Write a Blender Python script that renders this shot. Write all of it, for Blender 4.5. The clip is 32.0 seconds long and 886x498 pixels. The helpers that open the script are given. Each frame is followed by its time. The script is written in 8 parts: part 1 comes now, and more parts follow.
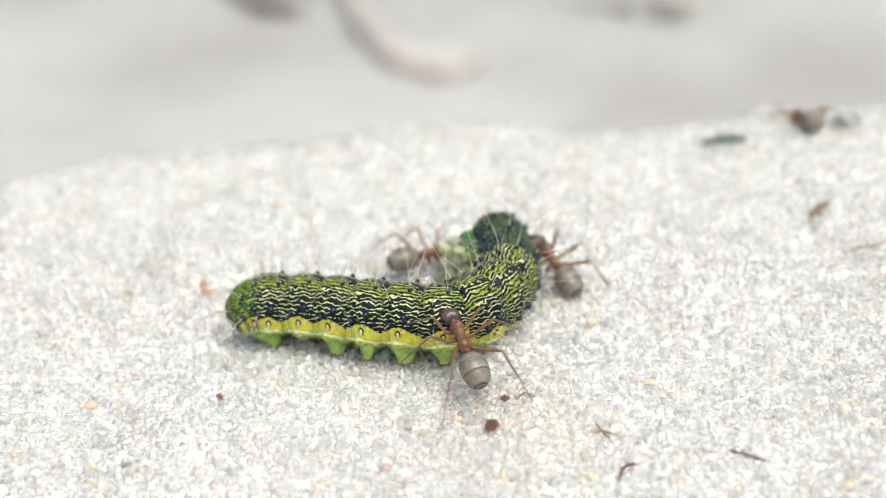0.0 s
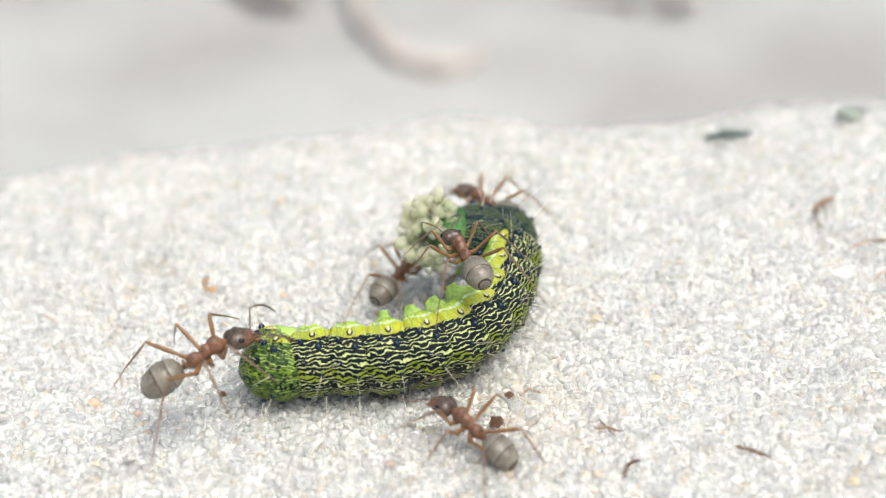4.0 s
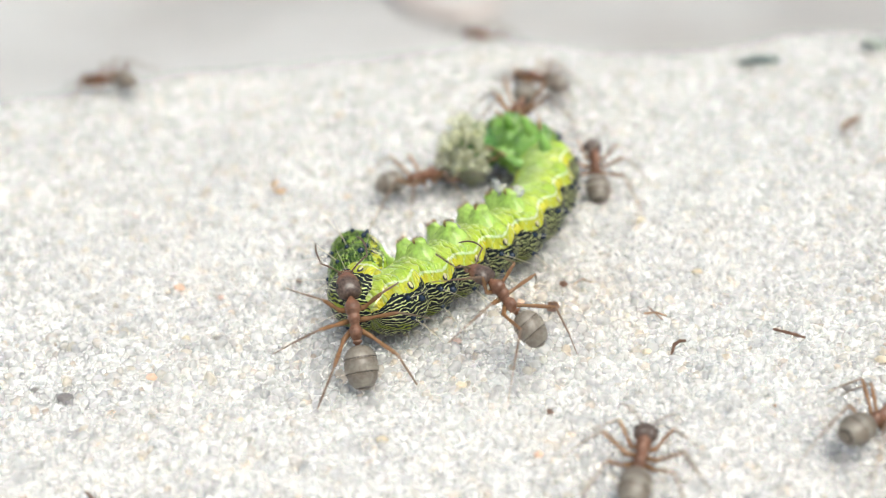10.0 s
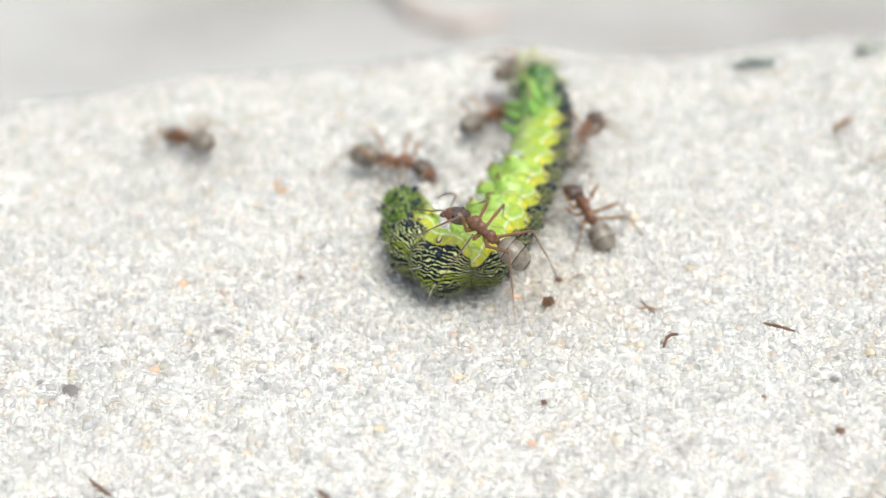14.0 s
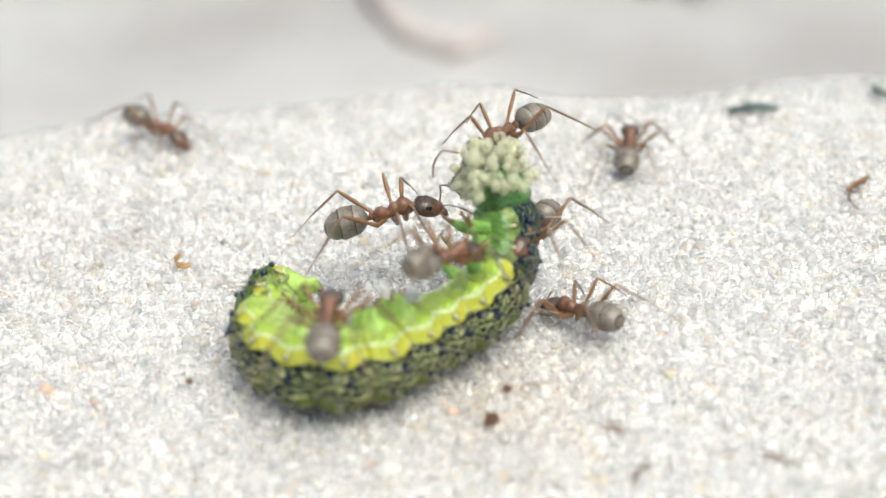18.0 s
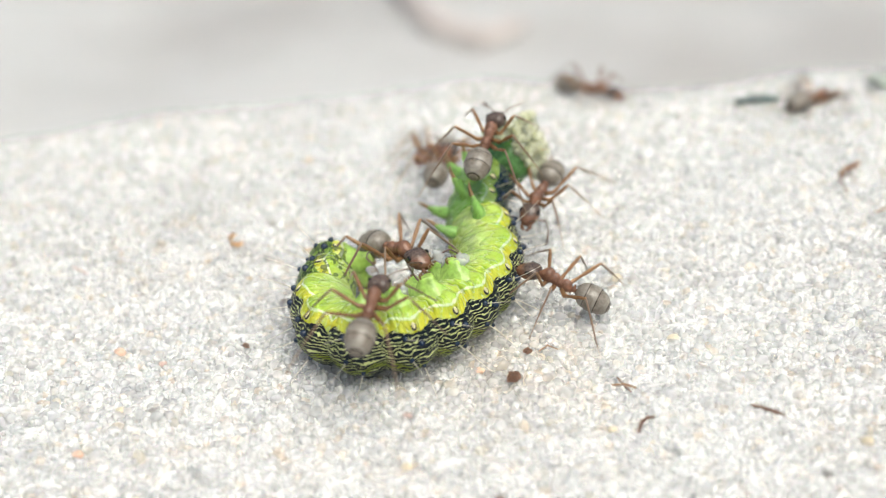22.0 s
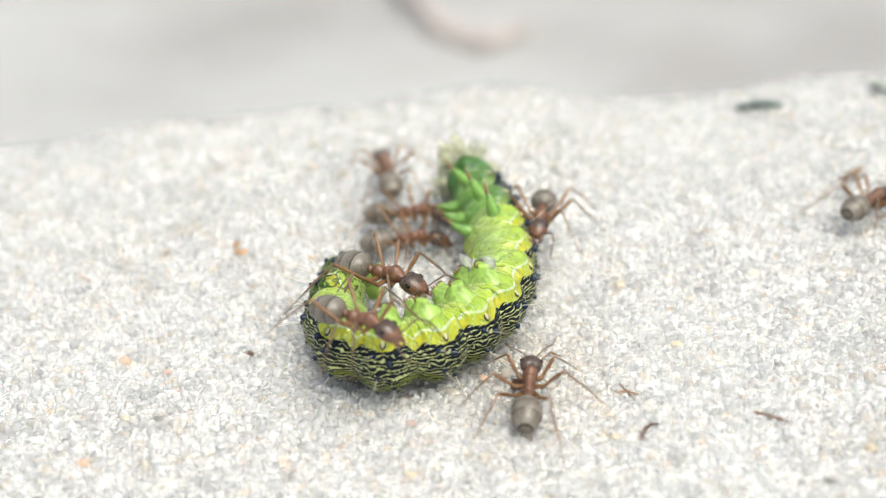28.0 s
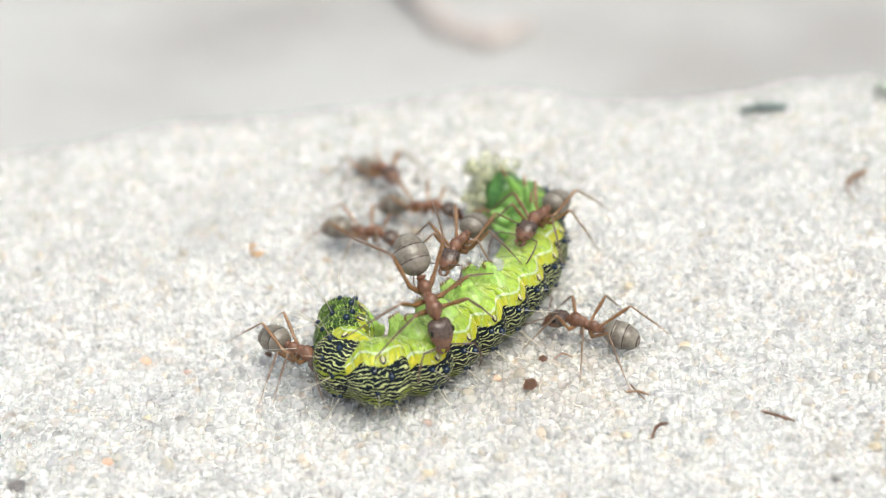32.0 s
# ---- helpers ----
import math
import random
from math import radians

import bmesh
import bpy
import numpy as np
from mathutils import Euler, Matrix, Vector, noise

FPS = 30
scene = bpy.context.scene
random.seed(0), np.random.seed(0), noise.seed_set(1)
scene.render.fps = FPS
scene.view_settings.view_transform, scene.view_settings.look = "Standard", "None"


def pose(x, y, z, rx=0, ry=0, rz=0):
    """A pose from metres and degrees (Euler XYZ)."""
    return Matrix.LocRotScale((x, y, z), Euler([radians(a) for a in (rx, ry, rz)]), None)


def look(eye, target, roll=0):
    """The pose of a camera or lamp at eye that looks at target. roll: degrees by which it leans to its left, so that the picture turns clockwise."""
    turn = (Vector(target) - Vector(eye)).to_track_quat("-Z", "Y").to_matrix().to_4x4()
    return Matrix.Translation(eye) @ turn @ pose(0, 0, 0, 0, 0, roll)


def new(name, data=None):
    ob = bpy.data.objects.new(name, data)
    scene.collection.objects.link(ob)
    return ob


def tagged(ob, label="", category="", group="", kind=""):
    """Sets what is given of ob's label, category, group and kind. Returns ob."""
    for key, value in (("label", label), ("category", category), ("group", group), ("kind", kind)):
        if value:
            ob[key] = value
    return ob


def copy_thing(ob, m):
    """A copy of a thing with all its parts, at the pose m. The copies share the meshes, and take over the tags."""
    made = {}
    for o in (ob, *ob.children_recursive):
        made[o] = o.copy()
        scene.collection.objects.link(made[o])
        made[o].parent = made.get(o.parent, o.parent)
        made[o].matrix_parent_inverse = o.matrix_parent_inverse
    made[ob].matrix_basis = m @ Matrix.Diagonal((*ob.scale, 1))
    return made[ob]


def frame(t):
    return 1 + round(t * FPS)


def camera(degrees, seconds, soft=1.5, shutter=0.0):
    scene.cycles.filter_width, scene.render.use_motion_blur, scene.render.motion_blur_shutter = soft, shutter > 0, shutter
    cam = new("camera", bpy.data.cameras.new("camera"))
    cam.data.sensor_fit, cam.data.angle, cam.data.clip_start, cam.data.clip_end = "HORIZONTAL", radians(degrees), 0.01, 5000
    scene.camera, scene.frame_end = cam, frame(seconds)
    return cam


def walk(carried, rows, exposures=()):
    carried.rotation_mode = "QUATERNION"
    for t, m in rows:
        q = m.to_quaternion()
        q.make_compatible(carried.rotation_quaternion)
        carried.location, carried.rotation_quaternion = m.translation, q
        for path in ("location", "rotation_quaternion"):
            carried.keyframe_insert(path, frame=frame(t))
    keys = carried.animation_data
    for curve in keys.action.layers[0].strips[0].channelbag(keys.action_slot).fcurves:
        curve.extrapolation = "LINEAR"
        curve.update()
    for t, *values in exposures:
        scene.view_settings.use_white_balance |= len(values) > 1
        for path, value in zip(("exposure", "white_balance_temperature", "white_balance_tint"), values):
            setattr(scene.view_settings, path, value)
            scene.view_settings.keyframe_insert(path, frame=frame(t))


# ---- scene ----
# The place in metres: a low mound of white quartz sand, a hand's width from the lens.
MM = 0.001

# ---- camera ----
cam = camera(38, 32.0, soft=1.05)
cam.data.dof.use_dof = True
cam.data.dof.focus_distance = 0.0780
cam.data.dof.aperture_fstop = 23.0
PATH = [
    (0, pose(0.00362, -0.07261, 0.04735, 59.71, 0.59, -0.14)),
    (0.5, pose(0.00366, -0.07249, 0.04719, 59.74, 0.66, -0.12)),
    (1, pose(0.00357, -0.07241, 0.04728, 59.70, 0.62, -0.21)),
    (1.5, pose(0.00376, -0.07248, 0.04716, 59.78, 0.71, -0.12)),
    (2, pose(0.00356, -0.07238, 0.04709, 59.73, 0.64, -0.21)),
    (2.5, pose(0.00351, -0.07235, 0.04707, 59.64, 0.58, -0.27)),
    (4.5, pose(0.00341, -0.07243, 0.04730, 59.54, 0.82, -0.17)),
    (5, pose(0.00331, -0.07238, 0.04740, 59.46, 0.80, -0.13)),
    (5.5, pose(0.00297, -0.07236, 0.04718, 59.42, 0.85, 0.00)),
    (6, pose(0.00164, -0.07395, 0.04755, 58.42, 0.57, 0.01)),
    (6.5, pose(0.00133, -0.07486, 0.04847, 58.36, 0.45, -0.12)),
    (7, pose(0.00148, -0.07480, 0.04875, 58.47, 0.40, -0.31)),
    (7.5, pose(0.00158, -0.07478, 0.04869, 58.44, 0.44, -0.22)),
    (8, pose(0.00130, -0.07497, 0.04884, 58.40, 0.53, -0.15)),
    (8.5, pose(0.00107, -0.07534, 0.04859, 57.99, 0.46, 0.12)),
    (9, pose(0.00000, -0.07632, 0.04769, 58.05, 0.05, 0.05)),
    (9.5, pose(0.00001, -0.07749, 0.04720, 57.91, -0.04, 0.10)),
    (10, pose(-0.00061, -0.08019, 0.04719, 57.82, -0.02, 0.21)),
    (10.5, pose(-0.00090, -0.08145, 0.04689, 57.70, -0.33, 0.08)),
    (11, pose(-0.00028, -0.08214, 0.04771, 57.93, 0.01, 0.30)),
    (11.5, pose(-0.00064, -0.08241, 0.04741, 58.01, -0.07, 0.33)),
    (12, pose(-0.00032, -0.08242, 0.04738, 58.07, 0.10, 0.48)),
    (12.5, pose(-0.00045, -0.08225, 0.04701, 57.99, 0.03, 0.58)),
    (13, pose(-0.00051, -0.08233, 0.04695, 58.13, 0.01, 0.47)),
    (13.5, pose(-0.00040, -0.08223, 0.04725, 58.05, 0.03, 0.50)),
    (14, pose(0.00002, -0.08218, 0.04726, 58.33, 0.13, 0.48)),
    (14.5, pose(0.00123, -0.08102, 0.04726, 59.17, 0.44, 0.63)),
    (16.5, pose(0.00251, -0.07030, 0.04264, 59.94, -0.30, 0.84)),
    (17, pose(0.00262, -0.07017, 0.04362, 59.77, 0.07, 0.97)),
    (17.5, pose(0.00361, -0.06714, 0.04385, 59.61, 0.36, 0.89)),
    (18, pose(0.00451, -0.06571, 0.04263, 58.94, 0.18, 0.82)),
    (18.5, pose(0.00453, -0.06894, 0.04393, 58.48, 0.12, 1.08)),
    (19, pose(0.00348, -0.07321, 0.04618, 58.07, 0.56, 1.76)),
    (19.5, pose(0.00389, -0.07332, 0.04610, 58.10, 0.71, 1.82)),
    (20, pose(0.00418, -0.07359, 0.04560, 58.20, 0.75, 1.87)),
    (20.5, pose(0.00445, -0.07360, 0.04569, 58.39, 0.83, 1.81)),
    (21, pose(0.00467, -0.07344, 0.04611, 58.26, 0.95, 1.82)),
    (21.5, pose(0.00472, -0.07364, 0.04644, 58.48, 1.01, 1.75)),
    (22, pose(0.00464, -0.07358, 0.04662, 58.46, 0.97, 1.79)),
    (22.5, pose(0.00456, -0.07361, 0.04657, 58.55, 0.98, 1.77)),
    (23, pose(0.00502, -0.07351, 0.04665, 58.67, 1.17, 2.02)),
    (23.5, pose(0.00496, -0.07358, 0.04677, 58.76, 1.20, 1.93)),
    (24, pose(0.00505, -0.07342, 0.04691, 58.68, 1.25, 2.01)),
    (24.5, pose(0.00494, -0.07344, 0.04687, 58.65, 1.20, 1.96)),
    (25, pose(0.00511, -0.07346, 0.04692, 58.66, 1.26, 2.01)),
    (25.5, pose(0.00515, -0.07353, 0.04685, 58.69, 1.26, 2.06)),
    (27.5, pose(0.00477, -0.07364, 0.04691, 58.61, 1.27, 1.96)),
    (28, pose(0.00478, -0.07360, 0.04706, 58.54, 1.26, 1.90)),
    (28.5, pose(0.00483, -0.07361, 0.04708, 58.53, 1.25, 1.89)),
    (29, pose(0.00477, -0.07371, 0.04721, 58.55, 1.26, 1.76)),
    (29.5, pose(0.00474, -0.07373, 0.04716, 58.60, 1.26, 1.77)),
    (30, pose(0.00457, -0.07363, 0.04738, 58.43, 1.17, 1.68)),
    (30.5, pose(0.00439, -0.07365, 0.04735, 58.50, 1.06, 1.54)),
    (31, pose(0.00394, -0.07454, 0.04808, 58.31, 1.16, 1.70)),
    (31.5, pose(0.00386, -0.07479, 0.04844, 58.23, 1.25, 1.74)),
    (32, pose(0.00394, -0.07487, 0.04852, 58.26, 1.29, 1.84)),
]
walk(cam, PATH, exposures=[(0.0, 0.30, 6210, 3), (32.0, 0.30, 6210, 3)])

# ---- light: bright, thinly overcast daylight ----
world = bpy.data.worlds.new("sky")
scene.world = world
world.use_nodes = True
wn = world.node_tree.nodes
sky = wn.new("ShaderNodeTexSky")
sky.sky_type = "NISHITA"
sky.sun_disc = False
sky.sun_elevation = radians(71)
sky.sun_rotation = radians(140)
sky.air_density, sky.dust_density, sky.ozone_density = 1.0, 9.0, 0.1
world.node_tree.links.new(sky.outputs["Color"], wn["Background"].inputs["Color"])
wn["Background"].inputs["Strength"].default_value = 0.125
sun_data = bpy.data.lights.new("sun", "SUN")
sun_data.energy, sun_data.angle, sun_data.color = 1.3, radians(45), (1.0, 0.98, 0.94)
sun = new("sun", sun_data)
sun.matrix_world = look((0.21, -0.25, 0.945), (0, 0, 0))


# ---- materials ----
def node(nt, kind, **ins):
    n = nt.nodes.new(kind)
    for key, value in ins.items():
        sock = n.inputs[int(key[1:])] if key[0] == "i" and key[1:].isdigit() else n.inputs[key.replace("_", " ")]
        if isinstance(value, bpy.types.NodeSocket):
            nt.links.new(value, sock)
        else:
            sock.default_value = value
    return n


def calc(nt, op, a, b=0.0, c=0.0):
    n = nt.nodes.new("ShaderNodeMath")
    n.operation = op
    for k, v in enumerate((a, b, c)):
        if isinstance(v, bpy.types.NodeSocket):
            nt.links.new(v, n.inputs[k])
        else:
            n.inputs[k].default_value = v
    return n.outputs[0]


def mix(nt, fac, a, b, mode="MIX"):
    n = nt.nodes.new("ShaderNodeMixRGB")
    n.blend_type = mode
    for k, v in enumerate((fac, a, b)):
        if isinstance(v, bpy.types.NodeSocket):
            nt.links.new(v, n.inputs[k])
        else:
            n.inputs[k].default_value = v if k == 0 else (*v, 1)
    return n.outputs[0]


def ramp(nt, fac, stops, mode="LINEAR"):
    n = nt.nodes.new("ShaderNodeValToRGB")
    n.color_ramp.interpolation = mode
    e = n.color_ramp.elements
    while len(e) < len(stops):
        e.new(0.5)
    for el, (at, col) in zip(e, stops):
        el.position = at
        el.color = (*col, 1) if isinstance(col, tuple) else (col, col, col, 1)
    nt.links.new(fac, n.inputs[0])
    return n.outputs[0]


def material(name):
    m = bpy.data.materials.new(name)
    m.use_nodes = True
    nt = m.node_tree
    return m, nt, nt.nodes["Principled BSDF"]


def put(nt, bsdf, **ins):
    for key, value in ins.items():
        sock = bsdf.inputs[key.replace("_", " ")]
        if isinstance(value, bpy.types.NodeSocket):
            nt.links.new(value, sock)
        elif isinstance(value, tuple):
            sock.default_value = (*value, 1)
        else:
            sock.default_value = value


def bump(nt, bsdf, height, strength, distance):
    b = node(nt, "ShaderNodeBump", Height=height, Strength=strength, Distance=distance)
    nt.links.new(b.outputs[0], bsdf.inputs["Normal"])


def noise_of(nt, coords, scale, detail=3.0):
    return node(nt, "ShaderNodeTexNoise", Vector=coords, Scale=scale, Detail=detail).outputs["Fac"]


def plain(name, colour, rough=0.5, scale=900.0, vary=0.35, relief=0.3, sss=0.0):
    """A surface of one colour with mottling at two scales and fine relief."""
    m, nt, bsdf = material(name)
    co = node(nt, "ShaderNodeTexCoord").outputs["Object"]
    big, fine = noise_of(nt, co, scale), noise_of(nt, co, scale * 5)
    dark = tuple(c * (1 - vary) for c in colour)
    light = tuple(min(1.0, c * (1 + vary)) for c in colour)
    col = mix(nt, 0.4, ramp(nt, big, [(0.3, dark), (0.7, light)]), ramp(nt, fine, [(0.3, dark), (0.7, light)]))
    put(nt, bsdf, Base_Color=col, Roughness=rough, Specular_IOR_Level=0.25 if rough >= 0.45 else 0.5)
    if sss:
        put(nt, bsdf, Subsurface_Weight=sss, Subsurface_Scale=0.0008)
        bsdf.inputs["Subsurface Radius"].default_value = (0.8, 1.0, 0.4)
    bump(nt, bsdf, fine, relief, 0.0001)
    return m


def sand_ground():
    m, nt, bsdf = material("white_sand")
    co = node(nt, "ShaderNodeTexCoord").outputs["Object"]
    vor = node(nt, "ShaderNodeTexVoronoi", Vector=co, Scale=1900.0)
    broad = noise_of(nt, co, 45.0)
    tone = ramp(nt, vor.outputs["Color"], [(0.0, (0.70, 0.69, 0.66)), (0.25, (0.79, 0.78, 0.76)), (1.0, (0.84, 0.84, 0.82))])
    col = mix(nt, ramp(nt, broad, [(0.45, 0.0), (0.75, 0.35)]), tone, (0.60, 0.56, 0.53))
    # a tan stain of spilt body juice where the caterpillar has lain
    spill = node(nt, "ShaderNodeVectorMath", i0=co, i1=(0.0075, -0.0115, 0.0))
    spill.operation = "DISTANCE"
    edge = calc(nt, "MULTIPLY_ADD", noise_of(nt, co, 420.0), 0.005, spill.outputs["Value"])
    col = mix(nt, ramp(nt, calc(nt, "MULTIPLY", edge, 100.0), [(0.40, 0.55), (0.85, 0.0)]), col, (0.60, 0.49, 0.36))
    # beyond the mound the sand colour is set darker, in mottled greys
    away = node(nt, "ShaderNodeSeparateXYZ", Vector=co).outputs["Y"]
    dull = ramp(nt, calc(nt, "MULTIPLY_ADD", broad, 0.06, away), [(0.06, 0.0), (0.12, 1.0)])
    col = mix(nt, dull, col, mix(nt, ramp(nt, noise_of(nt, co, 16.0), [(0.36, 0.0), (0.62, 1.0)]), (0.350, 0.340, 0.328), (0.445, 0.446, 0.438)))
    put(nt, bsdf, Base_Color=col, Roughness=0.55, Subsurface_Weight=1.0, Subsurface_Scale=0.0040)
    bsdf.subsurface_method = "BURLEY"
    bsdf.inputs["Subsurface Radius"].default_value = (1.0, 1.0, 0.95)
    bump(nt, bsdf, vor.outputs["Distance"], 0.4, 0.0002)
    return m


def quartz(name, stops, share=0.5, cloud=0.0006, spread=False):
    """Rounded quartz grains, each between milky and clear, glossy and bending the light."""
    m, nt, bsdf = material(name)
    rnd = node(nt, "ShaderNodeNewGeometry").outputs["Random Per Island"]
    co = node(nt, "ShaderNodeTexCoord").outputs["Object"]
    col = ramp(nt, rnd, stops)
    veil = noise_of(nt, co, 2600.0)
    col = mix(nt, ramp(nt, veil, [(0.4, 0.0), (0.75, 0.22)]), col, (0.80, 0.79, 0.76))
    put(nt, bsdf, Base_Color=col, Roughness=0.22, IOR=1.54, Subsurface_Weight=1.0, Subsurface_Scale=cloud, Specular_IOR_Level=0.25)
    bsdf.inputs["Subsurface Radius"].default_value = (1.0, 1.0, 0.96)
    if spread:  # light wanders on from grain to grain
        bsdf.subsurface_method = "BURLEY"
    glass = node(nt, "ShaderNodeBsdfGlass", Color=(0.99, 0.99, 0.985, 1), Roughness=0.06, IOR=1.42)
    clear = node(nt, "ShaderNodeBsdfTransparent", Color=(0.99, 0.99, 0.99, 1))
    inside = node(nt, "ShaderNodeMixShader", i0=0.84, i1=glass.outputs[0], i2=clear.outputs[0])
    own = calc(nt, "FRACT", calc(nt, "MULTIPLY", rnd, 37.0))
    clarity = calc(nt, "MULTIPLY_ADD", own, 0.3, share - 0.15)
    mx = node(nt, "ShaderNodeMixShader", i0=clarity, i1=bsdf.outputs[0], i2=inside.outputs[0])
    nt.links.new(mx.outputs[0], nt.nodes["Material Output"].inputs[0])
    bump(nt, bsdf, veil, 0.2, 0.00005)
    return m


def caterpillar_skin(name, wet=0.0, tail=0.0):
    """Wavy black and yellow-green lines on the back, a scalloped yellow band on the flank, fresh green below."""
    m, nt, bsdf = material(name)
    co = node(nt, "ShaderNodeTexCoord").outputs["Object"]
    xyz = node(nt, "ShaderNodeSeparateXYZ", Vector=co).outputs
    wave = noise_of(nt, co, 1900.0)
    slow = noise_of(nt, co, 260.0)
    fine = noise_of(nt, co, 4200.0)
    squeezed = node(nt, "ShaderNodeVectorMath", i0=co, i1=(2.6, 0.8, 0.8))
    squeezed.operation = "MULTIPLY"
    folds = noise_of(nt, squeezed.outputs[0], 1100.0, 4.0)
    ang = calc(nt, "DIVIDE", calc(nt, "ABSOLUTE", calc(nt, "ARCTAN2", xyz["Y"], xyz["Z"])), math.pi)
    scallop = calc(nt, "MULTIPLY_ADD", calc(nt, "ABSOLUTE", calc(nt, "COSINE", calc(nt, "MULTIPLY", xyz["X"], 1300.0))), 0.085, -0.048)
    rough_edge = calc(nt, "MULTIPLY", calc(nt, "SUBTRACT", wave, 0.5), 0.075)
    a = calc(nt, "ADD", calc(nt, "ADD", ang, scallop), rough_edge)
    stripe = calc(nt, "ADD", calc(nt, "MULTIPLY", ang, 152.0), calc(nt, "MULTIPLY", wave, 17.0))
    lines = calc(nt, "SINE", stripe)
    grain = calc(nt, "MULTIPLY", calc(nt, "MULTIPLY_ADD", slow, -0.6, calc(nt, "ADD", fine, -0.2)), 1.5)
    level = calc(nt, "MULTIPLY_ADD", ramp(nt, a, [(0.0, 0.97), (0.02, 0.97), (0.03, 0.84), (0.085, 0.88), (0.11, 0.46),
                 (0.165, 0.46), (0.19, 0.87), (0.37, 0.84), (0.42, 0.85), (0.47, 0.92), (0.52, 1.0)]), 2.0, -1.0)
    light = calc(nt, "GREATER_THAN", calc(nt, "ADD", lines, grain), level)
    soft_light = calc(nt, "MULTIPLY", light, ramp(nt, slow, [(0.3, 0.7), (0.7, 1.0)]))
    lit = ramp(nt, a, [(0.085, 1.0), (0.11, 0.0), (0.17, 0.0), (0.20, 1.0)])
    green = mix(nt, lit, mix(nt, slow, (0.22, 0.30, 0.03), (0.46, 0.52, 0.05)), (0.74, 0.80, 0.34))
    dark = mix(nt, slow, (0.003, 0.005, 0.007), (0.005, 0.011, 0.020))
    back = mix(nt, soft_light, dark, green)
    if tail:
        speck = calc(nt, "GREATER_THAN", fine, 0.47)
        back = mix(nt, tail, back, mix(nt, speck, (0.008, 0.020, 0.010), (0.17, 0.30, 0.03)))
    flank = ramp(nt, a, [(0.0, (0.55, 0.50, 0.02)), (0.605, (0.66, 0.60, 0.03)), (0.622, (0.52, 0.56, 0.05)), (0.630, (0.88, 0.90, 0.60)), (0.645, (0.88, 0.90, 0.60)), (0.655, (0.46, 0.58, 0.04)),
                         (0.74, (0.47, 0.59, 0.08)), (0.86, (0.42, 0.57, 0.12)), (1.0, (0.42, 0.57, 0.17))])
    # pale hair-fine creases over the flank and the belly
    vein = calc(nt, "ABSOLUTE", calc(nt, "SUBTRACT", noise_of(nt, squeezed.outputs[0], 700.0, 2.0), 0.5))
    flank = mix(nt, ramp(nt, vein, [(0.0, 0.75), (0.022, 0.0)]), flank, (0.72, 0.82, 0.42))
    flank = mix(nt, ramp(nt, folds, [(0.52, 0.0), (0.66, 0.60)]), flank, (0.52, 0.66, 0.20))
    flank = mix(nt, ramp(nt, slow, [(0.35, 0.38), (0.6, 0.0)]), flank, (0.24, 0.47, 0.05))
    side = calc(nt, "GREATER_THAN", a, 0.515)
    if wet:
        flank = mix(nt, wet, flank, mix(nt, ramp(nt, slow, [(0.35, 0.0), (0.62, 1.0)]), (0.010, 0.12, 0.055), (0.15, 0.40, 0.06)))
        back = mix(nt, wet, back, (0.006, 0.024, 0.034))
    col = mix(nt, side, back, flank)
    if tail:
        rind = calc(nt, "LESS_THAN", noise_of(nt, co, 2300.0), 0.47)
        col = mix(nt, calc(nt, "MULTIPLY", rind, 0.75), col, (0.020, 0.050, 0.012))
    put(nt, bsdf, Base_Color=col, Roughness=calc(nt, "MULTIPLY_ADD", side, -0.12, ramp(nt, folds, [(0.3, 0.26), (0.7, 0.44)])), Subsurface_Weight=calc(nt, "MULTIPLY_ADD", side, 0.45, 0.1),
        Subsurface_Scale=0.0006, Specular_IOR_Level=calc(nt, "MULTIPLY_ADD", side, 0.38, 0.14),
        Coat_Weight=calc(nt, "MULTIPLY_ADD", side, 0.45, 0.05), Coat_Roughness=0.10)
    bsdf.inputs["Subsurface Radius"].default_value = (0.7, 1.0, 0.25)
    crease = calc(nt, "MULTIPLY", ramp(nt, vein, [(0.0, 0.0), (0.05, 1.0)]), calc(nt, "MULTIPLY", side, 0.9))
    crease = calc(nt, "ADD", crease, calc(nt, "MULTIPLY", folds, calc(nt, "MULTIPLY_ADD", side, 2.2, 0.3)))
    crease = calc(nt, "ADD", crease, calc(nt, "MULTIPLY", fine, 0.9))
    bump(nt, bsdf, calc(nt, "MULTIPLY_ADD", light, 0.35, crease), 0.9, 0.00022)
    return m


SAND = sand_ground()
GRAIN = quartz("quartz_grain", [(0.0, (0.86, 0.87, 0.84)), (0.25, (0.91, 0.91, 0.90)), (0.74, (0.93, 0.93, 0.93)), (0.86, (0.92, 0.90, 0.85)), (0.93, (0.90, 0.86, 0.79)),
               (0.972, (0.86, 0.76, 0.62)), (0.990, (0.78, 0.60, 0.42)), (1.0, (0.46, 0.43, 0.38))], 0.83)
MILKY = quartz("milky_quartz_grain", [(0.0, (0.60, 0.605, 0.58)), (0.5, (0.655, 0.66, 0.64)), (0.9, (0.65, 0.635, 0.60)), (0.97, (0.63, 0.56, 0.46)), (1.0, (0.54, 0.42, 0.31))], 0.6, 0.0016, True)
STAINED = quartz("stained_quartz_grain", [(0.0, (0.80, 0.74, 0.60)), (0.2, (0.82, 0.75, 0.68)), (0.4, (0.76, 0.70, 0.54)), (0.6, (0.82, 0.72, 0.66)), (0.8, (0.70, 0.66, 0.54)), (0.95, (0.68, 0.52, 0.36)), (1.0, (0.36, 0.33, 0.29))], 0.70)
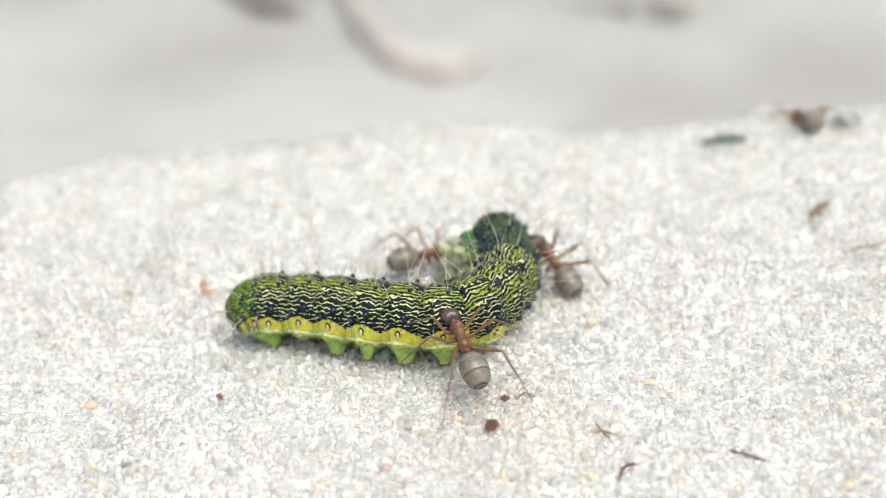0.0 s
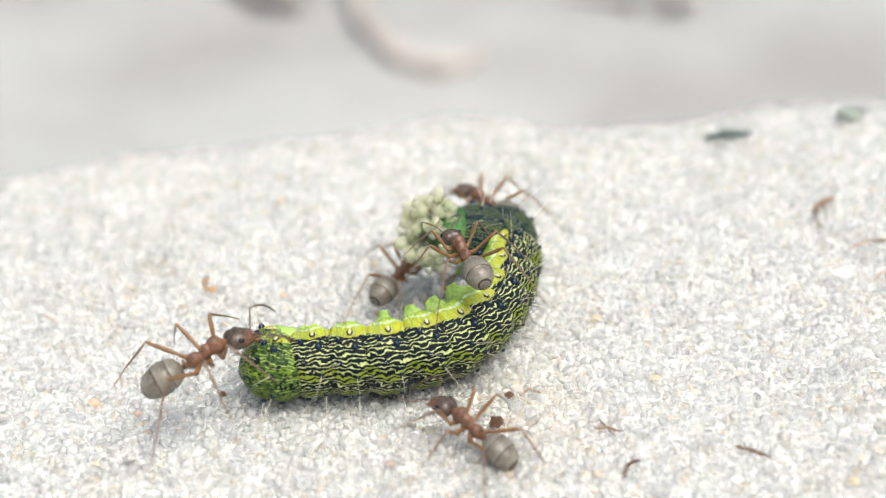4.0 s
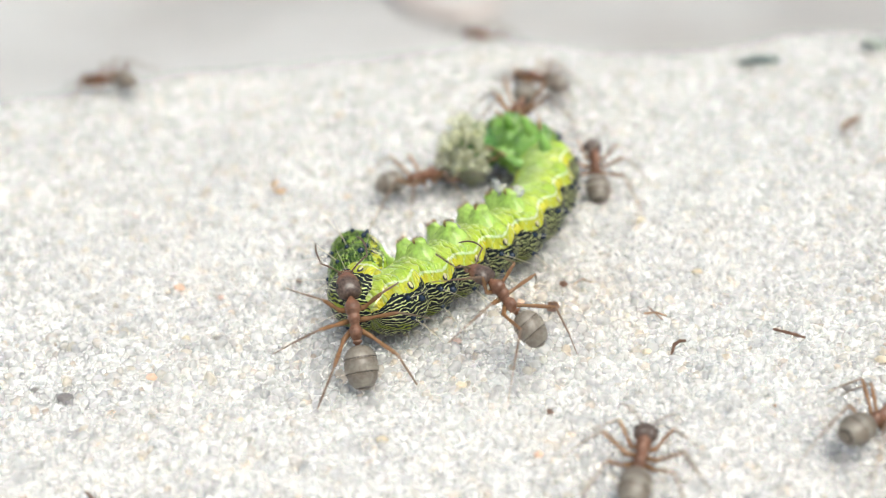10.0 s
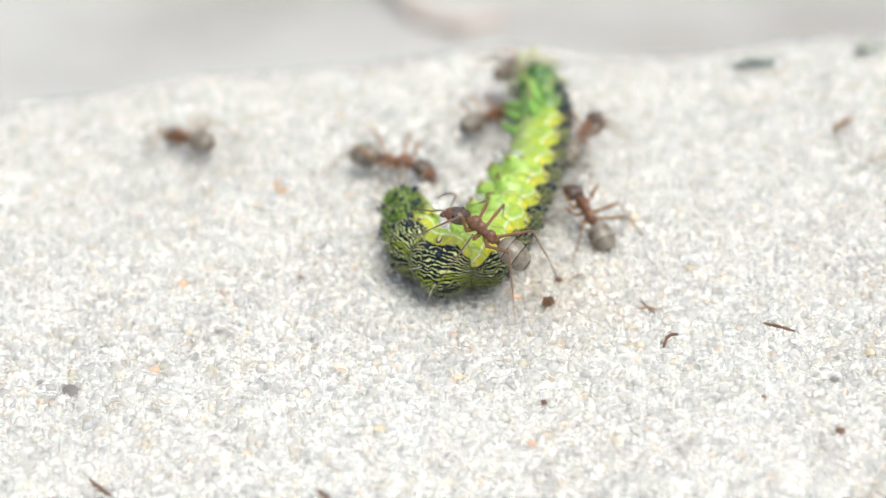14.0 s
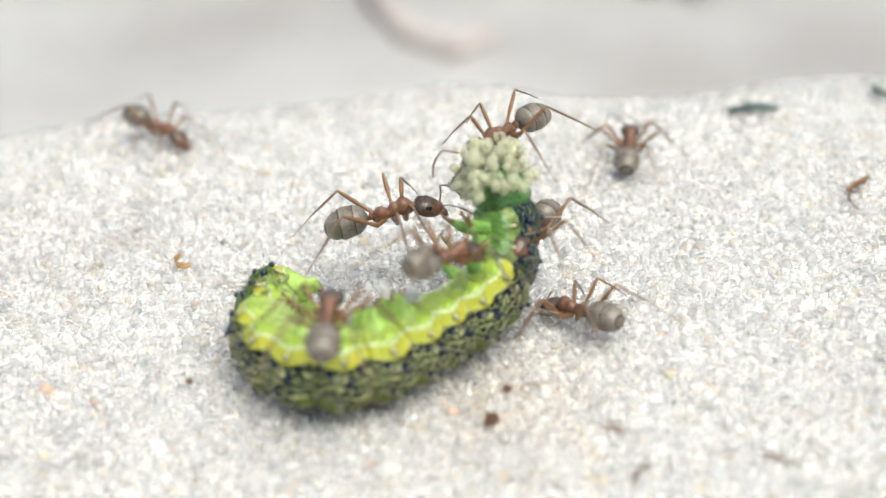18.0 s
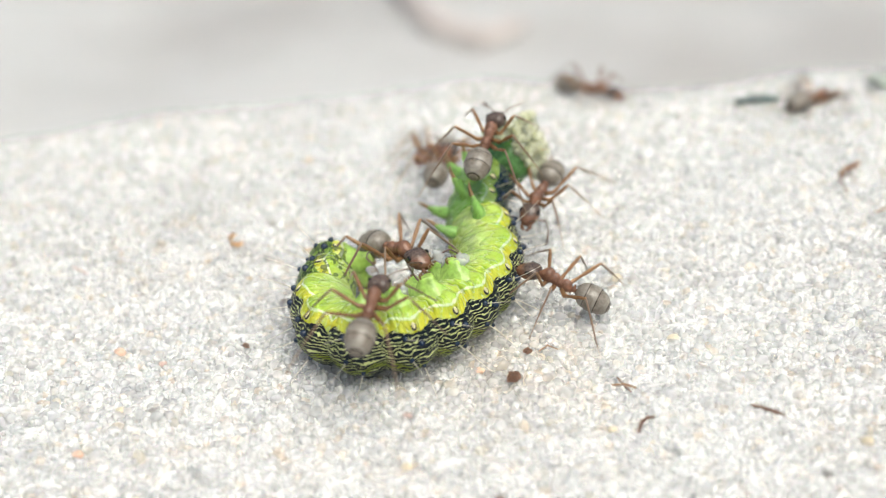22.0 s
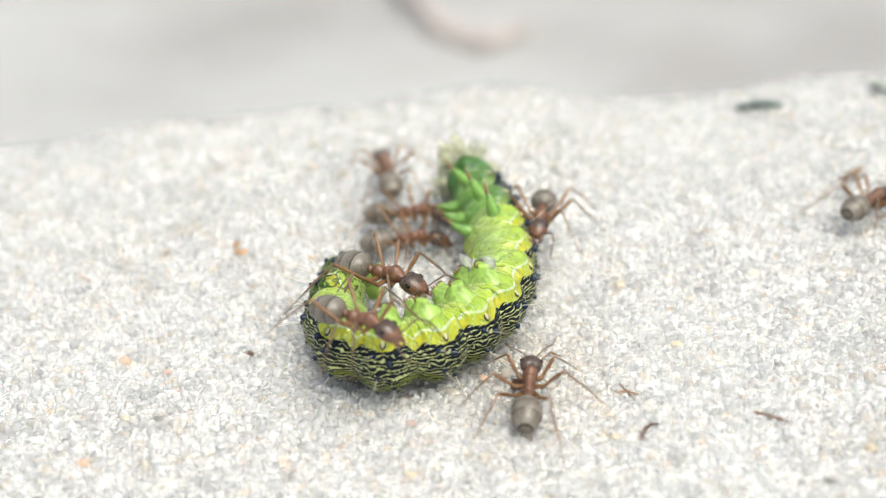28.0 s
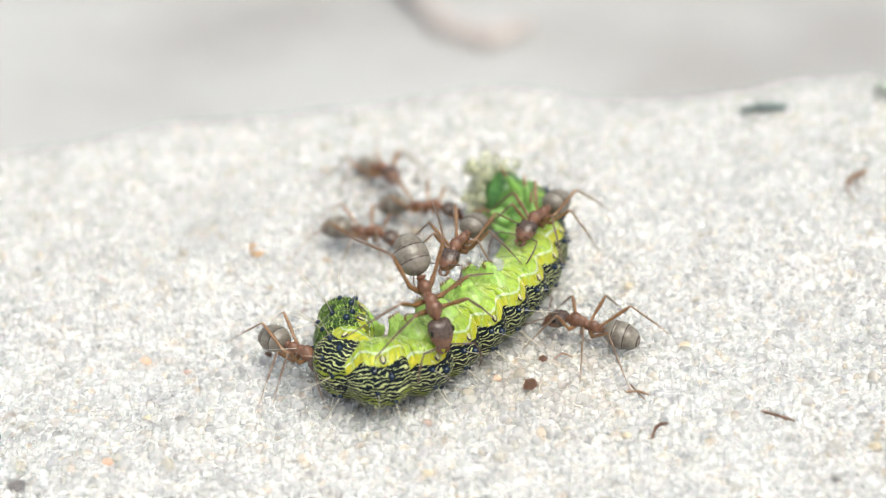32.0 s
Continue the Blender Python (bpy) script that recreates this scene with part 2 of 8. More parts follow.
WET_GRAIN = quartz("wet_quartz_grain", [(0.0, (0.82, 0.83, 0.58)), (0.5, (0.93, 0.94, 0.80)), (1.0, (0.76, 0.78, 0.50))], 0.76)
DEW_GRAIN = quartz("dew_clear_grain", [(0.0, (0.93, 0.95, 0.90)), (1.0, (0.98, 0.98, 0.97))], 0.85)
SKIN = caterpillar_skin("caterpillar_skin")
TAIL_SKIN = caterpillar_skin("caterpillar_tail_skin", tail=0.66)
RUMP_SKIN = caterpillar_skin("caterpillar_rump_skin", tail=0.56)
WET_SKIN = caterpillar_skin("caterpillar_wet_skin", wet=0.70)
HEAD_SKIN = plain("caterpillar_head_skin", (0.07, 0.17, 0.045), 0.16, 900, 0.75, 0.6, 0.3)
PROLEG = plain("proleg_green", (0.36, 0.53, 0.12), 0.18, 700, 0.45, 0.6, 0.6)
TRUE_LEG = plain("true_leg_green", (0.22, 0.40, 0.09), 0.22, 900, 0.5, 0.5, 0.4)
HOOK = plain("hook_brown", (0.17, 0.10, 0.035), 0.35, 1500)
TUBERCLE = plain("tubercle_blue_black", (0.006, 0.017, 0.042), 0.2, 2000)
HAIR = plain("pale_hair", (0.50, 0.46, 0.36), 0.4, 2000)
SPIRACLE = plain("spiracle_black", (0.012, 0.012, 0.012), 0.35, 2000)
SPIRACLE_IN = plain("spiracle_pale", (0.62, 0.58, 0.30), 0.4, 2000)
RUST = plain("ant_rust_red", (0.170, 0.082, 0.049), 0.24, 1400, 0.5, 0.5)
FEMUR = plain("ant_thigh_amber_brown", (0.205, 0.108, 0.050), 0.27, 1600, 0.4, 0.3)
SHIN = plain("ant_shin_brown", (0.155, 0.098, 0.060), 0.33, 1600, 0.4, 0.3)
WHIP = plain("ant_feeler_brown", (0.085, 0.050, 0.034), 0.35, 1600, 0.4, 0.3)


def head_shell():
    """Dark crown and red-brown cheeks, finely punctured and shiny."""
    m, nt, bsdf = material("ant_head_shell")
    co = node(nt, "ShaderNodeTexCoord").outputs["Object"]
    xyz = node(nt, "ShaderNodeSeparateXYZ", Vector=co).outputs
    n, f = noise_of(nt, co, 1500.0), noise_of(nt, co, 6500.0)
    ahead = calc(nt, "ADD", calc(nt, "MULTIPLY", xyz["X"], 900.0), calc(nt, "MULTIPLY_ADD", n, 0.6, calc(nt, "MULTIPLY", xyz["Z"], -700.0)))
    col = ramp(nt, ahead, [(0.55, (0.050, 0.036, 0.030)), (1.15, (0.16, 0.070, 0.038))])
    put(nt, bsdf, Base_Color=mix(nt, ramp(nt, f, [(0.35, 0.0), (0.7, 0.35)]), col, (0.25, 0.17, 0.13)), Roughness=0.24)
    bump(nt, bsdf, f, 0.3, 0.00005)
    return m


DUSK = head_shell()
EYE = plain("ant_eye_black", (0.006, 0.006, 0.006), 0.12, 2000)


def gaster_skin():
    """Grey silky plates with dark rear rims."""
    m, nt, bsdf = material("ant_gaster_grey")
    co = node(nt, "ShaderNodeTexCoord").outputs["Object"]
    xyz = node(nt, "ShaderNodeSeparateXYZ", Vector=co).outputs
    n, f = noise_of(nt, co, 1500.0), noise_of(nt, co, 6000.0)
    # three plates behind one another from 1.02 mm on, each with a dark rear rim
    ring = calc(nt, "FRACT", calc(nt, "MULTIPLY", calc(nt, "ADD", xyz["X"], 0.00102), -1300.0))
    silk = ramp(nt, ring, [(0.0, (0.13, 0.112, 0.086)), (0.12, (0.17, 0.150, 0.120)), (0.5, (0.215, 0.195, 0.160)), (0.86, (0.27, 0.248, 0.208)), (0.89, (0.018, 0.014, 0.011)), (0.96, (0.018, 0.014, 0.011)), (0.98, (0.27, 0.23, 0.18))])
    below = ramp(nt, calc(nt, "MULTIPLY_ADD", n, 0.0006, calc(nt, "MULTIPLY", xyz["Z"], -1.0)), [(0.0, 0.0), (0.0009, 0.65)])
    col = mix(nt, below, silk, (0.13, 0.085, 0.050))
    col = mix(nt, ramp(nt, n, [(0.4, 0.0), (0.75, 0.45)]), col, (0.10, 0.066, 0.042))
    put(nt, bsdf, Base_Color=mix(nt, 0.18, col, ramp(nt, f, [(0.4, (0.04, 0.03, 0.025)), (0.6, (0.32, 0.29, 0.25))])), Roughness=0.27)
    bump(nt, bsdf, f, 0.25, 0.00005)
    return m


GASTER = gaster_skin()
BARK = plain("bark_brown", (0.19, 0.105, 0.055), 0.7, 900, 0.5, 0.8)
CHIP = plain("chip_dark_brown", (0.11, 0.058, 0.036), 0.65, 1100, 0.5, 0.8)
PEBBLE = plain("pebble_grey", (0.18, 0.17, 0.165), 0.6, 1200, 0.4, 0.6)
TAN = plain("pebble_tan", (0.60, 0.53, 0.39), 0.35, 1200, 0.4, 0.5)
ORANGE = plain("pebble_orange", (0.66, 0.46, 0.34), 0.45, 1200, 0.4, 0.5)
ROSE = plain("pebble_rose", (0.52, 0.38, 0.32), 0.5, 1200, 0.35, 0.5)
HUSK = plain("husk_tan", (0.36, 0.20, 0.08), 0.5, 800, 0.5, 0.6)
NEEDLE = plain("needle_dark_green", (0.075, 0.115, 0.11), 0.5, 600, 0.4, 0.5)
LEAF = plain("dry_leaf_brown", (0.47, 0.425, 0.40), 0.7, 60, 0.4, 0.5)
LICHEN = plain("lichen_grey_green", (0.34, 0.37, 0.33), 0.8, 700, 0.4, 0.8)
SOIL = plain("dark_litter", (0.10, 0.085, 0.08), 0.8, 90, 0.5, 0.6)


# ---- mesh helpers ----
def part(name, bm, mat, parent=None, label="", at=None, smooth=True):
    """Links a bmesh as one mesh object, under a thing or a part."""
    me = bpy.data.meshes.new(name)
    if smooth:
        for f in bm.faces:
            f.smooth = True
    bm.to_mesh(me)
    bm.free()
    me.materials.append(mat)
    ob = new(name, me)
    if parent is not None:
        ob.parent = parent
    if at is not None:
        ob.matrix_basis = at
    return tagged(ob, label)


def tube(bm, pts, radii, sides=8):
    """A closed, tapered tube along points."""
    pts = [Vector(p) for p in pts]
    rings = []
    side = None
    for k, p in enumerate(pts):
        d = (pts[min(k + 1, len(pts) - 1)] - pts[max(k - 1, 0)]).normalized()
        if side is None:
            side = d.cross(Vector((0.3, 0.2, 0.93))).normalized()
        side = (side - d * side.dot(d)).normalized()
        up = d.cross(side)
        r = radii[k]
        rings.append([bm.verts.new(p + (side * math.cos(t) + up * math.sin(t)) * r) for t in (2 * math.pi * i / sides for i in range(sides))])
    for a, b in zip(rings, rings[1:]):
        for i in range(sides):
            bm.faces.new((a[i], a[(i + 1) % sides], b[(i + 1) % sides], b[i]))
    bm.faces.new(rings[0][::-1])
    bm.faces.new(rings[-1])
    return bm


def arc(a, b, c, n=6):
    """Points of a bent line from a to c, pulled towards b."""
    a, b, c = Vector(a), Vector(b), Vector(c)
    return [(1 - u) ** 2 * a + 2 * u * (1 - u) * b + u * u * c for u in (i / (n - 1) for i in range(n))]


def lathe(bm, profile, sides=20, squash=1.0, m=None):
    """A body of turned rings about X. profile: x, radius, lift."""
    m = m or Matrix()
    rings = []
    for x, r, lift in profile:
        rings.append([bm.verts.new(m @ Vector((x, r * math.sin(t), lift + squash * r * math.cos(t)))) for t in (2 * math.pi * i / sides for i in range(sides))])
    for a, b in zip(rings, rings[1:]):
        for i in range(sides):
            bm.faces.new((a[i], b[i], b[(i + 1) % sides], a[(i + 1) % sides]))
    bm.faces.new(rings[0])
    bm.faces.new(rings[-1][::-1])
    return bm


def ball(bm, centre, radii, levels=2, rough=0.0, seed=0):
    made = bmesh.ops.create_icosphere(bm, subdivisions=levels, radius=1.0)["verts"]
    for v in made:
        k = 1 + rough * noise.noise(v.co * 1.7 + Vector((seed, seed * 0.7, 0)))
        v.co = Vector(centre) + Vector((v.co.x * radii[0], v.co.y * radii[1], v.co.z * radii[2])) * k
    return bm


# ---- the ground ----
def hill(x, y):
    """Height of the sand in metres: a level mound that falls away behind its crest."""
    x, y = np.clip(np.asarray(x, float) * 100, -12, 12), np.asarray(y, float) * 100
    crest = 3.15 - 0.18 * np.maximum(0, -(x + 0.3)) ** 1.15 - 0.015 * np.maximum(0, x - 1) ** 2 - 0.30 * np.exp(-(((x - 1.75) / 0.75) ** 2))
    d = y - crest - 0.10 * np.sin(1.9 * x + 0.4) - 0.05 * np.sin(4.3 * x)
    return (0.045 * x - np.minimum(0.34 * (d + np.sqrt(d * d + 0.10)), 9.0)) * 0.01


def ripples(x, y):
    return 0.00012 * np.sin(x * 900 + 2 * np.sin(y * 700)) * np.sin(y * 800 + 1.3) + 0.0002 * np.sin(x * 310 + 1) * np.sin(y * 270 + 0.4)


def surface(x, y):
    return float(hill(x, y) + ripples(x, y))


def build_ground():
    inner = np.arange(-0.09, 0.0901, 0.0015)
    outer = 0.09 * 1.16 ** np.arange(1, 62)
    line = np.concatenate([-outer[::-1], inner, outer])
    gx, gy = np.meshgrid(line, line)
    gz = hill(gx, gy) + ripples(gx, gy)
    gz = gz - 0.00012 * np.clip((0.06 - np.hypot(gx, gy)) / 0.01, 0, 1)
    far = np.clip((np.hypot(gx, gy) - 0.15) / 0.2, 0, 1)
    gz = gz + far * 0.006 * (np.sin(gx * 31 + 1.1) * np.sin(gy * 27) + 0.6 * np.sin(gx * 67 + gy * 41))
    n = len(line)
    idx = np.arange(n * n).reshape(n, n)
    quads = np.stack([idx[:-1, :-1], idx[:-1, 1:], idx[1:, 1:], idx[1:, :-1]], -1).reshape(-1, 4)
    me = bpy.data.meshes.new("ground")
    me.from_pydata(np.stack([gx, gy, gz], -1).reshape(-1, 3).tolist(), [], quads.tolist())
    me.polygons.foreach_set("use_smooth", np.ones(len(quads), bool))
    me.materials.append(SAND)
    tagged(new("ground", me), "white quartz sand heaped into a low mound", "sand", kind="structure")


def grain_mesh(levels):
    bm = bmesh.new()
    bmesh.ops.create_icosphere(bm, subdivisions=levels, radius=1.0)
    v = np.array([p.co[:] for p in bm.verts])
    bm.verts.index_update()
    f = np.array([[p.index for p in q.verts] for q in bm.faces])
    bm.free()
    return v, f


def scatter(name, label, centres, sizes, levels, mat, rng):
    """Rounded grains, each turned and shaped by chance, joined into one mesh."""
    v, f = grain_mesh(levels)
    n = len(centres)
    q = rng.normal(size=(n, 4))
    q /= np.linalg.norm(q, axis=1)[:, None]
    w, x, y, z = q.T
    rot = np.stack([1 - 2 * (y * y + z * z), 2 * (x * y - z * w), 2 * (x * z + y * w), 2 * (x * y + z * w), 1 - 2 * (x * x + z * z), 2 * (y * z - x * w),
                    2 * (x * z - y * w), 2 * (y * z + x * w), 1 - 2 * (x * x + y * y)], -1).reshape(n, 3, 3)
    axes3 = sizes[:, None] * rng.uniform(0.72, 1.18, (n, 3))
    lump = 1 + 0.03 * rng.normal(size=(n, len(v), 1)).clip(-1.6, 1.6)
    pts = v[None] * lump
    # a few worn facets on each grain
    for _ in range(7):
        d = rng.normal(size=(n, 1, 3))
        d /= np.linalg.norm(d, axis=2)[:, :, None]
        over = (pts * d).sum(2, keepdims=True) - rng.uniform(0.58, 0.92, (n, 1, 1))
        pts = pts - np.maximum(over, 0) * d
    pts = (pts * axes3[:, None, :]) @ rot.transpose(0, 2, 1) + centres[:, None, :]
    faces = (f[None] + (np.arange(n) * len(v))[:, None, None]).reshape(-1, 3)
    me = bpy.data.meshes.new(name)
    me.vertices.add(n * len(v))
    me.vertices.foreach_set("co", pts.astype(np.float32).ravel())
    me.loops.add(len(faces) * 3)
    me.loops.foreach_set("vertex_index", faces.astype(np.int32).ravel())
    me.polygons.add(len(faces))
    me.polygons.foreach_set("loop_start", np.arange(0, len(faces) * 3, 3, dtype=np.int32))
    me.polygons.foreach_set("use_smooth", np.ones(len(faces), bool))
    me.update(calc_edges=True)
    me.materials.append(mat)
    return tagged(new(name, me), label, "sand", kind="stuff")


def bed(step, jitter, rng):
    """Places of closely packed grains over the mound, row by row."""
    row, line = np.meshgrid(np.arange(-0.036, 0.0385, step * 0.87), np.arange(-0.054, 0.056, step), indexing="ij")
    shift = (np.arange(row.shape[0]) % 2)[:, None] * step * 0.5
    x = (line + shift).ravel() + rng.uniform(-jitter, jitter, row.size) * step
    y = row.ravel() + rng.uniform(-jitter, jitter, row.size) * step
    keep = np.abs(x - 0.003) < 0.0285 + (y + 0.036) * 0.32
    return x[keep], y[keep]


def build_grains():
    rng = np.random.default_rng(5)
    note = "clear and milky rounded quartz sand grains"
    x, y = bed(0.00053, 0.46, rng)
    size = np.clip(0.00031 * np.exp(rng.normal(0, 0.24, len(x))), 0.00014, 0.00045)
    z = hill(x, y) + ripples(x, y) + rng.uniform(-0.25, 0.22, len(x)) * size - 0.00005
    c = np.stack([x, y, z], -1)
    near = y < 0.016
    scatter("sand_grains", note, c[near], size[near], 2, GRAIN, rng)
    scatter("far_sand_grains", note, c[~near], size[~near], 1, GRAIN, rng)
    # honey, rose and olive grains lie among the clear ones, thicker in drifts
    x, y = rng.uniform(-0.030, 0.036, 800), rng.uniform(-0.034, 0.030, 800)
    drift = np.sin(x * 260 + 1.3 * np.sin(y * 310)) + np.sin(y * 330 + 0.8) + rng.uniform(-1.2, 1.2, 800)
    x, y = x[drift > 0.35], y[drift > 0.35]
    size = np.clip(0.00030 * np.exp(rng.normal(0, 0.25, len(x))), 0.00018, 0.00048)
    scatter("stained_sand_grains", "honey, rose and olive tinted sand grains", np.stack([x, y, hill(x, y) + ripples(x, y) + 0.3 * size - 0.00008], -1), size, 2, STAINED, rng)
    # the layer below shows in the gaps
    x, y = bed(0.00060, 0.35, rng)
    size = 0.00034 * np.exp(rng.normal(0, 0.12, len(x)))
    scatter("lower_sand_grains", "milky quartz sand grains under the top layer", np.stack([x, y, hill(x, y) + ripples(x, y) - 0.00010], -1), size, 1, MILKY, rng)


build_ground()
build_grains()


# ---- litter on the sand ----
def on_sand(x, y, lift=0.0, turn=0.0, rx=0.0, ry=0.0):
    return pose(x, y, surface(x, y) + lift, rx, ry, turn)


def pebble(x, y, size, mat, label, seed, flat=0.7, turn=0.0, name="pebble"):
    bm = ball(bmesh.new(), (0, 0, 0), (size, size * 0.78, size * flat), 3, 0.28, seed)
    return tagged(part(name, bm, mat, at=on_sand(x, y, size * flat * 0.45, turn)), label, "pebble")


def twig(x, y, turn, pts, radius, mat, label, name="twig", category="twig"):
    """A thin bent stalk; pts are in millimetres along the sand."""
    bm = bmesh.new()
    pts = [Vector(p) * MM for p in pts]
    path = []
    for a, b in zip(pts, pts[1:]):
        path += [a.lerp(b, u / 3) for u in range(3)]
    path.append(pts[-1])
    k = len(path) - 1
    tube(bm, path, [radius * (0.5 + 0.5 * math.sin(math.pi * (0.12 + 0.76 * i / k))) * (1 + 0.2 * math.sin(i * 2.3)) for i in range(k + 1)], 7)
    return tagged(part(name, bm, mat, at=on_sand(x, y, radius + (0.00022 if y < 0.05 else 0.0), turn)), label, category)


def chip(x, y, size, turn, label, mat, seed, name="bark_chip"):
    bm = ball(bmesh.new(), (0, 0, 0), (size, size * 0.62, size * 0.34), 2, 0.7, seed)
    for v in bm.verts:
        v.co.z += 0.25 * size * noise.noise(v.co / size * 2 + Vector((seed, 0, 0)))
    return tagged(part(name, bm, mat, at=on_sand(x, y, size * 0.32 + 0.0002, turn, 22, 14), smooth=False), label, "bark chip")


def husk(x, y, turn, label):
    """A curled piece of seed husk, a bent shell with thickness."""
    bm = bmesh.new()
    outer, inner = [], []
    for i in range(11):
        t = -2.2 + 3.6 * i / 10
        w = 0.34 * math.sin(math.pi * (0.08 + 0.84 * i / 10)) + 0.05
        for store, r in ((outer, 0.62), (inner, 0.54)):
            store.append([bm.verts.new(Vector((r * math.cos(t), s * w, r * math.sin(t) * 0.75)) * MM) for s in (-1, -0.4, 0.4, 1)])
    for i in range(10):
        for j in range(3):
            bm.faces.new((outer[i][j], outer[i][j + 1], outer[i + 1][j + 1], outer[i + 1][j]))
            bm.faces.new((inner[i][j + 1], inner[i][j], inner[i + 1][j], inner[i + 1][j + 1]))
        for j, flip in ((0, False), (3, True)):
            q = (outer[i][j], outer[i + 1][j], inner[i + 1][j], inner[i][j])
            bm.faces.new(q[::-1] if flip else q)
    for i, flip in ((0, True), (10, False)):
        for j in range(3):
            q = (outer[i][j], outer[i][j + 1], inner[i][j + 1], inner[i][j])
            bm.faces.new(q[::-1] if flip else q)
    return tagged(part("seed_husk", bm, HUSK, at=on_sand(x, y, 0.00075, turn)), label, "husk")


pebble(-0.02322, -0.02045, 0.00048, PEBBLE, "rounded brownish grey pebble half sunk in sand", 1)
pebble(-0.01489, -0.01510, 0.00034, PEBBLE, "small dark grey pebble on white sand", 2)
pebble(-0.01838, -0.01872, 0.00033, ORANGE, "small orange quartz pebble among white grains", 3)
pebble(-0.01695, -0.01475, 0.00031, TAN, "small tan pebble among white grains", 4)
pebble(0.00026, -0.02063, 0.00031, TAN, "small amber pebble among white grains", 5)
pebble(0.00442, -0.02670, 0.00027, ORANGE, "small orange pebble among white grains", 6)
pebble(0.01155, -0.01750, 0.00030, TAN, "small amber pebble beside a dark twig", 7)
pebble(0.00003, -0.01629, 0.00027, ROSE, "small rose-brown pebble among white grains", 8)
pebble(-0.02547, -0.01917, 0.00021, PEBBLE, "tiny grey pebble on white sand", 9)
pebble(0.02235, -0.02195, 0.00026, PEBBLE, "small grey pebble on white sand", 10)
pebble(0.02159, -0.02624, 0.00031, CHIP, "small black speck of charcoal on sand", 11)
pebble(0.01804, -0.02298, 0.00014, CHIP, "tiny black speck on white sand", 12)
pebble(-0.00877, -0.00396, 0.00020, CHIP, "tiny black speck on white sand", 13)
pebble(-0.01758, -0.02595, 0.00017, TAN, "tiny amber grain on white sand", 14)
pebble(-0.01244, -0.02288, 0.00017, TAN, "tiny amber grain on white sand", 15)
pebble(-0.00419, -0.02509, 0.00036, TAN, "pale tan pebble among white grains", 16)
pebble(-0.01852, -0.00872, 0.00037, ORANGE, "small orange-pink pebble among white grains", 17)
pebble(0.01302, -0.00257, 0.00041, TAN, "pale honey-coloured pebble among white grains", 19)
pebble(0.00122, -0.01260, 0.00020, PEBBLE, "tiny dark grey pebble on white sand", 20)
pebble(-0.01109, 0.00674, 0.00024, PEBBLE, "tiny dark pebble on white sand", 21)
pebble(0.02584, 0.00870, 0.00021, PEBBLE, "tiny dark grey pebble on white sand", 22)
pebble(0.01586, -0.00935, 0.00035, TAN, "pale yellow pebble among white grains", 23)
pebble(0.02507, -0.01929, 0.00035, TAN, "pale yellow pebble among white grains", 24)
pebble(0.00947, 0.00350, 0.00017, PEBBLE, "tiny dark pebble on white sand", 27)
pebble(0.00412, -0.01171, 0.00029, ORANGE, "small orange pebble beside the caterpillar", 28)
pebble(-0.01546, -0.01013, 0.00027, ROSE, "small rose-brown pebble among white grains", 29)
chip(0.00617, -0.01300, 0.00059, 60, "dark brown angular bark chip on sand", CHIP, 31)
chip(0.03731, 0.02610, 0.00125, 10, "grey-green crumb of lichen on the sand", LICHEN, 32)
chip(0.00527, -0.02328, 0.00030, 80, "tiny dark brown bark chip on sand", CHIP, 33)
chip(-0.01040, -0.00905, 0.00036, 100, "tiny dark brown bark chip on sand", CHIP, 34)
chip(0.00702, -0.01050, 0.00034, 30, "tiny brown bark crumb beside the caterpillar", CHIP, 35)
twig(0.02016, -0.01689, -20, [(-1, 0.15, 0), (-0.3, -0.05, 0.1), (0.4, -0.2, 0.15), (0.95, -0.1, 0)], 0.1 * MM, CHIP, "short bent dark twig lying on sand")
twig(0.01329, -0.01744, 20, [(-0.6, -0.5, 0), (-0.1, 0.1, 0.15), (0.3, 0.15, 0.3), (0.75, 0.3, 0.1)], 0.11 * MM, CHIP, "small forked dark twig lying on sand")
twig(-0.01933, -0.02931, -35, [(-1, 0.2, 0), (-0.3, 0, 0.1), (0.5, -0.1, 0.15), (1.0, -0.05, 0)], 0.11 * MM, CHIP, "short dark twig lying on sand")
twig(-0.00680, -0.03091, -40, [(-0.7, 0.1, 0), (0, 0, 0.1), (0.7, 0, 0)], 0.1 * MM, CHIP, "short dark twig lying on sand")
twig(0.03115, 0.01070, 40, [(-1.3, 0, 0), (-0.4, 0.1, 0.1), (0.5, 0, 0.15), (1.3, 0.25, 0)], 0.2 * MM, BARK, "short brown stick lying on sand")
twig(0.01246, -0.01387, -60, [(-0.8, 0.1, 0), (0, -0.05, 0.1), (0.8, 0, 0)], 0.06 * MM, CHIP, "thin dark twig lying on sand")
twig(-0.02373, 0.00094, -35, [(-0.8, 0, 0), (0, 0.03, 0.05), (0.8, 0, 0)], 0.07 * MM, ROSE, "thin rosy grass fibre lying on sand")
twig(0.03024, 0.00867, 70, [(-1.0, -0.4, 0), (-0.4, 0.25, 0.3), (0.4, 0.3, 0.5), (1.1, -0.4, 0.2)], 0.08 * MM, CHIP, "thin curled dark stalk on sand")
twig(0.03305, 0.00498, 12, [(-1.8, 0, 0), (-0.6, 0.2, 0.2), (0.8, 0.2, 0.2), (2.2, 0.5, 0)], 0.09 * MM, BARK, "long thin brown rootlet lying on sand")
twig(0.03242, 0.00103, 40, [(-1.0, 0, 0), (0, 0.1, 0.15), (1.2, 0.1, 0)], 0.08 * MM, ROSE, "thin rosy rootlet lying on sand")
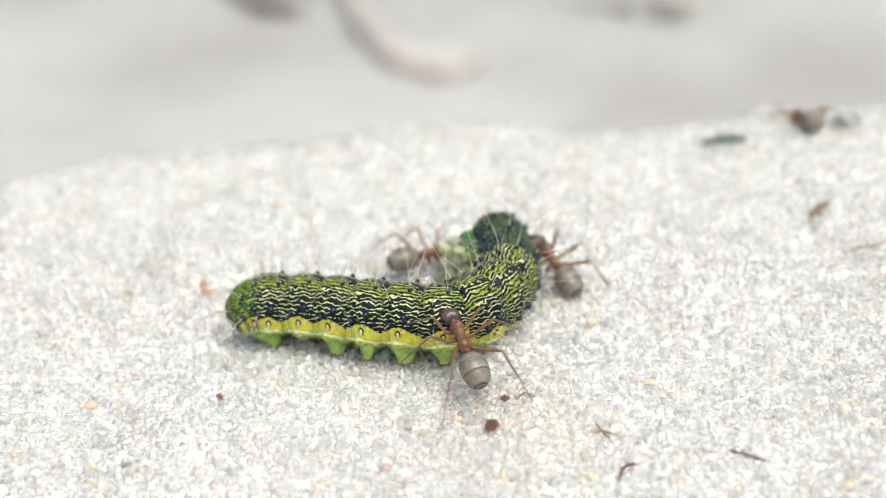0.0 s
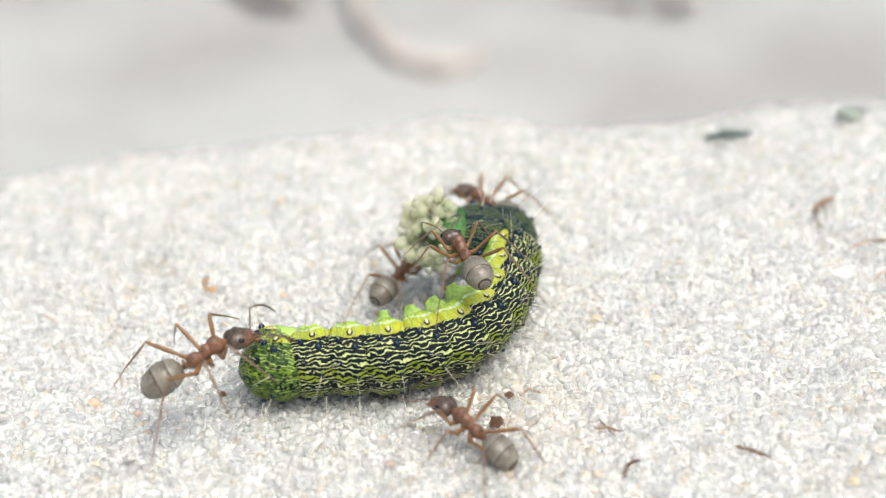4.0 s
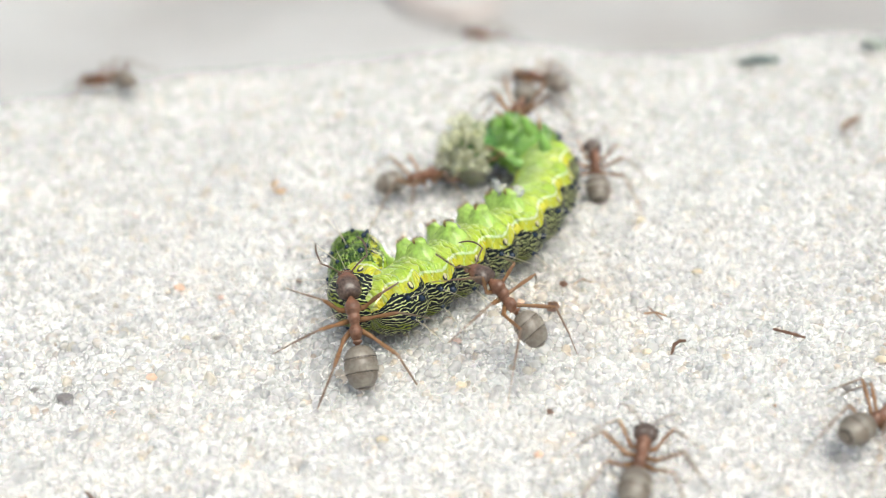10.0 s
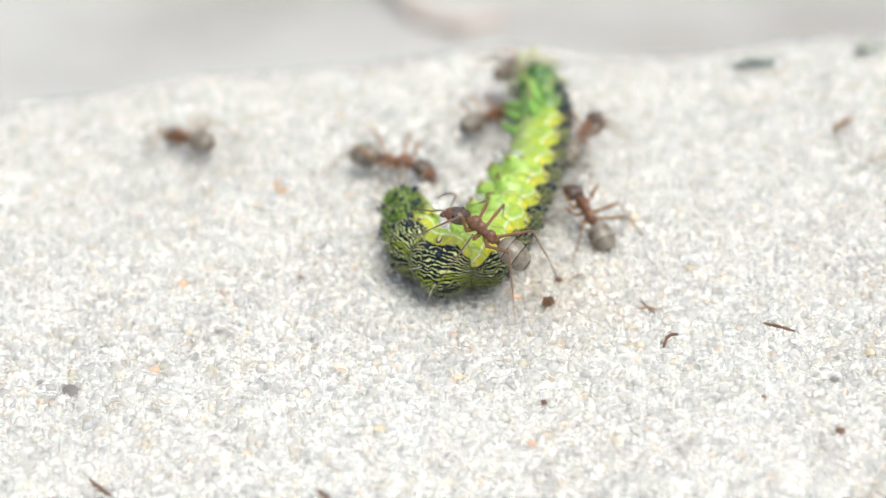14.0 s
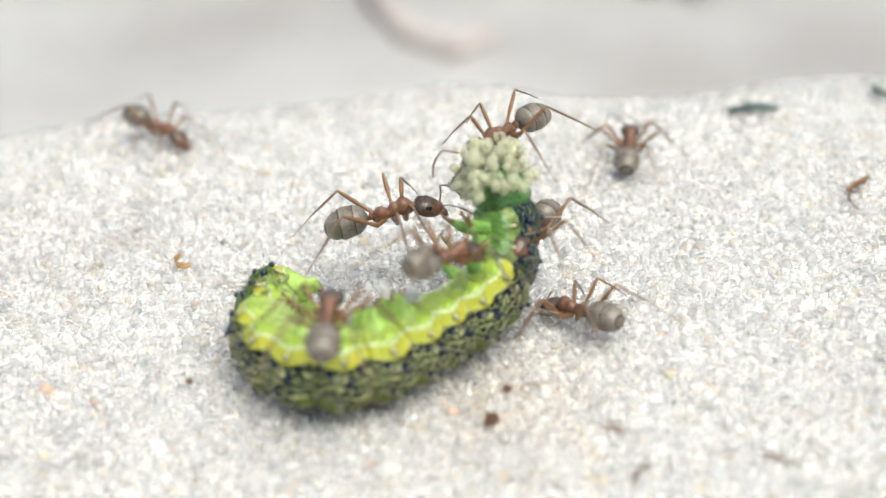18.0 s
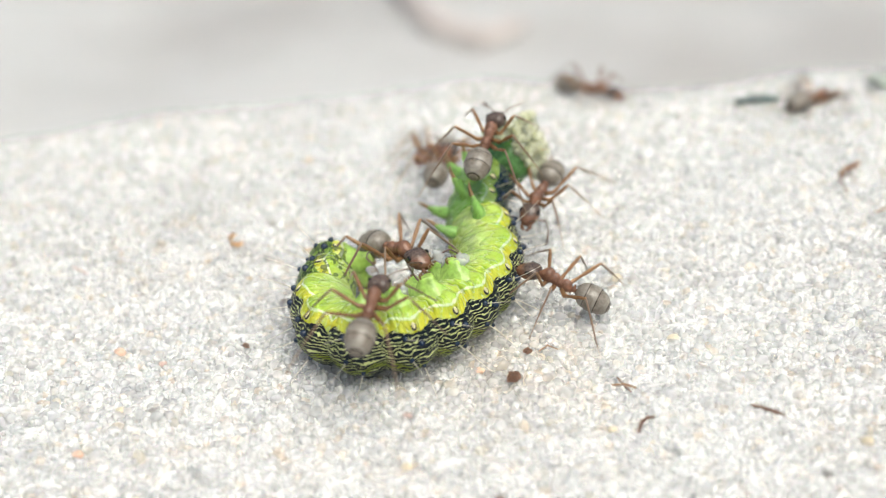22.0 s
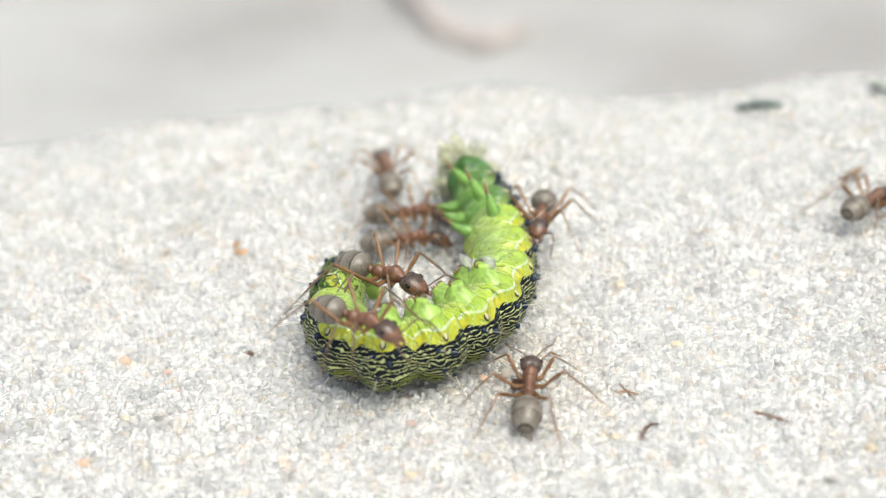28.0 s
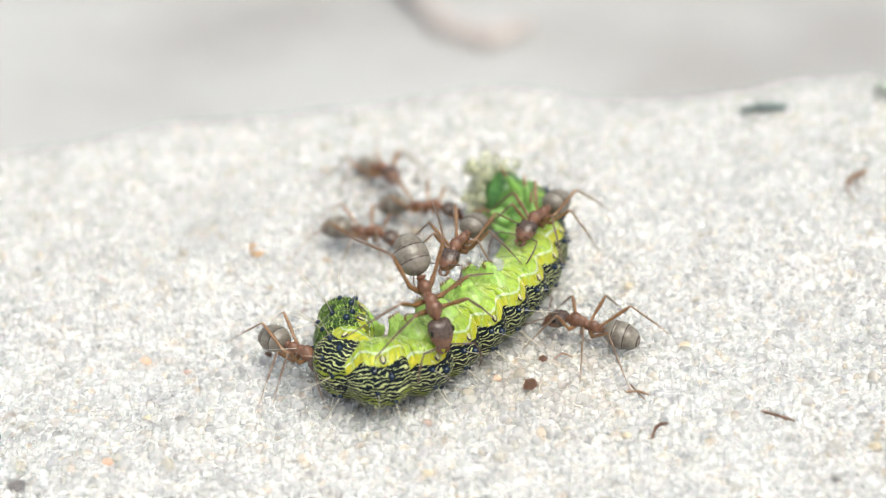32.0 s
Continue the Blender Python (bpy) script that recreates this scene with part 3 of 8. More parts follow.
twig(0.00825, -0.01047, 10, [(-0.6, 0, 0), (0, 0.25, 0.2), (0.6, 0, 0)], 0.05 * MM, BARK, "thin brown fibre lying on sand")
twig(0.01248, -0.01403, -10, [(-0.7, 0, 0), (0, 0.1, 0.1), (0.7, 0, 0)], 0.07 * MM, BARK, "thin brown fibre lying on sand")
twig(0.02655, 0.02330, 8, [(-1.8, 0, 0), (-0.6, 0.08, 0.15), (0.7, 0.02, 0.15), (1.8, 0.1, 0)], 0.34 * MM, NEEDLE, "dark green needle fragment lying on sand", "needle", "needle")
husk(-0.01303, 0.00362, 200, "curled tan seed husk lying on sand")
twig(-0.0296, 0.3440, 0, [(0.0, 0.0, 0.0), (8.2, -48.2, 0.0), (19.3, -79.6, 0.0), (32.0, -89.8, 0.0), (43.0, -81.1, 0.0)], 3.5 * MM, LEAF, "bent dry brown stem lying behind the mound", "dry_stem", "stem")
twig(-0.0680, 0.3420, 0, [(0.0, 0.0, 0.0), (11.2, -15.0, 0.0), (25.3, -30.1, 0.0)], 5 * MM, LEAF, "dry brown leaf stalk lying behind the mound", "leaf_stalk", "stem")
twig(0.0200, 0.3020, 0, [(0.0, 0.0, 0.0), (17.3, -5.3, 0.0), (39.9, -5.6, 0.0)], 3 * MM, SOIL, "dark rotten twig lying behind the mound", "rotten_twig", "twig")
twig(0.0659, 0.3014, 0, [(0.0, 0.0, 0.0), (7.2, -3.3, 0.0), (13.3, -2.3, 0.0)], 4 * MM, LEAF, "dry brown bark strip behind the mound", "bark_strip", "bark")


# ---- the caterpillar, in rigid rings that move on one another ----
RINGS = 14
RADII = [1.62, 1.94, 2.08, 2.20, 2.26, 2.30, 2.30, 2.28, 2.25, 2.24, 2.20, 2.14, 2.02, 1.76]


def ring_body(k):
    """One body ring about X (towards the head), the back towards Z."""
    bm = bmesh.new()
    n, r, half = 48, RADII[k], 2.1 if 0 < k < RINGS - 1 else 1.4
    fold = [0.50, 0.66, 0.81, 0.915, 0.975, 0.995, 1.0, 0.995, 0.975, 0.915, 0.81, 0.66, 0.50]
    if k == 0:
        fold[:5] = [0.42, 0.70, 0.85, 0.94, 0.98]
    if k == RINGS - 1:
        fold[-5:] = [0.99, 0.93, 0.80, 0.58, 0.24]
    rings = []
    steps = 2 * (len(fold) - 1)
    for i in range(steps + 1):
        s = fold[i // 2] if i % 2 == 0 else 0.5 * (fold[i // 2] + fold[i // 2 + 1])
        x = -half + 2 * half * i / steps
        mid = max(0.0, 1 - (x / 1.25) ** 2)
        ring = []
        for j in range(n):
            t = 2 * math.pi * j / n
            low = max(0.0, -math.cos(t))
            side = math.exp(-((abs(abs(t - math.pi) - 1.10)) / 0.22) ** 2)
            under = min(1.0, low * 1.6)
            pleat = under * (0.030 * math.cos(5.6 * x + 1.2 * math.sin(2 * t)) + 0.05 * noise.noise(Vector((2.2 * x, 2.6 * math.sin(t), 2.6 * math.cos(t) + 3 * k))))
            crease = -0.012 * (1 - under) * math.cos(6.3 * x)
            rr = r * s * (1 - 0.10 * low ** 2 + (0.03 + 0.10 * mid) * side + pleat + crease + 0.02 * noise.noise(Vector((x, 2 * math.sin(t), 2 * math.cos(t) + k))))
            ring.append(bm.verts.new(Vector((x, rr * math.sin(t), rr * math.cos(t))) * MM))
        rings.append(ring)
    for a, b in zip(rings, rings[1:]):
        for j in range(n):
            bm.faces.new((a[j], a[(j + 1) % n], b[(j + 1) % n], b[j]))
    bm.faces.new(rings[0][::-1])
    bm.faces.new(rings[-1])
    bmesh.ops.recalc_face_normals(bm, faces=bm.faces)
    return bm


def around(k, deg, x=0.0, out=1.0):
    """A pose on the skin of ring k, deg from the back, its Z away from the body."""
    t = radians(deg)
    r = RADII[k] * out
    return pose(x * MM, r * math.sin(t) * MM, r * math.cos(t) * MM, -deg, 0, 0)


def build_caterpillar():
    root = tagged(new("caterpillar"), "green caterpillar with black and yellow wavy lines on sand", "caterpillar")
    rng = random.Random(11)
    rings = []
    for k in range(RINGS):
        skin = TAIL_SKIN if k == 0 else RUMP_SKIN if k == 1 else HEAD_SKIN if k == RINGS - 1 else WET_SKIN if k >= RINGS - 3 else SKIN
        name = "head" if k == RINGS - 1 else "body_ring"
        note = "dark green wet head" if k == RINGS - 1 else "speckled green rear end" if k == 0 else ""
        seg = part(name, ring_body(k), skin, root, note)
        rings.append(seg)
        if k < RINGS - 1:
            for side in (-1, 1):
                for deg, x, size in ((22, 0.5, 0.15), (46, -0.45, 0.17), (70, 0.35, 0.24), (82, -0.55, 0.20)):
                    bm = bmesh.new()
                    ball(bm, (0, 0, 0), (size * MM, size * MM, size * 1.2 * MM), 2, 0.1, deg)
                    wart = part("wart", bm, TUBERCLE, seg, "", around(k, side * deg, x + rng.uniform(-0.1, 0.1), 1.0))
                    if deg in (22, 46, 82):
                        bm = bmesh.new()
                        lean = rng.uniform(-0.5, 0.5)
                        tube(bm, [p * MM for p in arc((0, 0, 0), (0, 0, 0.9), (lean, rng.uniform(-0.3, 0.3), rng.uniform(1.7, 3.0)))], [0.038 * MM * (1 - 0.15 * i) for i in range(6)], 4)
                        part("hair", bm, HAIR, seg, "", wart.matrix_basis.copy())
                bm = bmesh.new()
                ball(bm, (0, 0, 0), (0.20 * MM, 0.33 * MM, 0.08 * MM), 2)
                part("spiracle", bm, SPIRACLE, seg, "", around(k, side * 98, 0.05, 1.0))
                bm = bmesh.new()
                ball(bm, (0, 0, 0), (0.11 * MM, 0.22 * MM, 0.08 * MM), 2)
                part("spiracle_opening", bm, SPIRACLE_IN, seg, "", around(k, side * 98, 0.05, 1.02))
        if k in (0, 4, 5, 6, 7):
            for side in (-1, 1):
                bm = bmesh.new()
                wide = (0.94 + 0.14 * rng.random()) if k else 0.9
                tall = 0.76 if k else 1.0
                fleshy = [(-0.3, 1.60, 0), (0.1, 1.42, 0), (0.4, 1.18, 0), (0.72, 0.92, 0), (1.0, 0.72, 0), (1.25, 0.56, 0), (1.45, 0.51, 0), (1.55, 0.47, 0), (1.61, 0.36, 0), (1.58, 0.13, 0)]
                lathe(bm, [(x * tall * MM, r * wide * MM, 0) for x, r, _ in fleshy], 18, 0.72, Matrix.Rotation(-math.pi / 2, 4, "Y"))
                for v in bm.verts:
                    v.co += Vector((0.20, 0.18, 0.14)) * MM * noise.noise(v.co * 1100 + Vector((k, side, 0)))
                bmesh.ops.recalc_face_normals(bm, faces=bm.faces)
                leg = part("proleg", bm, PROLEG, seg, "fleshy light green proleg", around(k, side * 161, 0.0, 0.72))
                for j in range(7):
                    t = -1.5 + 0.5 * j
                    foot = Vector((0.36 * wide * math.sin(t), side * 0.34 * wide * math.cos(t), 1.50 * tall))
                    bm = bmesh.new()
                    tube(bm, [p * MM for p in arc(foot, foot + Vector((0.05 * math.sin(t), side * 0.10, 0.22)), foot + Vector((-0.16 * math.sin(t), -side * 0.08, 0.26)), 5)], [v * MM for v in (0.060, 0.055, 0.045, 0.03, 0.01)], 5)
                    part("crochet", bm, HOOK, leg)
        if k in (10, 11, 12):
            for side in (-1, 1):
                bm = bmesh.new()
                tube(bm, [p * MM for p in arc((-0.15, 0, -0.25), (-0.05, side * 0.1, 0.9), (0.35, side * 0.25, 1.55), 8)], [v * MM for v in (0.66, 0.54, 0.44, 0.40, 0.29, 0.28, 0.18, 0.12)], 11)
                for v in bm.verts:
                    v.co += Vector((0.12, 0.12, 0.10)) * MM * noise.noise(v.co * 1900 + Vector((k, side, 2)))
                leg = part("true_leg", bm, TRUE_LEG, seg, "pointed jointed leg with a brown claw", around(k, side * 147, 0.1, 0.80))
                bm = bmesh.new()
                tube(bm, [p * MM for p in arc((0.30, side * 0.22, 1.42), (0.55, side * 0.36, 1.95), (1.00, side * 0.18, 2.20), 7)], [v * MM for v in (0.15, 0.14, 0.12, 0.10, 0.08, 0.05, 0.015)], 8)
                part("claw", bm, HOOK, leg)
    # wet grains that stick to the head and the belly
    grng = np.random.default_rng(3)

    def grain_shapes(mat):
        made = []
        for i in range(4):
            bm = ball(bmesh.new(), (0, 0, 0), (0.34 * MM, 0.27 * MM, 0.37 * MM), 2, 0.6, i)
            for f in bm.faces:
                f.smooth = True
            me = bpy.data.meshes.new("stuck_grain")
            bm.to_mesh(me)
            bm.free()
            me.materials.append(mat)
            made.append(me)
        return made

    WET_SHAPES, DEW_SHAPES = grain_shapes(WET_GRAIN), grain_shapes(DEW_GRAIN)

    def stick(host, place, i, shapes=WET_SHAPES, large=1.0):
        g = new("stuck_grain", shapes[i % 4])
        g.parent = host
        turn = Euler(grng.uniform(0, 6.28, 3).tolist())
        g.matrix_basis = Matrix.LocRotScale(Vector(place) * MM, turn, Vector((1, 1, 1)) * large * grng.uniform(0.65, 1.3))

    # a tight clump over the mouth, thick in the middle and ragged at the rim
    for i in range(150):
        polar, turn = 1.65 * math.sqrt(grng.random()), grng.uniform(0, 6.28)
        far = 1.72 + 0.95 * grng.random() ** 2 + 0.25 * math.cos(2 * turn + 1)
        stick(rings[-1], (0.50 + 1.1 * far * math.cos(polar), far * math.sin(polar) * math.cos(turn), far * math.sin(polar) * math.sin(turn) - 0.2), i, large=1.12)
    # loose legs of broken skin hang among the clump
    for i in range(6):
        t = grng.uniform(0, 6.28)
        bm = bmesh.new()
        start = Vector((1.0, 1.2 * math.cos(t), 1.1 * math.sin(t)))
        tube(bm, [p * MM for p in arc(start, start * 1.25 + Vector((0.5, 0, 0)), start * 1.3 + Vector((grng.uniform(0.5, 1.1), grng.uniform(-0.5, 0.5), grng.uniform(-0.5, 0.5))), 6)], [v * MM for v in (0.13, 0.12, 0.10, 0.08, 0.05, 0.02)], 6)
        part("mouthpart", bm, HOOK if i % 2 else TRUE_LEG, rings[-1])
    # clear grains that cling to the belly between the prolegs
    for i in range(11):
        stick(rings[7 if i < 9 else 5], ((grng.random() - 0.5) * 2.0, (grng.random() - 0.3) * 1.9, -2.25 - 0.55 * grng.random() * (i % 3)), i, DEW_SHAPES, 0.95)
    return rings


CATERPILLAR = build_caterpillar()


# ---- the ants ----
HIPS = [(0.85, 0.26, -0.32), (0.32, 0.28, -0.36), (-0.18, 0.26, -0.34)]
KNEES = [(1.62, 1.42, 0.95), (-0.12, 2.10, 1.05), (-1.95, 1.78, 1.20)]
FEET = [(3.15, 2.65, -1.50), (-0.65, 4.15, -1.50), (-4.55, 3.45, -1.50)]


def build_ant():
    """A wood ant 6.5 mm long; X is ahead, the origin lies in the middle of the body, 1.5 mm over the feet."""
    ant = new("ant")
    bm = bmesh.new()
    prof = []
    n = 45
    for i in range(n):
        u = i / (n - 1)
        x = -1.02 - 2.36 * u
        r = 0.91 * math.sqrt(max(0.0, 1 - abs((u - 0.45) / (0.45 if u < 0.45 else 0.55)) ** 2.25))
        plate = ((x + 1.02) * -1.30) % 1.0
        prof.append((x * MM, max(0.04, r - 0.05 * (1 - plate) ** 3 * (0.12 < u < 0.9)) * MM, (0.04 - 0.20 * u * u) * MM))
    lathe(bm, prof, 24, 0.92)
    bmesh.ops.recalc_face_normals(bm, faces=bm.faces)
    part("gaster", bm, GASTER, ant, "silky grey banded gaster")
    bm = bmesh.new()
    lathe(bm, [(x * MM, r * MM, z * MM) for x, r, z in ((-1.06, 0.10, -0.12), (-0.98, 0.14, -0.06), (-0.90, 0.26, 0.08), (-0.82, 0.26, 0.08), (-0.74, 0.14, -0.08), (-0.62, 0.12, -0.14))], 12, 1.0)
    bmesh.ops.recalc_face_normals(bm, faces=bm.faces)
    part("petiole", bm, RUST, ant)
    bm = bmesh.new()
    shape = ((-0.80, 0.12, -0.18), (-0.74, 0.22, -0.12), (-0.66, 0.31, -0.06), (-0.52, 0.39, 0.0), (-0.36, 0.42, 0.03), (-0.18, 0.40, 0.03), (-0.04, 0.33, -0.02), (0.04, 0.29, -0.04), (0.12, 0.30, 0.0),
             (0.20, 0.36, 0.07), (0.36, 0.41, 0.13), (0.50, 0.40, 0.14), (0.57, 0.37, 0.12), (0.64, 0.43, 0.15), (0.80, 0.50, 0.18), (0.98, 0.52, 0.18), (1.16, 0.45, 0.14), (1.34, 0.29, 0.06), (1.5, 0.17, 0.0), (1.6, 0.14, 0.0))
    lathe(bm, [(x * MM, r * MM, z * MM) for x, r, z in shape], 18, 1.0)
    for v in bm.verts:
        v.co.y *= 0.84
    bmesh.ops.recalc_face_normals(bm, faces=bm.faces)
    part("thorax", bm, RUST, ant, "rust-red thorax")
    bm = bmesh.new()
    shape = ((-0.10, 0.16, 0), (0.0, 0.42, 0), (0.15, 0.60, 0), (0.4, 0.68, 0), (0.7, 0.65, 0), (1.0, 0.54, 0), (1.25, 0.38, 0), (1.38, 0.26, 0), (1.42, 0.10, 0))
    lathe(bm, [(x * MM, r * MM, z * MM) for x, r, z in shape], 20, 0.78)
    for v in bm.verts:
        if v.co.x < 0.25 * MM:
            v.co.x -= 0.16 * MM * min(1.0, abs(v.co.y) / (0.4 * MM))
    bmesh.ops.recalc_face_normals(bm, faces=bm.faces)
    head = part("head", bm, DUSK, ant, "dark brown head", pose(1.62 * MM, 0, 0.02 * MM, 0, 24, 0))
    for side in (-1, 1):
        bm = ball(bmesh.new(), (0, 0, 0), (0.17 * MM, 0.09 * MM, 0.13 * MM), 2)
        part("eye", bm, EYE, head, "", pose(0.48 * MM, side * 0.60 * MM, 0.22 * MM))
        bm = bmesh.new()
        tube(bm, [Vector(p) * MM for p in ((1.25, side * 0.24, -0.08), (1.45, side * 0.28, -0.14), (1.62, side * 0.17, -0.2), (1.70, side * 0.02, -0.22))], [v * MM for v in (0.12, 0.13, 0.09, 0.03)], 8)
        part("mandible", bm, RUST, head)
        bm = bmesh.new()
        scape = arc((0, 0, 0), (0.2, side * 0.55, 0.5), (0.35, side * 1.15, 0.62), 6)
        whip = arc((0.35, side * 1.15, 0.62), (1.2, side * 1.5, 0.75), (1.95, side * 1.25, 0.1), 9)
        tube(bm, [p * MM for p in scape + whip[1:]], [v * MM for v in (0.05, 0.045, 0.045, 0.05, 0.055, 0.05, 0.04, 0.05, 0.055, 0.055, 0.055, 0.055, 0.05, 0.03)], 7)
        part("antenna", bm, WHIP, head, "", pose(1.18 * MM, side * 0.17 * MM, 0.16 * MM))
    for hip, knee, foot in zip(HIPS, KNEES, FEET):
        for side in (-1, 1):
            h, k, f = (Vector((p[0], p[1] * side, p[2])) for p in (hip, knee, foot))
            bm = bmesh.new()
            d = k - h
            mid = h + d * 0.22 + Vector((0, 0.12 * side, -0.22))
            tube(bm, [(p - h) * MM for p in (h - Vector((0, 0.1 * side, -0.1)), mid, mid.lerp(k, 0.25), mid.lerp(k, 0.55), mid.lerp(k, 0.85), k)], [v * MM for v in (0.16, 0.14, 0.09, 0.125, 0.105, 0.065)], 8)
            leg = part("leg", bm, FEMUR, ant, "", pose(*(h * MM)))
            ankle = k.lerp(f, 0.56) + Vector((0, 0.05 * side, 0.04))
            bm = bmesh.new()
            tube(bm, [(p - k) * MM for p in (k, k.lerp(ankle, 0.15), k.lerp(ankle, 0.6), ankle, ankle.lerp(f, 0.06), ankle.lerp(f, 0.5), f, f + (f - ankle).normalized() * 0.12 + Vector((0, 0.03, 0.05)))],
                 [v * MM for v in (0.058, 0.068, 0.070, 0.054, 0.040, 0.036, 0.032, 0.016)], 7)
            part("shin", bm, SHIN, leg, "", pose(*((k - h) * MM)))
    return tagged(ant, "rust-red wood ant with a dark head and a grey banded gaster", "ant", "ants attacking the caterpillar")


ANT_NAMES = "a b c d e u v y z j g".split()
ANTS = {"a": build_ant()}
for ant_name in ANT_NAMES[1:]:
    ANTS[ant_name] = copy_thing(ANTS["a"], pose(0, 0, 0))
ANTS["d"].scale = (1.14, 1.14, 1.14)  # the largest worker


# ---- what moves ----
def stride(ant, rows, seed):
    """Legs and feelers swing while their ant walks, and stir a little while it stands."""
    rng = random.Random(seed)
    times = [t for t, _ in rows]
    places = [m.translation for _, m in rows]
    turns = [m.to_euler().z for _, m in rows]

    def pace(t):
        for i in range(len(times) - 1):
            if times[i] <= t <= times[i + 1] and times[i + 1] > times[i]:
                swing = abs((turns[i + 1] - turns[i] + math.pi) % (2 * math.pi) - math.pi) * 0.003
                return ((places[i + 1] - places[i]).length + swing) / (times[i + 1] - times[i])
        return 0.0

    legs = [o for o in ant.children if o.name.startswith("leg")]
    head = [o for o in ant.children if o.name.startswith("head")][0]
    feelers = [o for o in head.children if o.name.startswith("antenna")]
    steps = [i * 0.25 for i in range(129)]
    reach = [min(1.0, pace(t) / 0.012) for t in steps]
    for i, leg in enumerate(legs):
        base, side = leg.matrix_basis.copy(), 1 if leg.location.y > 0 else -1
        lean, keys = rng.uniform(-12, 12), []
        for s, t in enumerate(steps):
            beat = 1 if (s + i // 2 + (i % 2)) % 2 else -1
            yaw = lean + rng.uniform(-4, 4) + beat * 17 * reach[s]
            lift = rng.uniform(-3, 3) + 9 * reach[s] * rng.random()
            keys.append((t, base @ pose(0, 0, 0, side * lift, 0, yaw)))
        walk(leg, keys)
    for feeler in feelers:
        base = feeler.matrix_basis.copy()
        walk(feeler, [(t, base @ pose(0, 0, 0, rng.uniform(-14, 14), rng.uniform(-18, 14), rng.uniform(-16, 16))) for t in (i * 0.5 for i in range(65))])


def motions():
    walk(CATERPILLAR[0], [(0, pose(-0.00905, -0.00222, 0.00165, -8, -48, -6)), (1, pose(-0.00886, -0.00222, 0.00166, -8, -48, -7)), (1.5, pose(-0.00888, -0.00224, 0.00166, -4, -46, -7)), (2, pose(-0.00756, -0.00582, 0.00182, 20, -36, -2)),
        (2.5, pose(-0.00732, -0.00585, 0.00188, 22, -34, -4)),
        (4.5, pose(-0.00745, -0.00848, 0.00222, 103, -0, -85)), (5, pose(-0.00715, -0.00859, 0.00224, 100, -0, -79)), (5.5, pose(-0.00566, -0.01083, 0.00200, 120, -7, -72)),
        (6, pose(-0.00346, -0.01337, 0.00211, 66, -5, -80)), (6.5, pose(-0.00198, -0.01262, 0.00214, 66, -6, -81)), (7, pose(-0.00160, -0.01139, 0.00216, 66, -5, -80)), (7.5, pose(-0.00438, -0.00763, 0.00199, 66, -4, -86)),
        (8, pose(-0.00812, -0.00845, 0.00189, 66, -5, -80)), (8.5, pose(-0.00830, -0.01081, 0.00184, 66, -5, -74)), (9, pose(-0.00678, -0.01036, 0.00192, 48, -4, -78)), (9.5, pose(-0.00671, -0.00941, 0.00191, 48, -4, -78)),
        (10, pose(-0.00663, -0.00899, 0.00189, 48, -4, -81)), (10.5, pose(-0.00607, -0.00836, 0.00193, 48, -3, -83)), (11, pose(-0.00606, -0.00850, 0.00195, 48, -3, -82)), (11.5, pose(-0.00622, -0.00861, 0.00191, 48, -4, -82)),
        (12, pose(-0.00603, -0.00844, 0.00192, 48, -3, -81)), (12.5, pose(-0.00536, -0.00618, 0.00198, 45, -4, -81)), (13, pose(-0.00541, -0.00669, 0.00198, 45, -3, -79)), (13.5, pose(-0.00231, -0.00348, 0.00209, 45, -4, -81)),
        (14, pose(-0.00352, -0.00357, 0.00204, 45, -4, -80)), (14.5, pose(-0.00525, -0.00771, 0.00196, 45, -4, -80)), (16.5, pose(-0.00757, -0.00312, 0.00222, 83, 0, -87)), (17, pose(-0.00607, -0.00279, 0.00226, 84, -0, -89)),
        (17.5, pose(-0.00683, -0.00320, 0.00223, 81, -0, -84)), (18, pose(-0.00628, -0.00383, 0.00228, 83, -0, -89)), (18.5, pose(-0.00600, -0.00405, 0.00226, 82, 0, -89)), (19, pose(-0.00570, -0.00364, 0.00231, 83, -0, -92)),
        (19.5, pose(-0.00517, -0.00308, 0.00232, 83, -0, -91)), (20, pose(-0.00518, -0.00285, 0.00233, 83, 0, -92)), (20.5, pose(-0.00525, -0.00283, 0.00231, 82, 0, -89)), (21, pose(-0.00533, -0.00300, 0.00229, 82, -0, -91)),
        (21.5, pose(-0.00544, -0.00311, 0.00229, 82, -0, -90)), (22, pose(-0.00551, -0.00350, 0.00228, 82, -0, -90)), (22.5, pose(-0.00554, -0.00372, 0.00230, 82, -0, -90)), (23, pose(-0.00552, -0.00387, 0.00228, 82, -0, -90)),
        (23.5, pose(-0.00550, -0.00386, 0.00231, 82, 0, -90)), (24, pose(-0.00554, -0.00391, 0.00232, 82, 0, -90)), (25.5, pose(-0.00550, -0.00413, 0.00232, 82, 0, -90)), (27.5, pose(-0.00526, -0.00394, 0.00197, 85, -4, -89)),
        (28, pose(-0.00499, -0.00382, 0.00197, 85, -4, -89)), (28.5, pose(-0.00512, -0.00386, 0.00199, 84, -3, -89)), (29, pose(-0.00512, -0.00493, 0.00233, 83, 0, -91)), (29.5, pose(-0.00502, -0.00622, 0.00233, 82, 0, -90)),
        (30, pose(-0.00499, -0.00713, 0.00234, 80, -0, -83)), (30.5, pose(-0.00895, -0.00396, 0.00181, 70, -5, -84)), (31, pose(-0.00989, -0.00808, 0.00178, 48, -5, -75)), (31.5, pose(-0.00840, -0.00790, 0.00186, 48, -4, -77)),
        (32, pose(-0.00556, -0.00850, 0.00196, 48, -4, -80))])
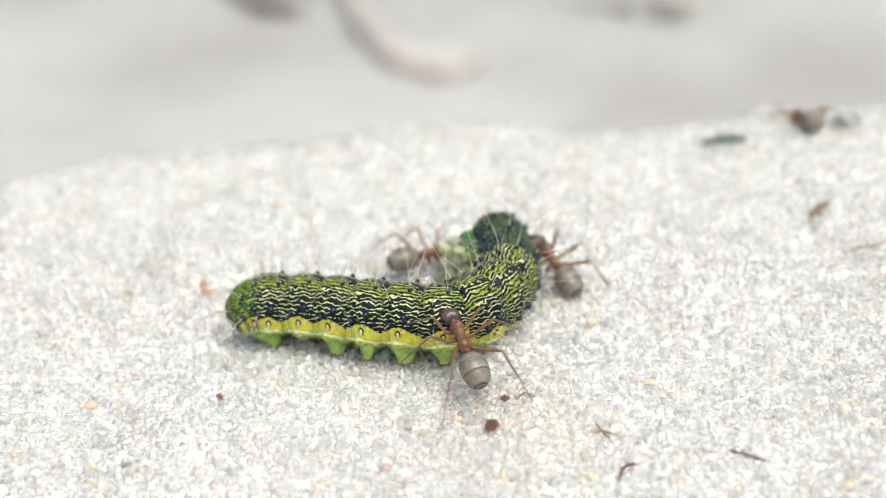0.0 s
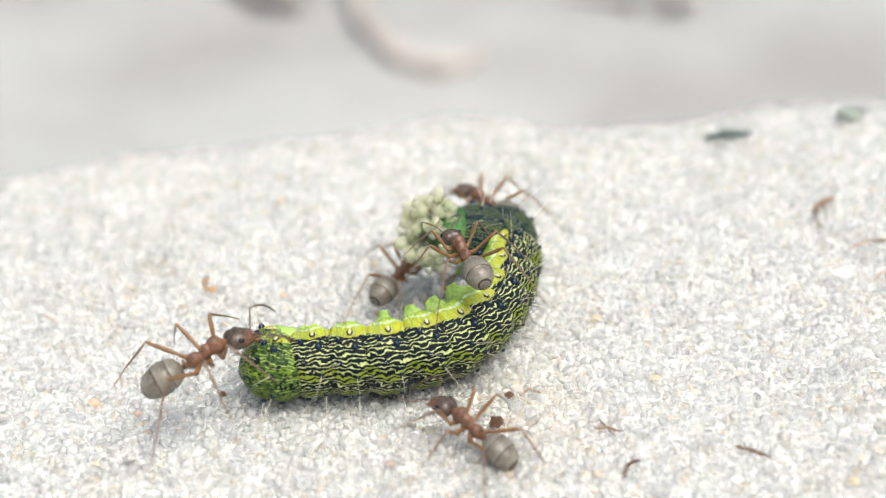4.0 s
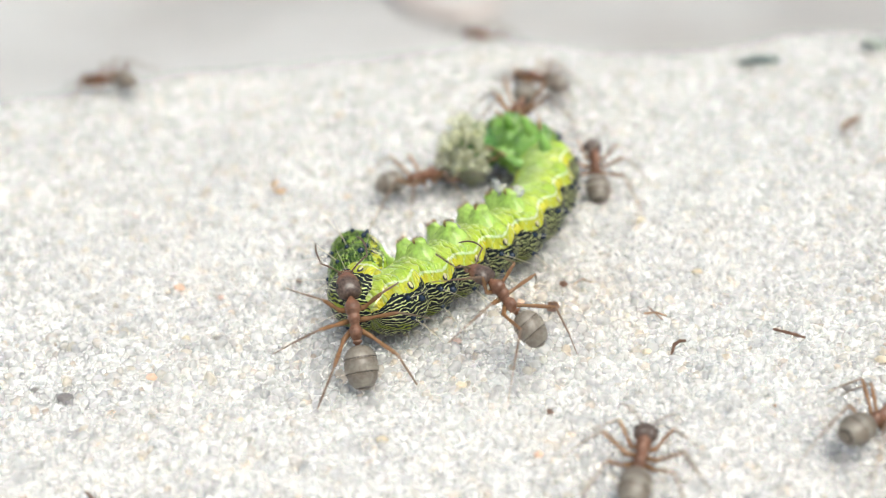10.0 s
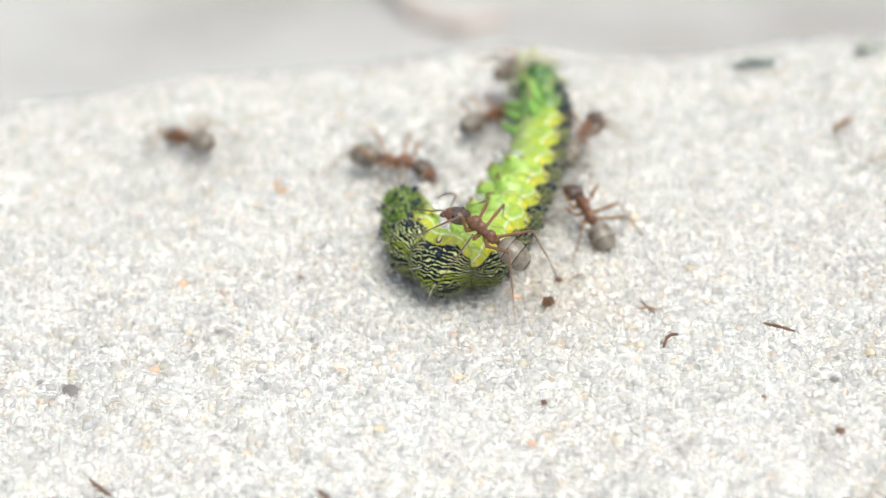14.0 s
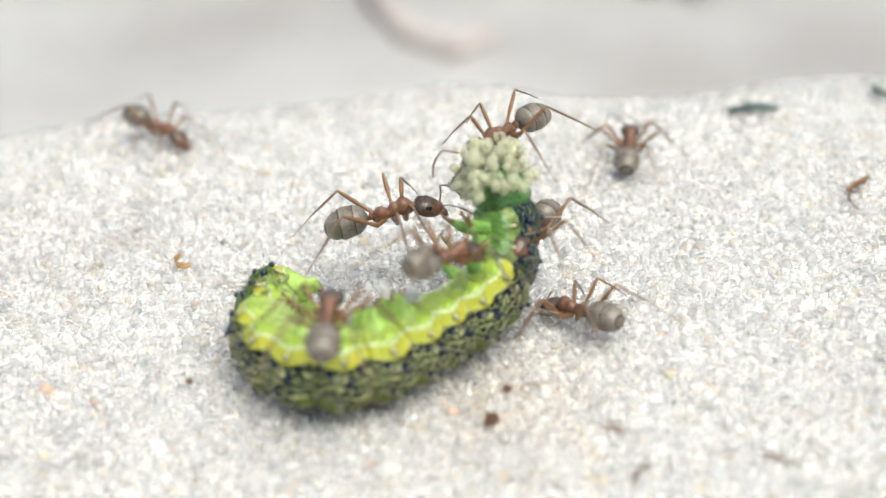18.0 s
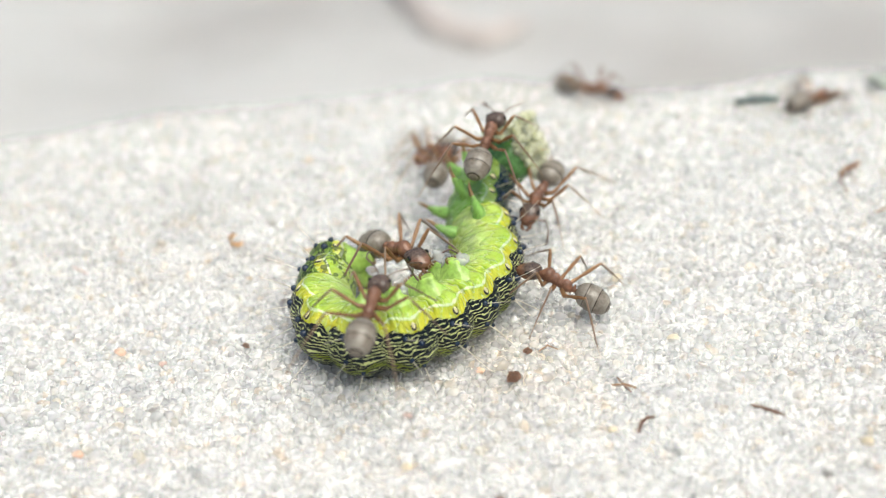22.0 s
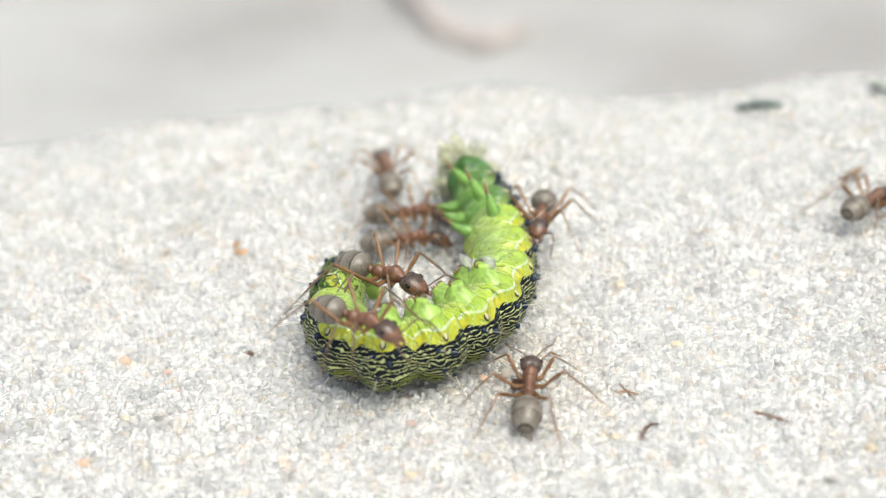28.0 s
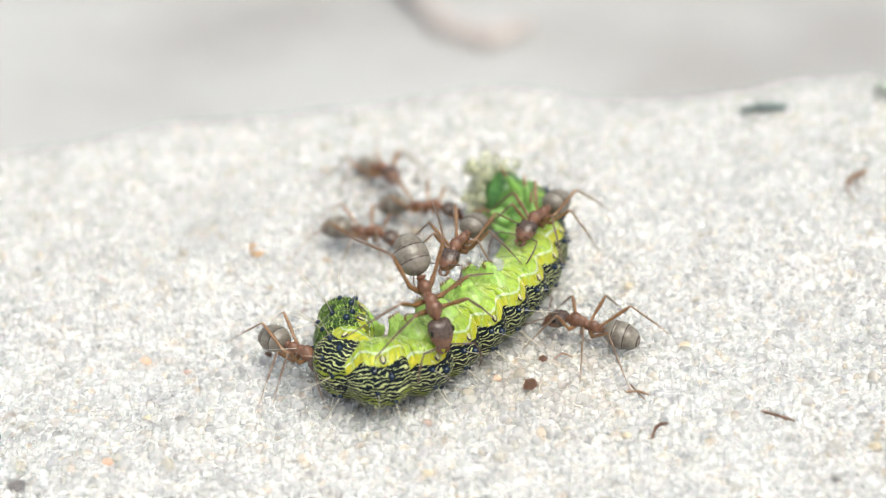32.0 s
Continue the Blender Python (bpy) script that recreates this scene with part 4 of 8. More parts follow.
    walk(CATERPILLAR[1], [(0, pose(-0.00850, -0.00228, 0.00210, -6, -16, -7)), (1, pose(-0.00831, -0.00228, 0.00212, -6, -16, -8)), (1.5, pose(-0.00833, -0.00230, 0.00212, -2, -14, -8)), (2, pose(-0.00658, -0.00585, 0.00226, 32, -5, -2)),
        (2.5, pose(-0.00640, -0.00589, 0.00230, 32, -3, -4)),
        (4.5, pose(-0.00691, -0.01063, 0.00224, 108, -2, -37)), (5, pose(-0.00664, -0.01095, 0.00225, 118, -1, -66)), (5.5, pose(-0.00489, -0.01309, 0.00230, 131, -7, -62)),
        (6, pose(-0.00298, -0.01582, 0.00234, 88, -6, -71)), (6.5, pose(-0.00165, -0.01487, 0.00236, 88, -6, -80)), (7, pose(-0.00122, -0.01369, 0.00236, 88, -5, -79)), (7.5, pose(-0.00424, -0.01009, 0.00217, 88, -4, -86)),
        (8, pose(-0.00768, -0.01098, 0.00211, 88, -5, -73)), (8.5, pose(-0.00756, -0.01344, 0.00208, 88, -5, -71)), (9, pose(-0.00626, -0.01290, 0.00211, 64, -4, -77)), (9.5, pose(-0.00621, -0.01202, 0.00210, 64, -4, -78)),
        (10, pose(-0.00623, -0.01171, 0.00207, 64, -4, -81)), (10.5, pose(-0.00574, -0.01120, 0.00208, 64, -3, -83)), (11, pose(-0.00572, -0.01128, 0.00210, 64, -3, -83)), (11.5, pose(-0.00588, -0.01140, 0.00208, 64, -4, -83)),
        (12, pose(-0.00563, -0.01111, 0.00208, 64, -3, -81)), (12.5, pose(-0.00496, -0.00878, 0.00214, 58, -4, -81)), (13, pose(-0.00494, -0.00928, 0.00213, 58, -3, -79)), (13.5, pose(-0.00184, -0.00650, 0.00230, 58, -4, -81)),
        (14, pose(-0.00304, -0.00641, 0.00222, 58, -4, -80)), (14.5, pose(-0.00480, -0.01035, 0.00214, 58, -4, -79)), (16.5, pose(-0.00748, -0.00549, 0.00221, 108, 0, -87)), (17, pose(-0.00607, -0.00516, 0.00226, 109, -0, -89)),
        (17.5, pose(-0.00664, -0.00537, 0.00224, 106, -0, -84)), (18, pose(-0.00628, -0.00587, 0.00228, 108, -0, -89)), (18.5, pose(-0.00599, -0.00619, 0.00226, 108, 0, -89)), (19, pose(-0.00582, -0.00599, 0.00231, 110, -0, -92)),
        (19.5, pose(-0.00525, -0.00542, 0.00232, 110, -0, -91)), (20, pose(-0.00529, -0.00519, 0.00231, 110, 0, -92)), (20.5, pose(-0.00525, -0.00515, 0.00231, 108, 0, -90)), (21, pose(-0.00538, -0.00533, 0.00230, 109, -0, -91)),
        (21.5, pose(-0.00545, -0.00554, 0.00230, 109, -0, -90)), (22, pose(-0.00553, -0.00588, 0.00228, 109, -0, -90)), (22.5, pose(-0.00557, -0.00610, 0.00230, 109, -0, -90)), (23, pose(-0.00554, -0.00625, 0.00229, 109, -0, -90)),
        (23.5, pose(-0.00553, -0.00625, 0.00230, 108, 0, -90)), (24, pose(-0.00557, -0.00629, 0.00231, 108, 0, -90)), (25.5, pose(-0.00553, -0.00654, 0.00231, 108, 0, -90)), (27.5, pose(-0.00524, -0.00662, 0.00214, 110, -4, -89)),
        (28, pose(-0.00498, -0.00645, 0.00213, 110, -4, -89)), (28.5, pose(-0.00511, -0.00650, 0.00213, 110, -3, -89)), (29, pose(-0.00521, -0.00741, 0.00232, 109, 0, -91)), (29.5, pose(-0.00506, -0.00871, 0.00232, 108, 0, -89)),
        (30, pose(-0.00475, -0.00941, 0.00235, 104, -0, -83)), (30.5, pose(-0.00867, -0.00660, 0.00205, 98, -5, -80)), (31, pose(-0.00926, -0.01053, 0.00202, 64, -5, -70)), (31.5, pose(-0.00784, -0.01056, 0.00206, 64, -4, -77)),
        (32, pose(-0.00520, -0.01085, 0.00212, 64, -4, -80))])
    walk(CATERPILLAR[2], [(0, pose(-0.00756, -0.00233, 0.00222, -5, -2, -7)), (1, pose(-0.00737, -0.00233, 0.00226, -5, -2, -8)), (1.5, pose(-0.00739, -0.00235, 0.00225, -5, -2, -8)), (2, pose(-0.00455, -0.00593, 0.00233, 29, -2, -3)),
        (2.5, pose(-0.00431, -0.00608, 0.00239, 29, -2, -4)), (4.5, pose(-0.00470, -0.01081, 0.00236, 115, -3, 6)), (5, pose(-0.00469, -0.01216, 0.00234, 117, -3, -7)), (5.5, pose(-0.00289, -0.01401, 0.00245, 122, -0, 9)),
        (6, pose(-0.00102, -0.01658, 0.00251, 104, -1, 24)), (6.5, pose(-0.00074, -0.01685, 0.00259, 108, -4, -17)), (7, pose(-0.00044, -0.01585, 0.00258, 115, -5, -34)), (7.5, pose(-0.00387, -0.01252, 0.00236, 131, -4, -70)),
        (8, pose(-0.00594, -0.01261, 0.00231, 107, -2, -8)), (8.5, pose(-0.00577, -0.01482, 0.00234, 122, -3, 27)), (9, pose(-0.00528, -0.01522, 0.00233, 100, -6, -23)), (9.5, pose(-0.00547, -0.01456, 0.00232, 100, -5, -34)),
        (10, pose(-0.00572, -0.01441, 0.00227, 100, -4, -34)), (10.5, pose(-0.00533, -0.01402, 0.00224, 100, -4, -34)), (11, pose(-0.00526, -0.01404, 0.00225, 100, -4, -34)), (11.5, pose(-0.00544, -0.01417, 0.00227, 100, -4, -34)),
        (12, pose(-0.00513, -0.01377, 0.00225, 100, -4, -34)), (12.5, pose(-0.00447, -0.01136, 0.00231, 88, -4, -74)), (13, pose(-0.00438, -0.01186, 0.00229, 88, -4, -72)), (13.5, pose(-0.00123, -0.00950, 0.00250, 88, -4, -73)),
        (14, pose(-0.00240, -0.00920, 0.00240, 88, -4, -70)), (14.5, pose(-0.00415, -0.01295, 0.00233, 88, -4, -66)), (16.5, pose(-0.00727, -0.00784, 0.00221, 138, -0, -78)), (17, pose(-0.00597, -0.00754, 0.00227, 140, -0, -83)),
        (17.5, pose(-0.00633, -0.00752, 0.00226, 135, -1, -75)), (18, pose(-0.00612, -0.00790, 0.00229, 136, -0, -77)), (18.5, pose(-0.00588, -0.00831, 0.00226, 138, -0, -80)), (19, pose(-0.00572, -0.00833, 0.00232, 136, -1, -77)),
        (19.5, pose(-0.00524, -0.00776, 0.00232, 140, -0, -84)), (20, pose(-0.00524, -0.00754, 0.00231, 139, -0, -82)), (20.5, pose(-0.00517, -0.00745, 0.00230, 139, -0, -83)), (21, pose(-0.00536, -0.00766, 0.00230, 141, -0, -86)),
        (21.5, pose(-0.00540, -0.00798, 0.00232, 140, -1, -85)), (22, pose(-0.00548, -0.00826, 0.00228, 140, -0, -84)), (22.5, pose(-0.00551, -0.00848, 0.00231, 140, -0, -84)), (23, pose(-0.00547, -0.00864, 0.00231, 140, -1, -83)),
        (23.5, pose(-0.00546, -0.00864, 0.00229, 139, -0, -84)), (24, pose(-0.00549, -0.00866, 0.00230, 139, -0, -83)), (25.5, pose(-0.00544, -0.00894, 0.00231, 138, -0, -82)), (27.5, pose(-0.00507, -0.00930, 0.00230, 138, -3, -80)),
        (28, pose(-0.00484, -0.00908, 0.00229, 139, -3, -82)), (28.5, pose(-0.00496, -0.00912, 0.00227, 139, -3, -81)), (29, pose(-0.00513, -0.00988, 0.00233, 137, -0, -80)), (29.5, pose(-0.00479, -0.01117, 0.00232, 132, -1, -70)),
        (30, pose(-0.00430, -0.01164, 0.00237, 130, -1, -67)), (30.5, pose(-0.00759, -0.00897, 0.00225, 119, -3, -43)), (31, pose(-0.00762, -0.01227, 0.00224, 100, -4, -12)), (31.5, pose(-0.00692, -0.01309, 0.00227, 100, -4, -34)),
        (32, pose(-0.00467, -0.01316, 0.00230, 100, -5, -34))])
    walk(CATERPILLAR[3], [(0, pose(-0.00538, -0.00274, 0.00230, -12, -2, -12)), (1, pose(-0.00517, -0.00275, 0.00234, -12, -2, -12)), (1.5, pose(-0.00519, -0.00277, 0.00232, -12, -2, -12)), (2, pose(-0.00251, -0.00606, 0.00243, 25, -3, -5)),
        (2.5, pose(-0.00228, -0.00617, 0.00246, 25, -2, -2)), (4.5, pose(-0.00243, -0.01062, 0.00247, 125, -3, 4)), (5, pose(-0.00228, -0.01201, 0.00246, 127, -3, 13)), (5.5, pose(-0.00061, -0.01324, 0.00252, 130, -3, 28)),
        (6, pose(0.00073, -0.01485, 0.00259, 143, -2, 61)), (6.5, pose(0.00121, -0.01585, 0.00264, 141, -1, 53)), (7, pose(0.00146, -0.01481, 0.00261, 142, -1, 56)), (7.5, pose(-0.00200, -0.01390, 0.00249, 142, -2, -6)),
        (8, pose(-0.00342, -0.01220, 0.00240, 142, -2, 26)), (8.5, pose(-0.00366, -0.01308, 0.00242, 156, -2, 40)), (9, pose(-0.00330, -0.01372, 0.00242, 140, -1, 49)), (9.5, pose(-0.00339, -0.01382, 0.00244, 139, -1, 48)),
        (10, pose(-0.00393, -0.01483, 0.00242, 139, -0, 49)), (10.5, pose(-0.00359, -0.01478, 0.00242, 138, -2, 46)), (11, pose(-0.00339, -0.01476, 0.00243, 137, -2, 40)), (11.5, pose(-0.00365, -0.01510, 0.00245, 137, -1, 40)),
        (12, pose(-0.00333, -0.01464, 0.00243, 137, -2, 38)), (12.5, pose(-0.00308, -0.01348, 0.00245, 116, -2, -24)), (13, pose(-0.00292, -0.01394, 0.00244, 116, -3, -24)), (13.5, pose(0.00066, -0.01170, 0.00261, 115, -0, -8)),
        (14, pose(-0.00060, -0.01134, 0.00255, 116, -2, -24)), (14.5, pose(-0.00196, -0.01385, 0.00246, 119, -1, 20)), (16.5, pose(-0.00617, -0.00988, 0.00227, 142, -2, -41)), (17, pose(-0.00521, -0.00976, 0.00230, 146, -1, -56)),
        (17.5, pose(-0.00536, -0.00944, 0.00232, 143, -2, -49)), (18, pose(-0.00521, -0.00970, 0.00232, 142, -1, -49)), (18.5, pose(-0.00500, -0.01020, 0.00231, 141, -2, -42)), (19, pose(-0.00446, -0.01025, 0.00237, 139, -2, -35)),
        (19.5, pose(-0.00447, -0.00993, 0.00235, 142, -1, -49)), (20, pose(-0.00432, -0.00966, 0.00235, 142, -2, -49)), (20.5, pose(-0.00447, -0.00962, 0.00233, 144, -2, -54)), (21, pose(-0.00480, -0.00990, 0.00233, 146, -1, -61)),
        (21.5, pose(-0.00479, -0.01030, 0.00236, 145, -2, -59)), (22, pose(-0.00473, -0.01048, 0.00232, 143, -2, -53)), (22.5, pose(-0.00477, -0.01070, 0.00235, 143, -2, -53)), (23, pose(-0.00470, -0.01086, 0.00236, 143, -2, -51)),
        (23.5, pose(-0.00465, -0.01084, 0.00233, 142, -2, -50)), (24, pose(-0.00464, -0.01084, 0.00234, 142, -2, -49)), (25.5, pose(-0.00454, -0.01114, 0.00234, 142, -2, -49)), (27.5, pose(-0.00377, -0.01155, 0.00241, 139, -1, -34)),
        (28, pose(-0.00381, -0.01144, 0.00243, 141, -2, -45)), (28.5, pose(-0.00384, -0.01144, 0.00240, 140, -2, -41)), (29, pose(-0.00387, -0.01193, 0.00237, 138, -2, -33)), (29.5, pose(-0.00296, -0.01272, 0.00244, 137, -3, -14)),
        (30, pose(-0.00248, -0.01274, 0.00246, 139, -3, 5)), (30.5, pose(-0.00523, -0.01019, 0.00234, 137, -2, -16)), (31, pose(-0.00511, -0.01207, 0.00235, 118, -2, 13)), (31.5, pose(-0.00442, -0.01344, 0.00239, 124, -2, 19)),
        (32, pose(-0.00277, -0.01409, 0.00246, 135, -2, 15))])
    walk(CATERPILLAR[4], [(0, pose(-0.00323, -0.00331, 0.00240, -12, -3, -18)), (1, pose(-0.00299, -0.00332, 0.00242, -12, -2, -18)), (1.5, pose(-0.00303, -0.00336, 0.00242, -12, -3, -19)), (2, pose(-0.00048, -0.00621, 0.00254, 25, -3, -1)),
        (2.5, pose(-0.00025, -0.00618, 0.00252, 25, -2, -0)), (4.5, pose(-0.00019, -0.01026, 0.00257, 126, -2, 18)), (5, pose(-0.00008, -0.01104, 0.00258, 130, -2, 32)), (5.5, pose(0.00122, -0.01170, 0.00263, 133, -2, 51)),
        (6, pose(0.00167, -0.01253, 0.00265, 147, -1, 75)), (6.5, pose(0.00218, -0.01379, 0.00267, 146, -0, 71)), (7, pose(0.00238, -0.01266, 0.00265, 146, -1, 73)), (7.5, pose(0.00042, -0.01352, 0.00258, 144, -2, 25)),
        (8, pose(-0.00139, -0.01061, 0.00250, 146, -2, 42)), (8.5, pose(-0.00161, -0.01126, 0.00250, 157, -1, 44)), (9, pose(-0.00154, -0.01182, 0.00250, 157, -2, 48)), (9.5, pose(-0.00158, -0.01187, 0.00249, 157, -2, 48)),
        (10, pose(-0.00213, -0.01275, 0.00245, 156, -1, 45)), (10.5, pose(-0.00174, -0.01260, 0.00249, 156, -2, 47)), (11, pose(-0.00133, -0.01286, 0.00252, 156, -2, 42)), (11.5, pose(-0.00161, -0.01316, 0.00251, 156, -1, 42)),
        (12, pose(-0.00138, -0.01278, 0.00249, 156, -2, 43)), (12.5, pose(-0.00065, -0.01295, 0.00251, 143, -2, 45)), (13, pose(-0.00050, -0.01340, 0.00254, 144, -2, 47)), (13.5, pose(0.00270, -0.00976, 0.00269, 156, -1, 68)),
        (14, pose(0.00180, -0.01048, 0.00265, 150, -1, 58)), (14.5, pose(0.00007, -0.01215, 0.00255, 149, -2, 56)), (16.5, pose(-0.00405, -0.01087, 0.00238, 142, -2, -11)), (17, pose(-0.00337, -0.01122, 0.00238, 142, -3, -22)),
        (17.5, pose(-0.00363, -0.01073, 0.00241, 142, -3, -24)), (18, pose(-0.00362, -0.01096, 0.00238, 142, -2, -28)), (18.5, pose(-0.00307, -0.01106, 0.00241, 140, -3, -10)), (19, pose(-0.00226, -0.01095, 0.00246, 140, -3, 4)),
        (19.5, pose(-0.00245, -0.01104, 0.00243, 140, -3, -11)), (20, pose(-0.00238, -0.01092, 0.00245, 140, -3, -15)), (20.5, pose(-0.00258, -0.01088, 0.00242, 140, -3, -14)), (21, pose(-0.00307, -0.01141, 0.00240, 141, -2, -25)),
        (21.5, pose(-0.00285, -0.01167, 0.00246, 140, -2, -16)), (22, pose(-0.00273, -0.01169, 0.00243, 140, -3, -13)), (22.5, pose(-0.00278, -0.01191, 0.00246, 140, -2, -13)), (23, pose(-0.00268, -0.01205, 0.00247, 140, -3, -12)),
        (23.5, pose(-0.00261, -0.01199, 0.00244, 140, -3, -10)), (24, pose(-0.00259, -0.01195, 0.00246, 140, -3, -9)), (25.5, pose(-0.00247, -0.01230, 0.00244, 140, -2, -9)), (27.5, pose(-0.00123, -0.01229, 0.00250, 141, -3, 4)),
        (28, pose(-0.00146, -0.01253, 0.00252, 140, -3, -3)), (28.5, pose(-0.00142, -0.01235, 0.00249, 140, -3, 2)), (29, pose(-0.00152, -0.01255, 0.00248, 141, -4, 7)), (29.5, pose(-0.00058, -0.01231, 0.00254, 147, -2, 31)),
        (30, pose(-0.00050, -0.01173, 0.00253, 153, -1, 44)), (30.5, pose(-0.00259, -0.01029, 0.00243, 137, -2, 10)), (31, pose(-0.00276, -0.01112, 0.00243, 139, -2, 29)), (31.5, pose(-0.00217, -0.01198, 0.00246, 146, -1, 43)),
        (32, pose(-0.00071, -0.01293, 0.00254, 157, -2, 43))])
    walk(CATERPILLAR[5], [(0, pose(-0.00113, -0.00402, 0.00251, -12, -3, -17)), (1, pose(-0.00085, -0.00401, 0.00251, -12, -2, -15)), (1.5, pose(-0.00091, -0.00407, 0.00253, -12, -3, -16)), (2, pose(0.00156, -0.00624, 0.00262, 25, -2, 1)),
        (2.5, pose(0.00178, -0.00623, 0.00263, 25, -3, 0)), (4.5, pose(0.00186, -0.00928, 0.00263, 128, -1, 32)), (5, pose(0.00186, -0.00958, 0.00265, 133, -2, 41)), (5.5, pose(0.00257, -0.00971, 0.00269, 132, -1, 61)),
        (6, pose(0.00207, -0.01006, 0.00267, 144, 0, 85)), (6.5, pose(0.00282, -0.01159, 0.00269, 144, -1, 76)), (7, pose(0.00297, -0.01039, 0.00268, 144, -1, 77)), (7.5, pose(0.00229, -0.01196, 0.00266, 147, -1, 56)),
        (8, pose(0.00063, -0.00902, 0.00259, 145, -2, 33)), (8.5, pose(0.00035, -0.00935, 0.00257, 157, -2, 41)), (9, pose(0.00017, -0.00987, 0.00259, 157, -2, 48)), (9.5, pose(0.00013, -0.00983, 0.00256, 157, -2, 50)),
        (10, pose(-0.00018, -0.01081, 0.00253, 156, -2, 46)), (10.5, pose(0.00017, -0.01047, 0.00256, 156, -1, 49)), (11, pose(0.00066, -0.01088, 0.00261, 157, -2, 48)), (11.5, pose(0.00037, -0.01116, 0.00257, 157, -1, 48)),
        (12, pose(0.00051, -0.01084, 0.00256, 157, -1, 49)), (12.5, pose(0.00076, -0.01074, 0.00259, 149, -1, 63)), (13, pose(0.00088, -0.01116, 0.00261, 149, -1, 63)), (13.5, pose(0.00357, -0.00682, 0.00273, 155, -1, 78)),
        (14, pose(0.00302, -0.00788, 0.00270, 151, -1, 68)), (14.5, pose(0.00141, -0.00983, 0.00262, 149, -1, 62)), (16.5, pose(-0.00173, -0.01062, 0.00246, 145, -2, 22)), (17, pose(-0.00105, -0.01131, 0.00251, 144, -3, 17)),
        (17.5, pose(-0.00151, -0.01093, 0.00250, 144, -2, 15)), (18, pose(-0.00166, -0.01130, 0.00247, 143, -3, 10)), (18.5, pose(-0.00099, -0.01083, 0.00252, 143, -3, 21)), (19, pose(-0.00007, -0.01014, 0.00257, 146, -2, 33)),
        (19.5, pose(-0.00019, -0.01069, 0.00254, 144, -3, 26)), (20, pose(-0.00015, -0.01042, 0.00254, 145, -2, 30)), (20.5, pose(-0.00036, -0.01054, 0.00255, 144, -3, 27)), (21, pose(-0.00081, -0.01156, 0.00254, 142, -3, 18)),
        (21.5, pose(-0.00052, -0.01132, 0.00253, 145, -1, 28)), (22, pose(-0.00044, -0.01136, 0.00254, 144, -2, 27)), (22.5, pose(-0.00049, -0.01151, 0.00253, 145, -1, 28)), (23, pose(-0.00040, -0.01157, 0.00256, 145, -2, 29)),
        (23.5, pose(-0.00034, -0.01146, 0.00254, 146, -2, 30)), (24, pose(-0.00034, -0.01138, 0.00255, 146, -2, 30)), (25.5, pose(-0.00020, -0.01166, 0.00253, 146, -2, 31)), (27.5, pose(0.00122, -0.01128, 0.00264, 147, -2, 36)),
        (28, pose(0.00098, -0.01166, 0.00263, 147, -2, 34)), (28.5, pose(0.00100, -0.01139, 0.00260, 146, -2, 34)), (29, pose(0.00074, -0.01159, 0.00262, 147, -2, 35)), (29.5, pose(0.00132, -0.01072, 0.00260, 152, -1, 47)),
        (30, pose(0.00104, -0.01003, 0.00258, 152, -1, 49)), (30.5, pose(-0.00002, -0.00959, 0.00253, 137, -2, 18)), (31, pose(-0.00052, -0.00990, 0.00251, 138, -2, 27)), (31.5, pose(-0.00019, -0.01011, 0.00253, 146, -2, 40)),
        (32, pose(0.00088, -0.01116, 0.00261, 158, -1, 50))])
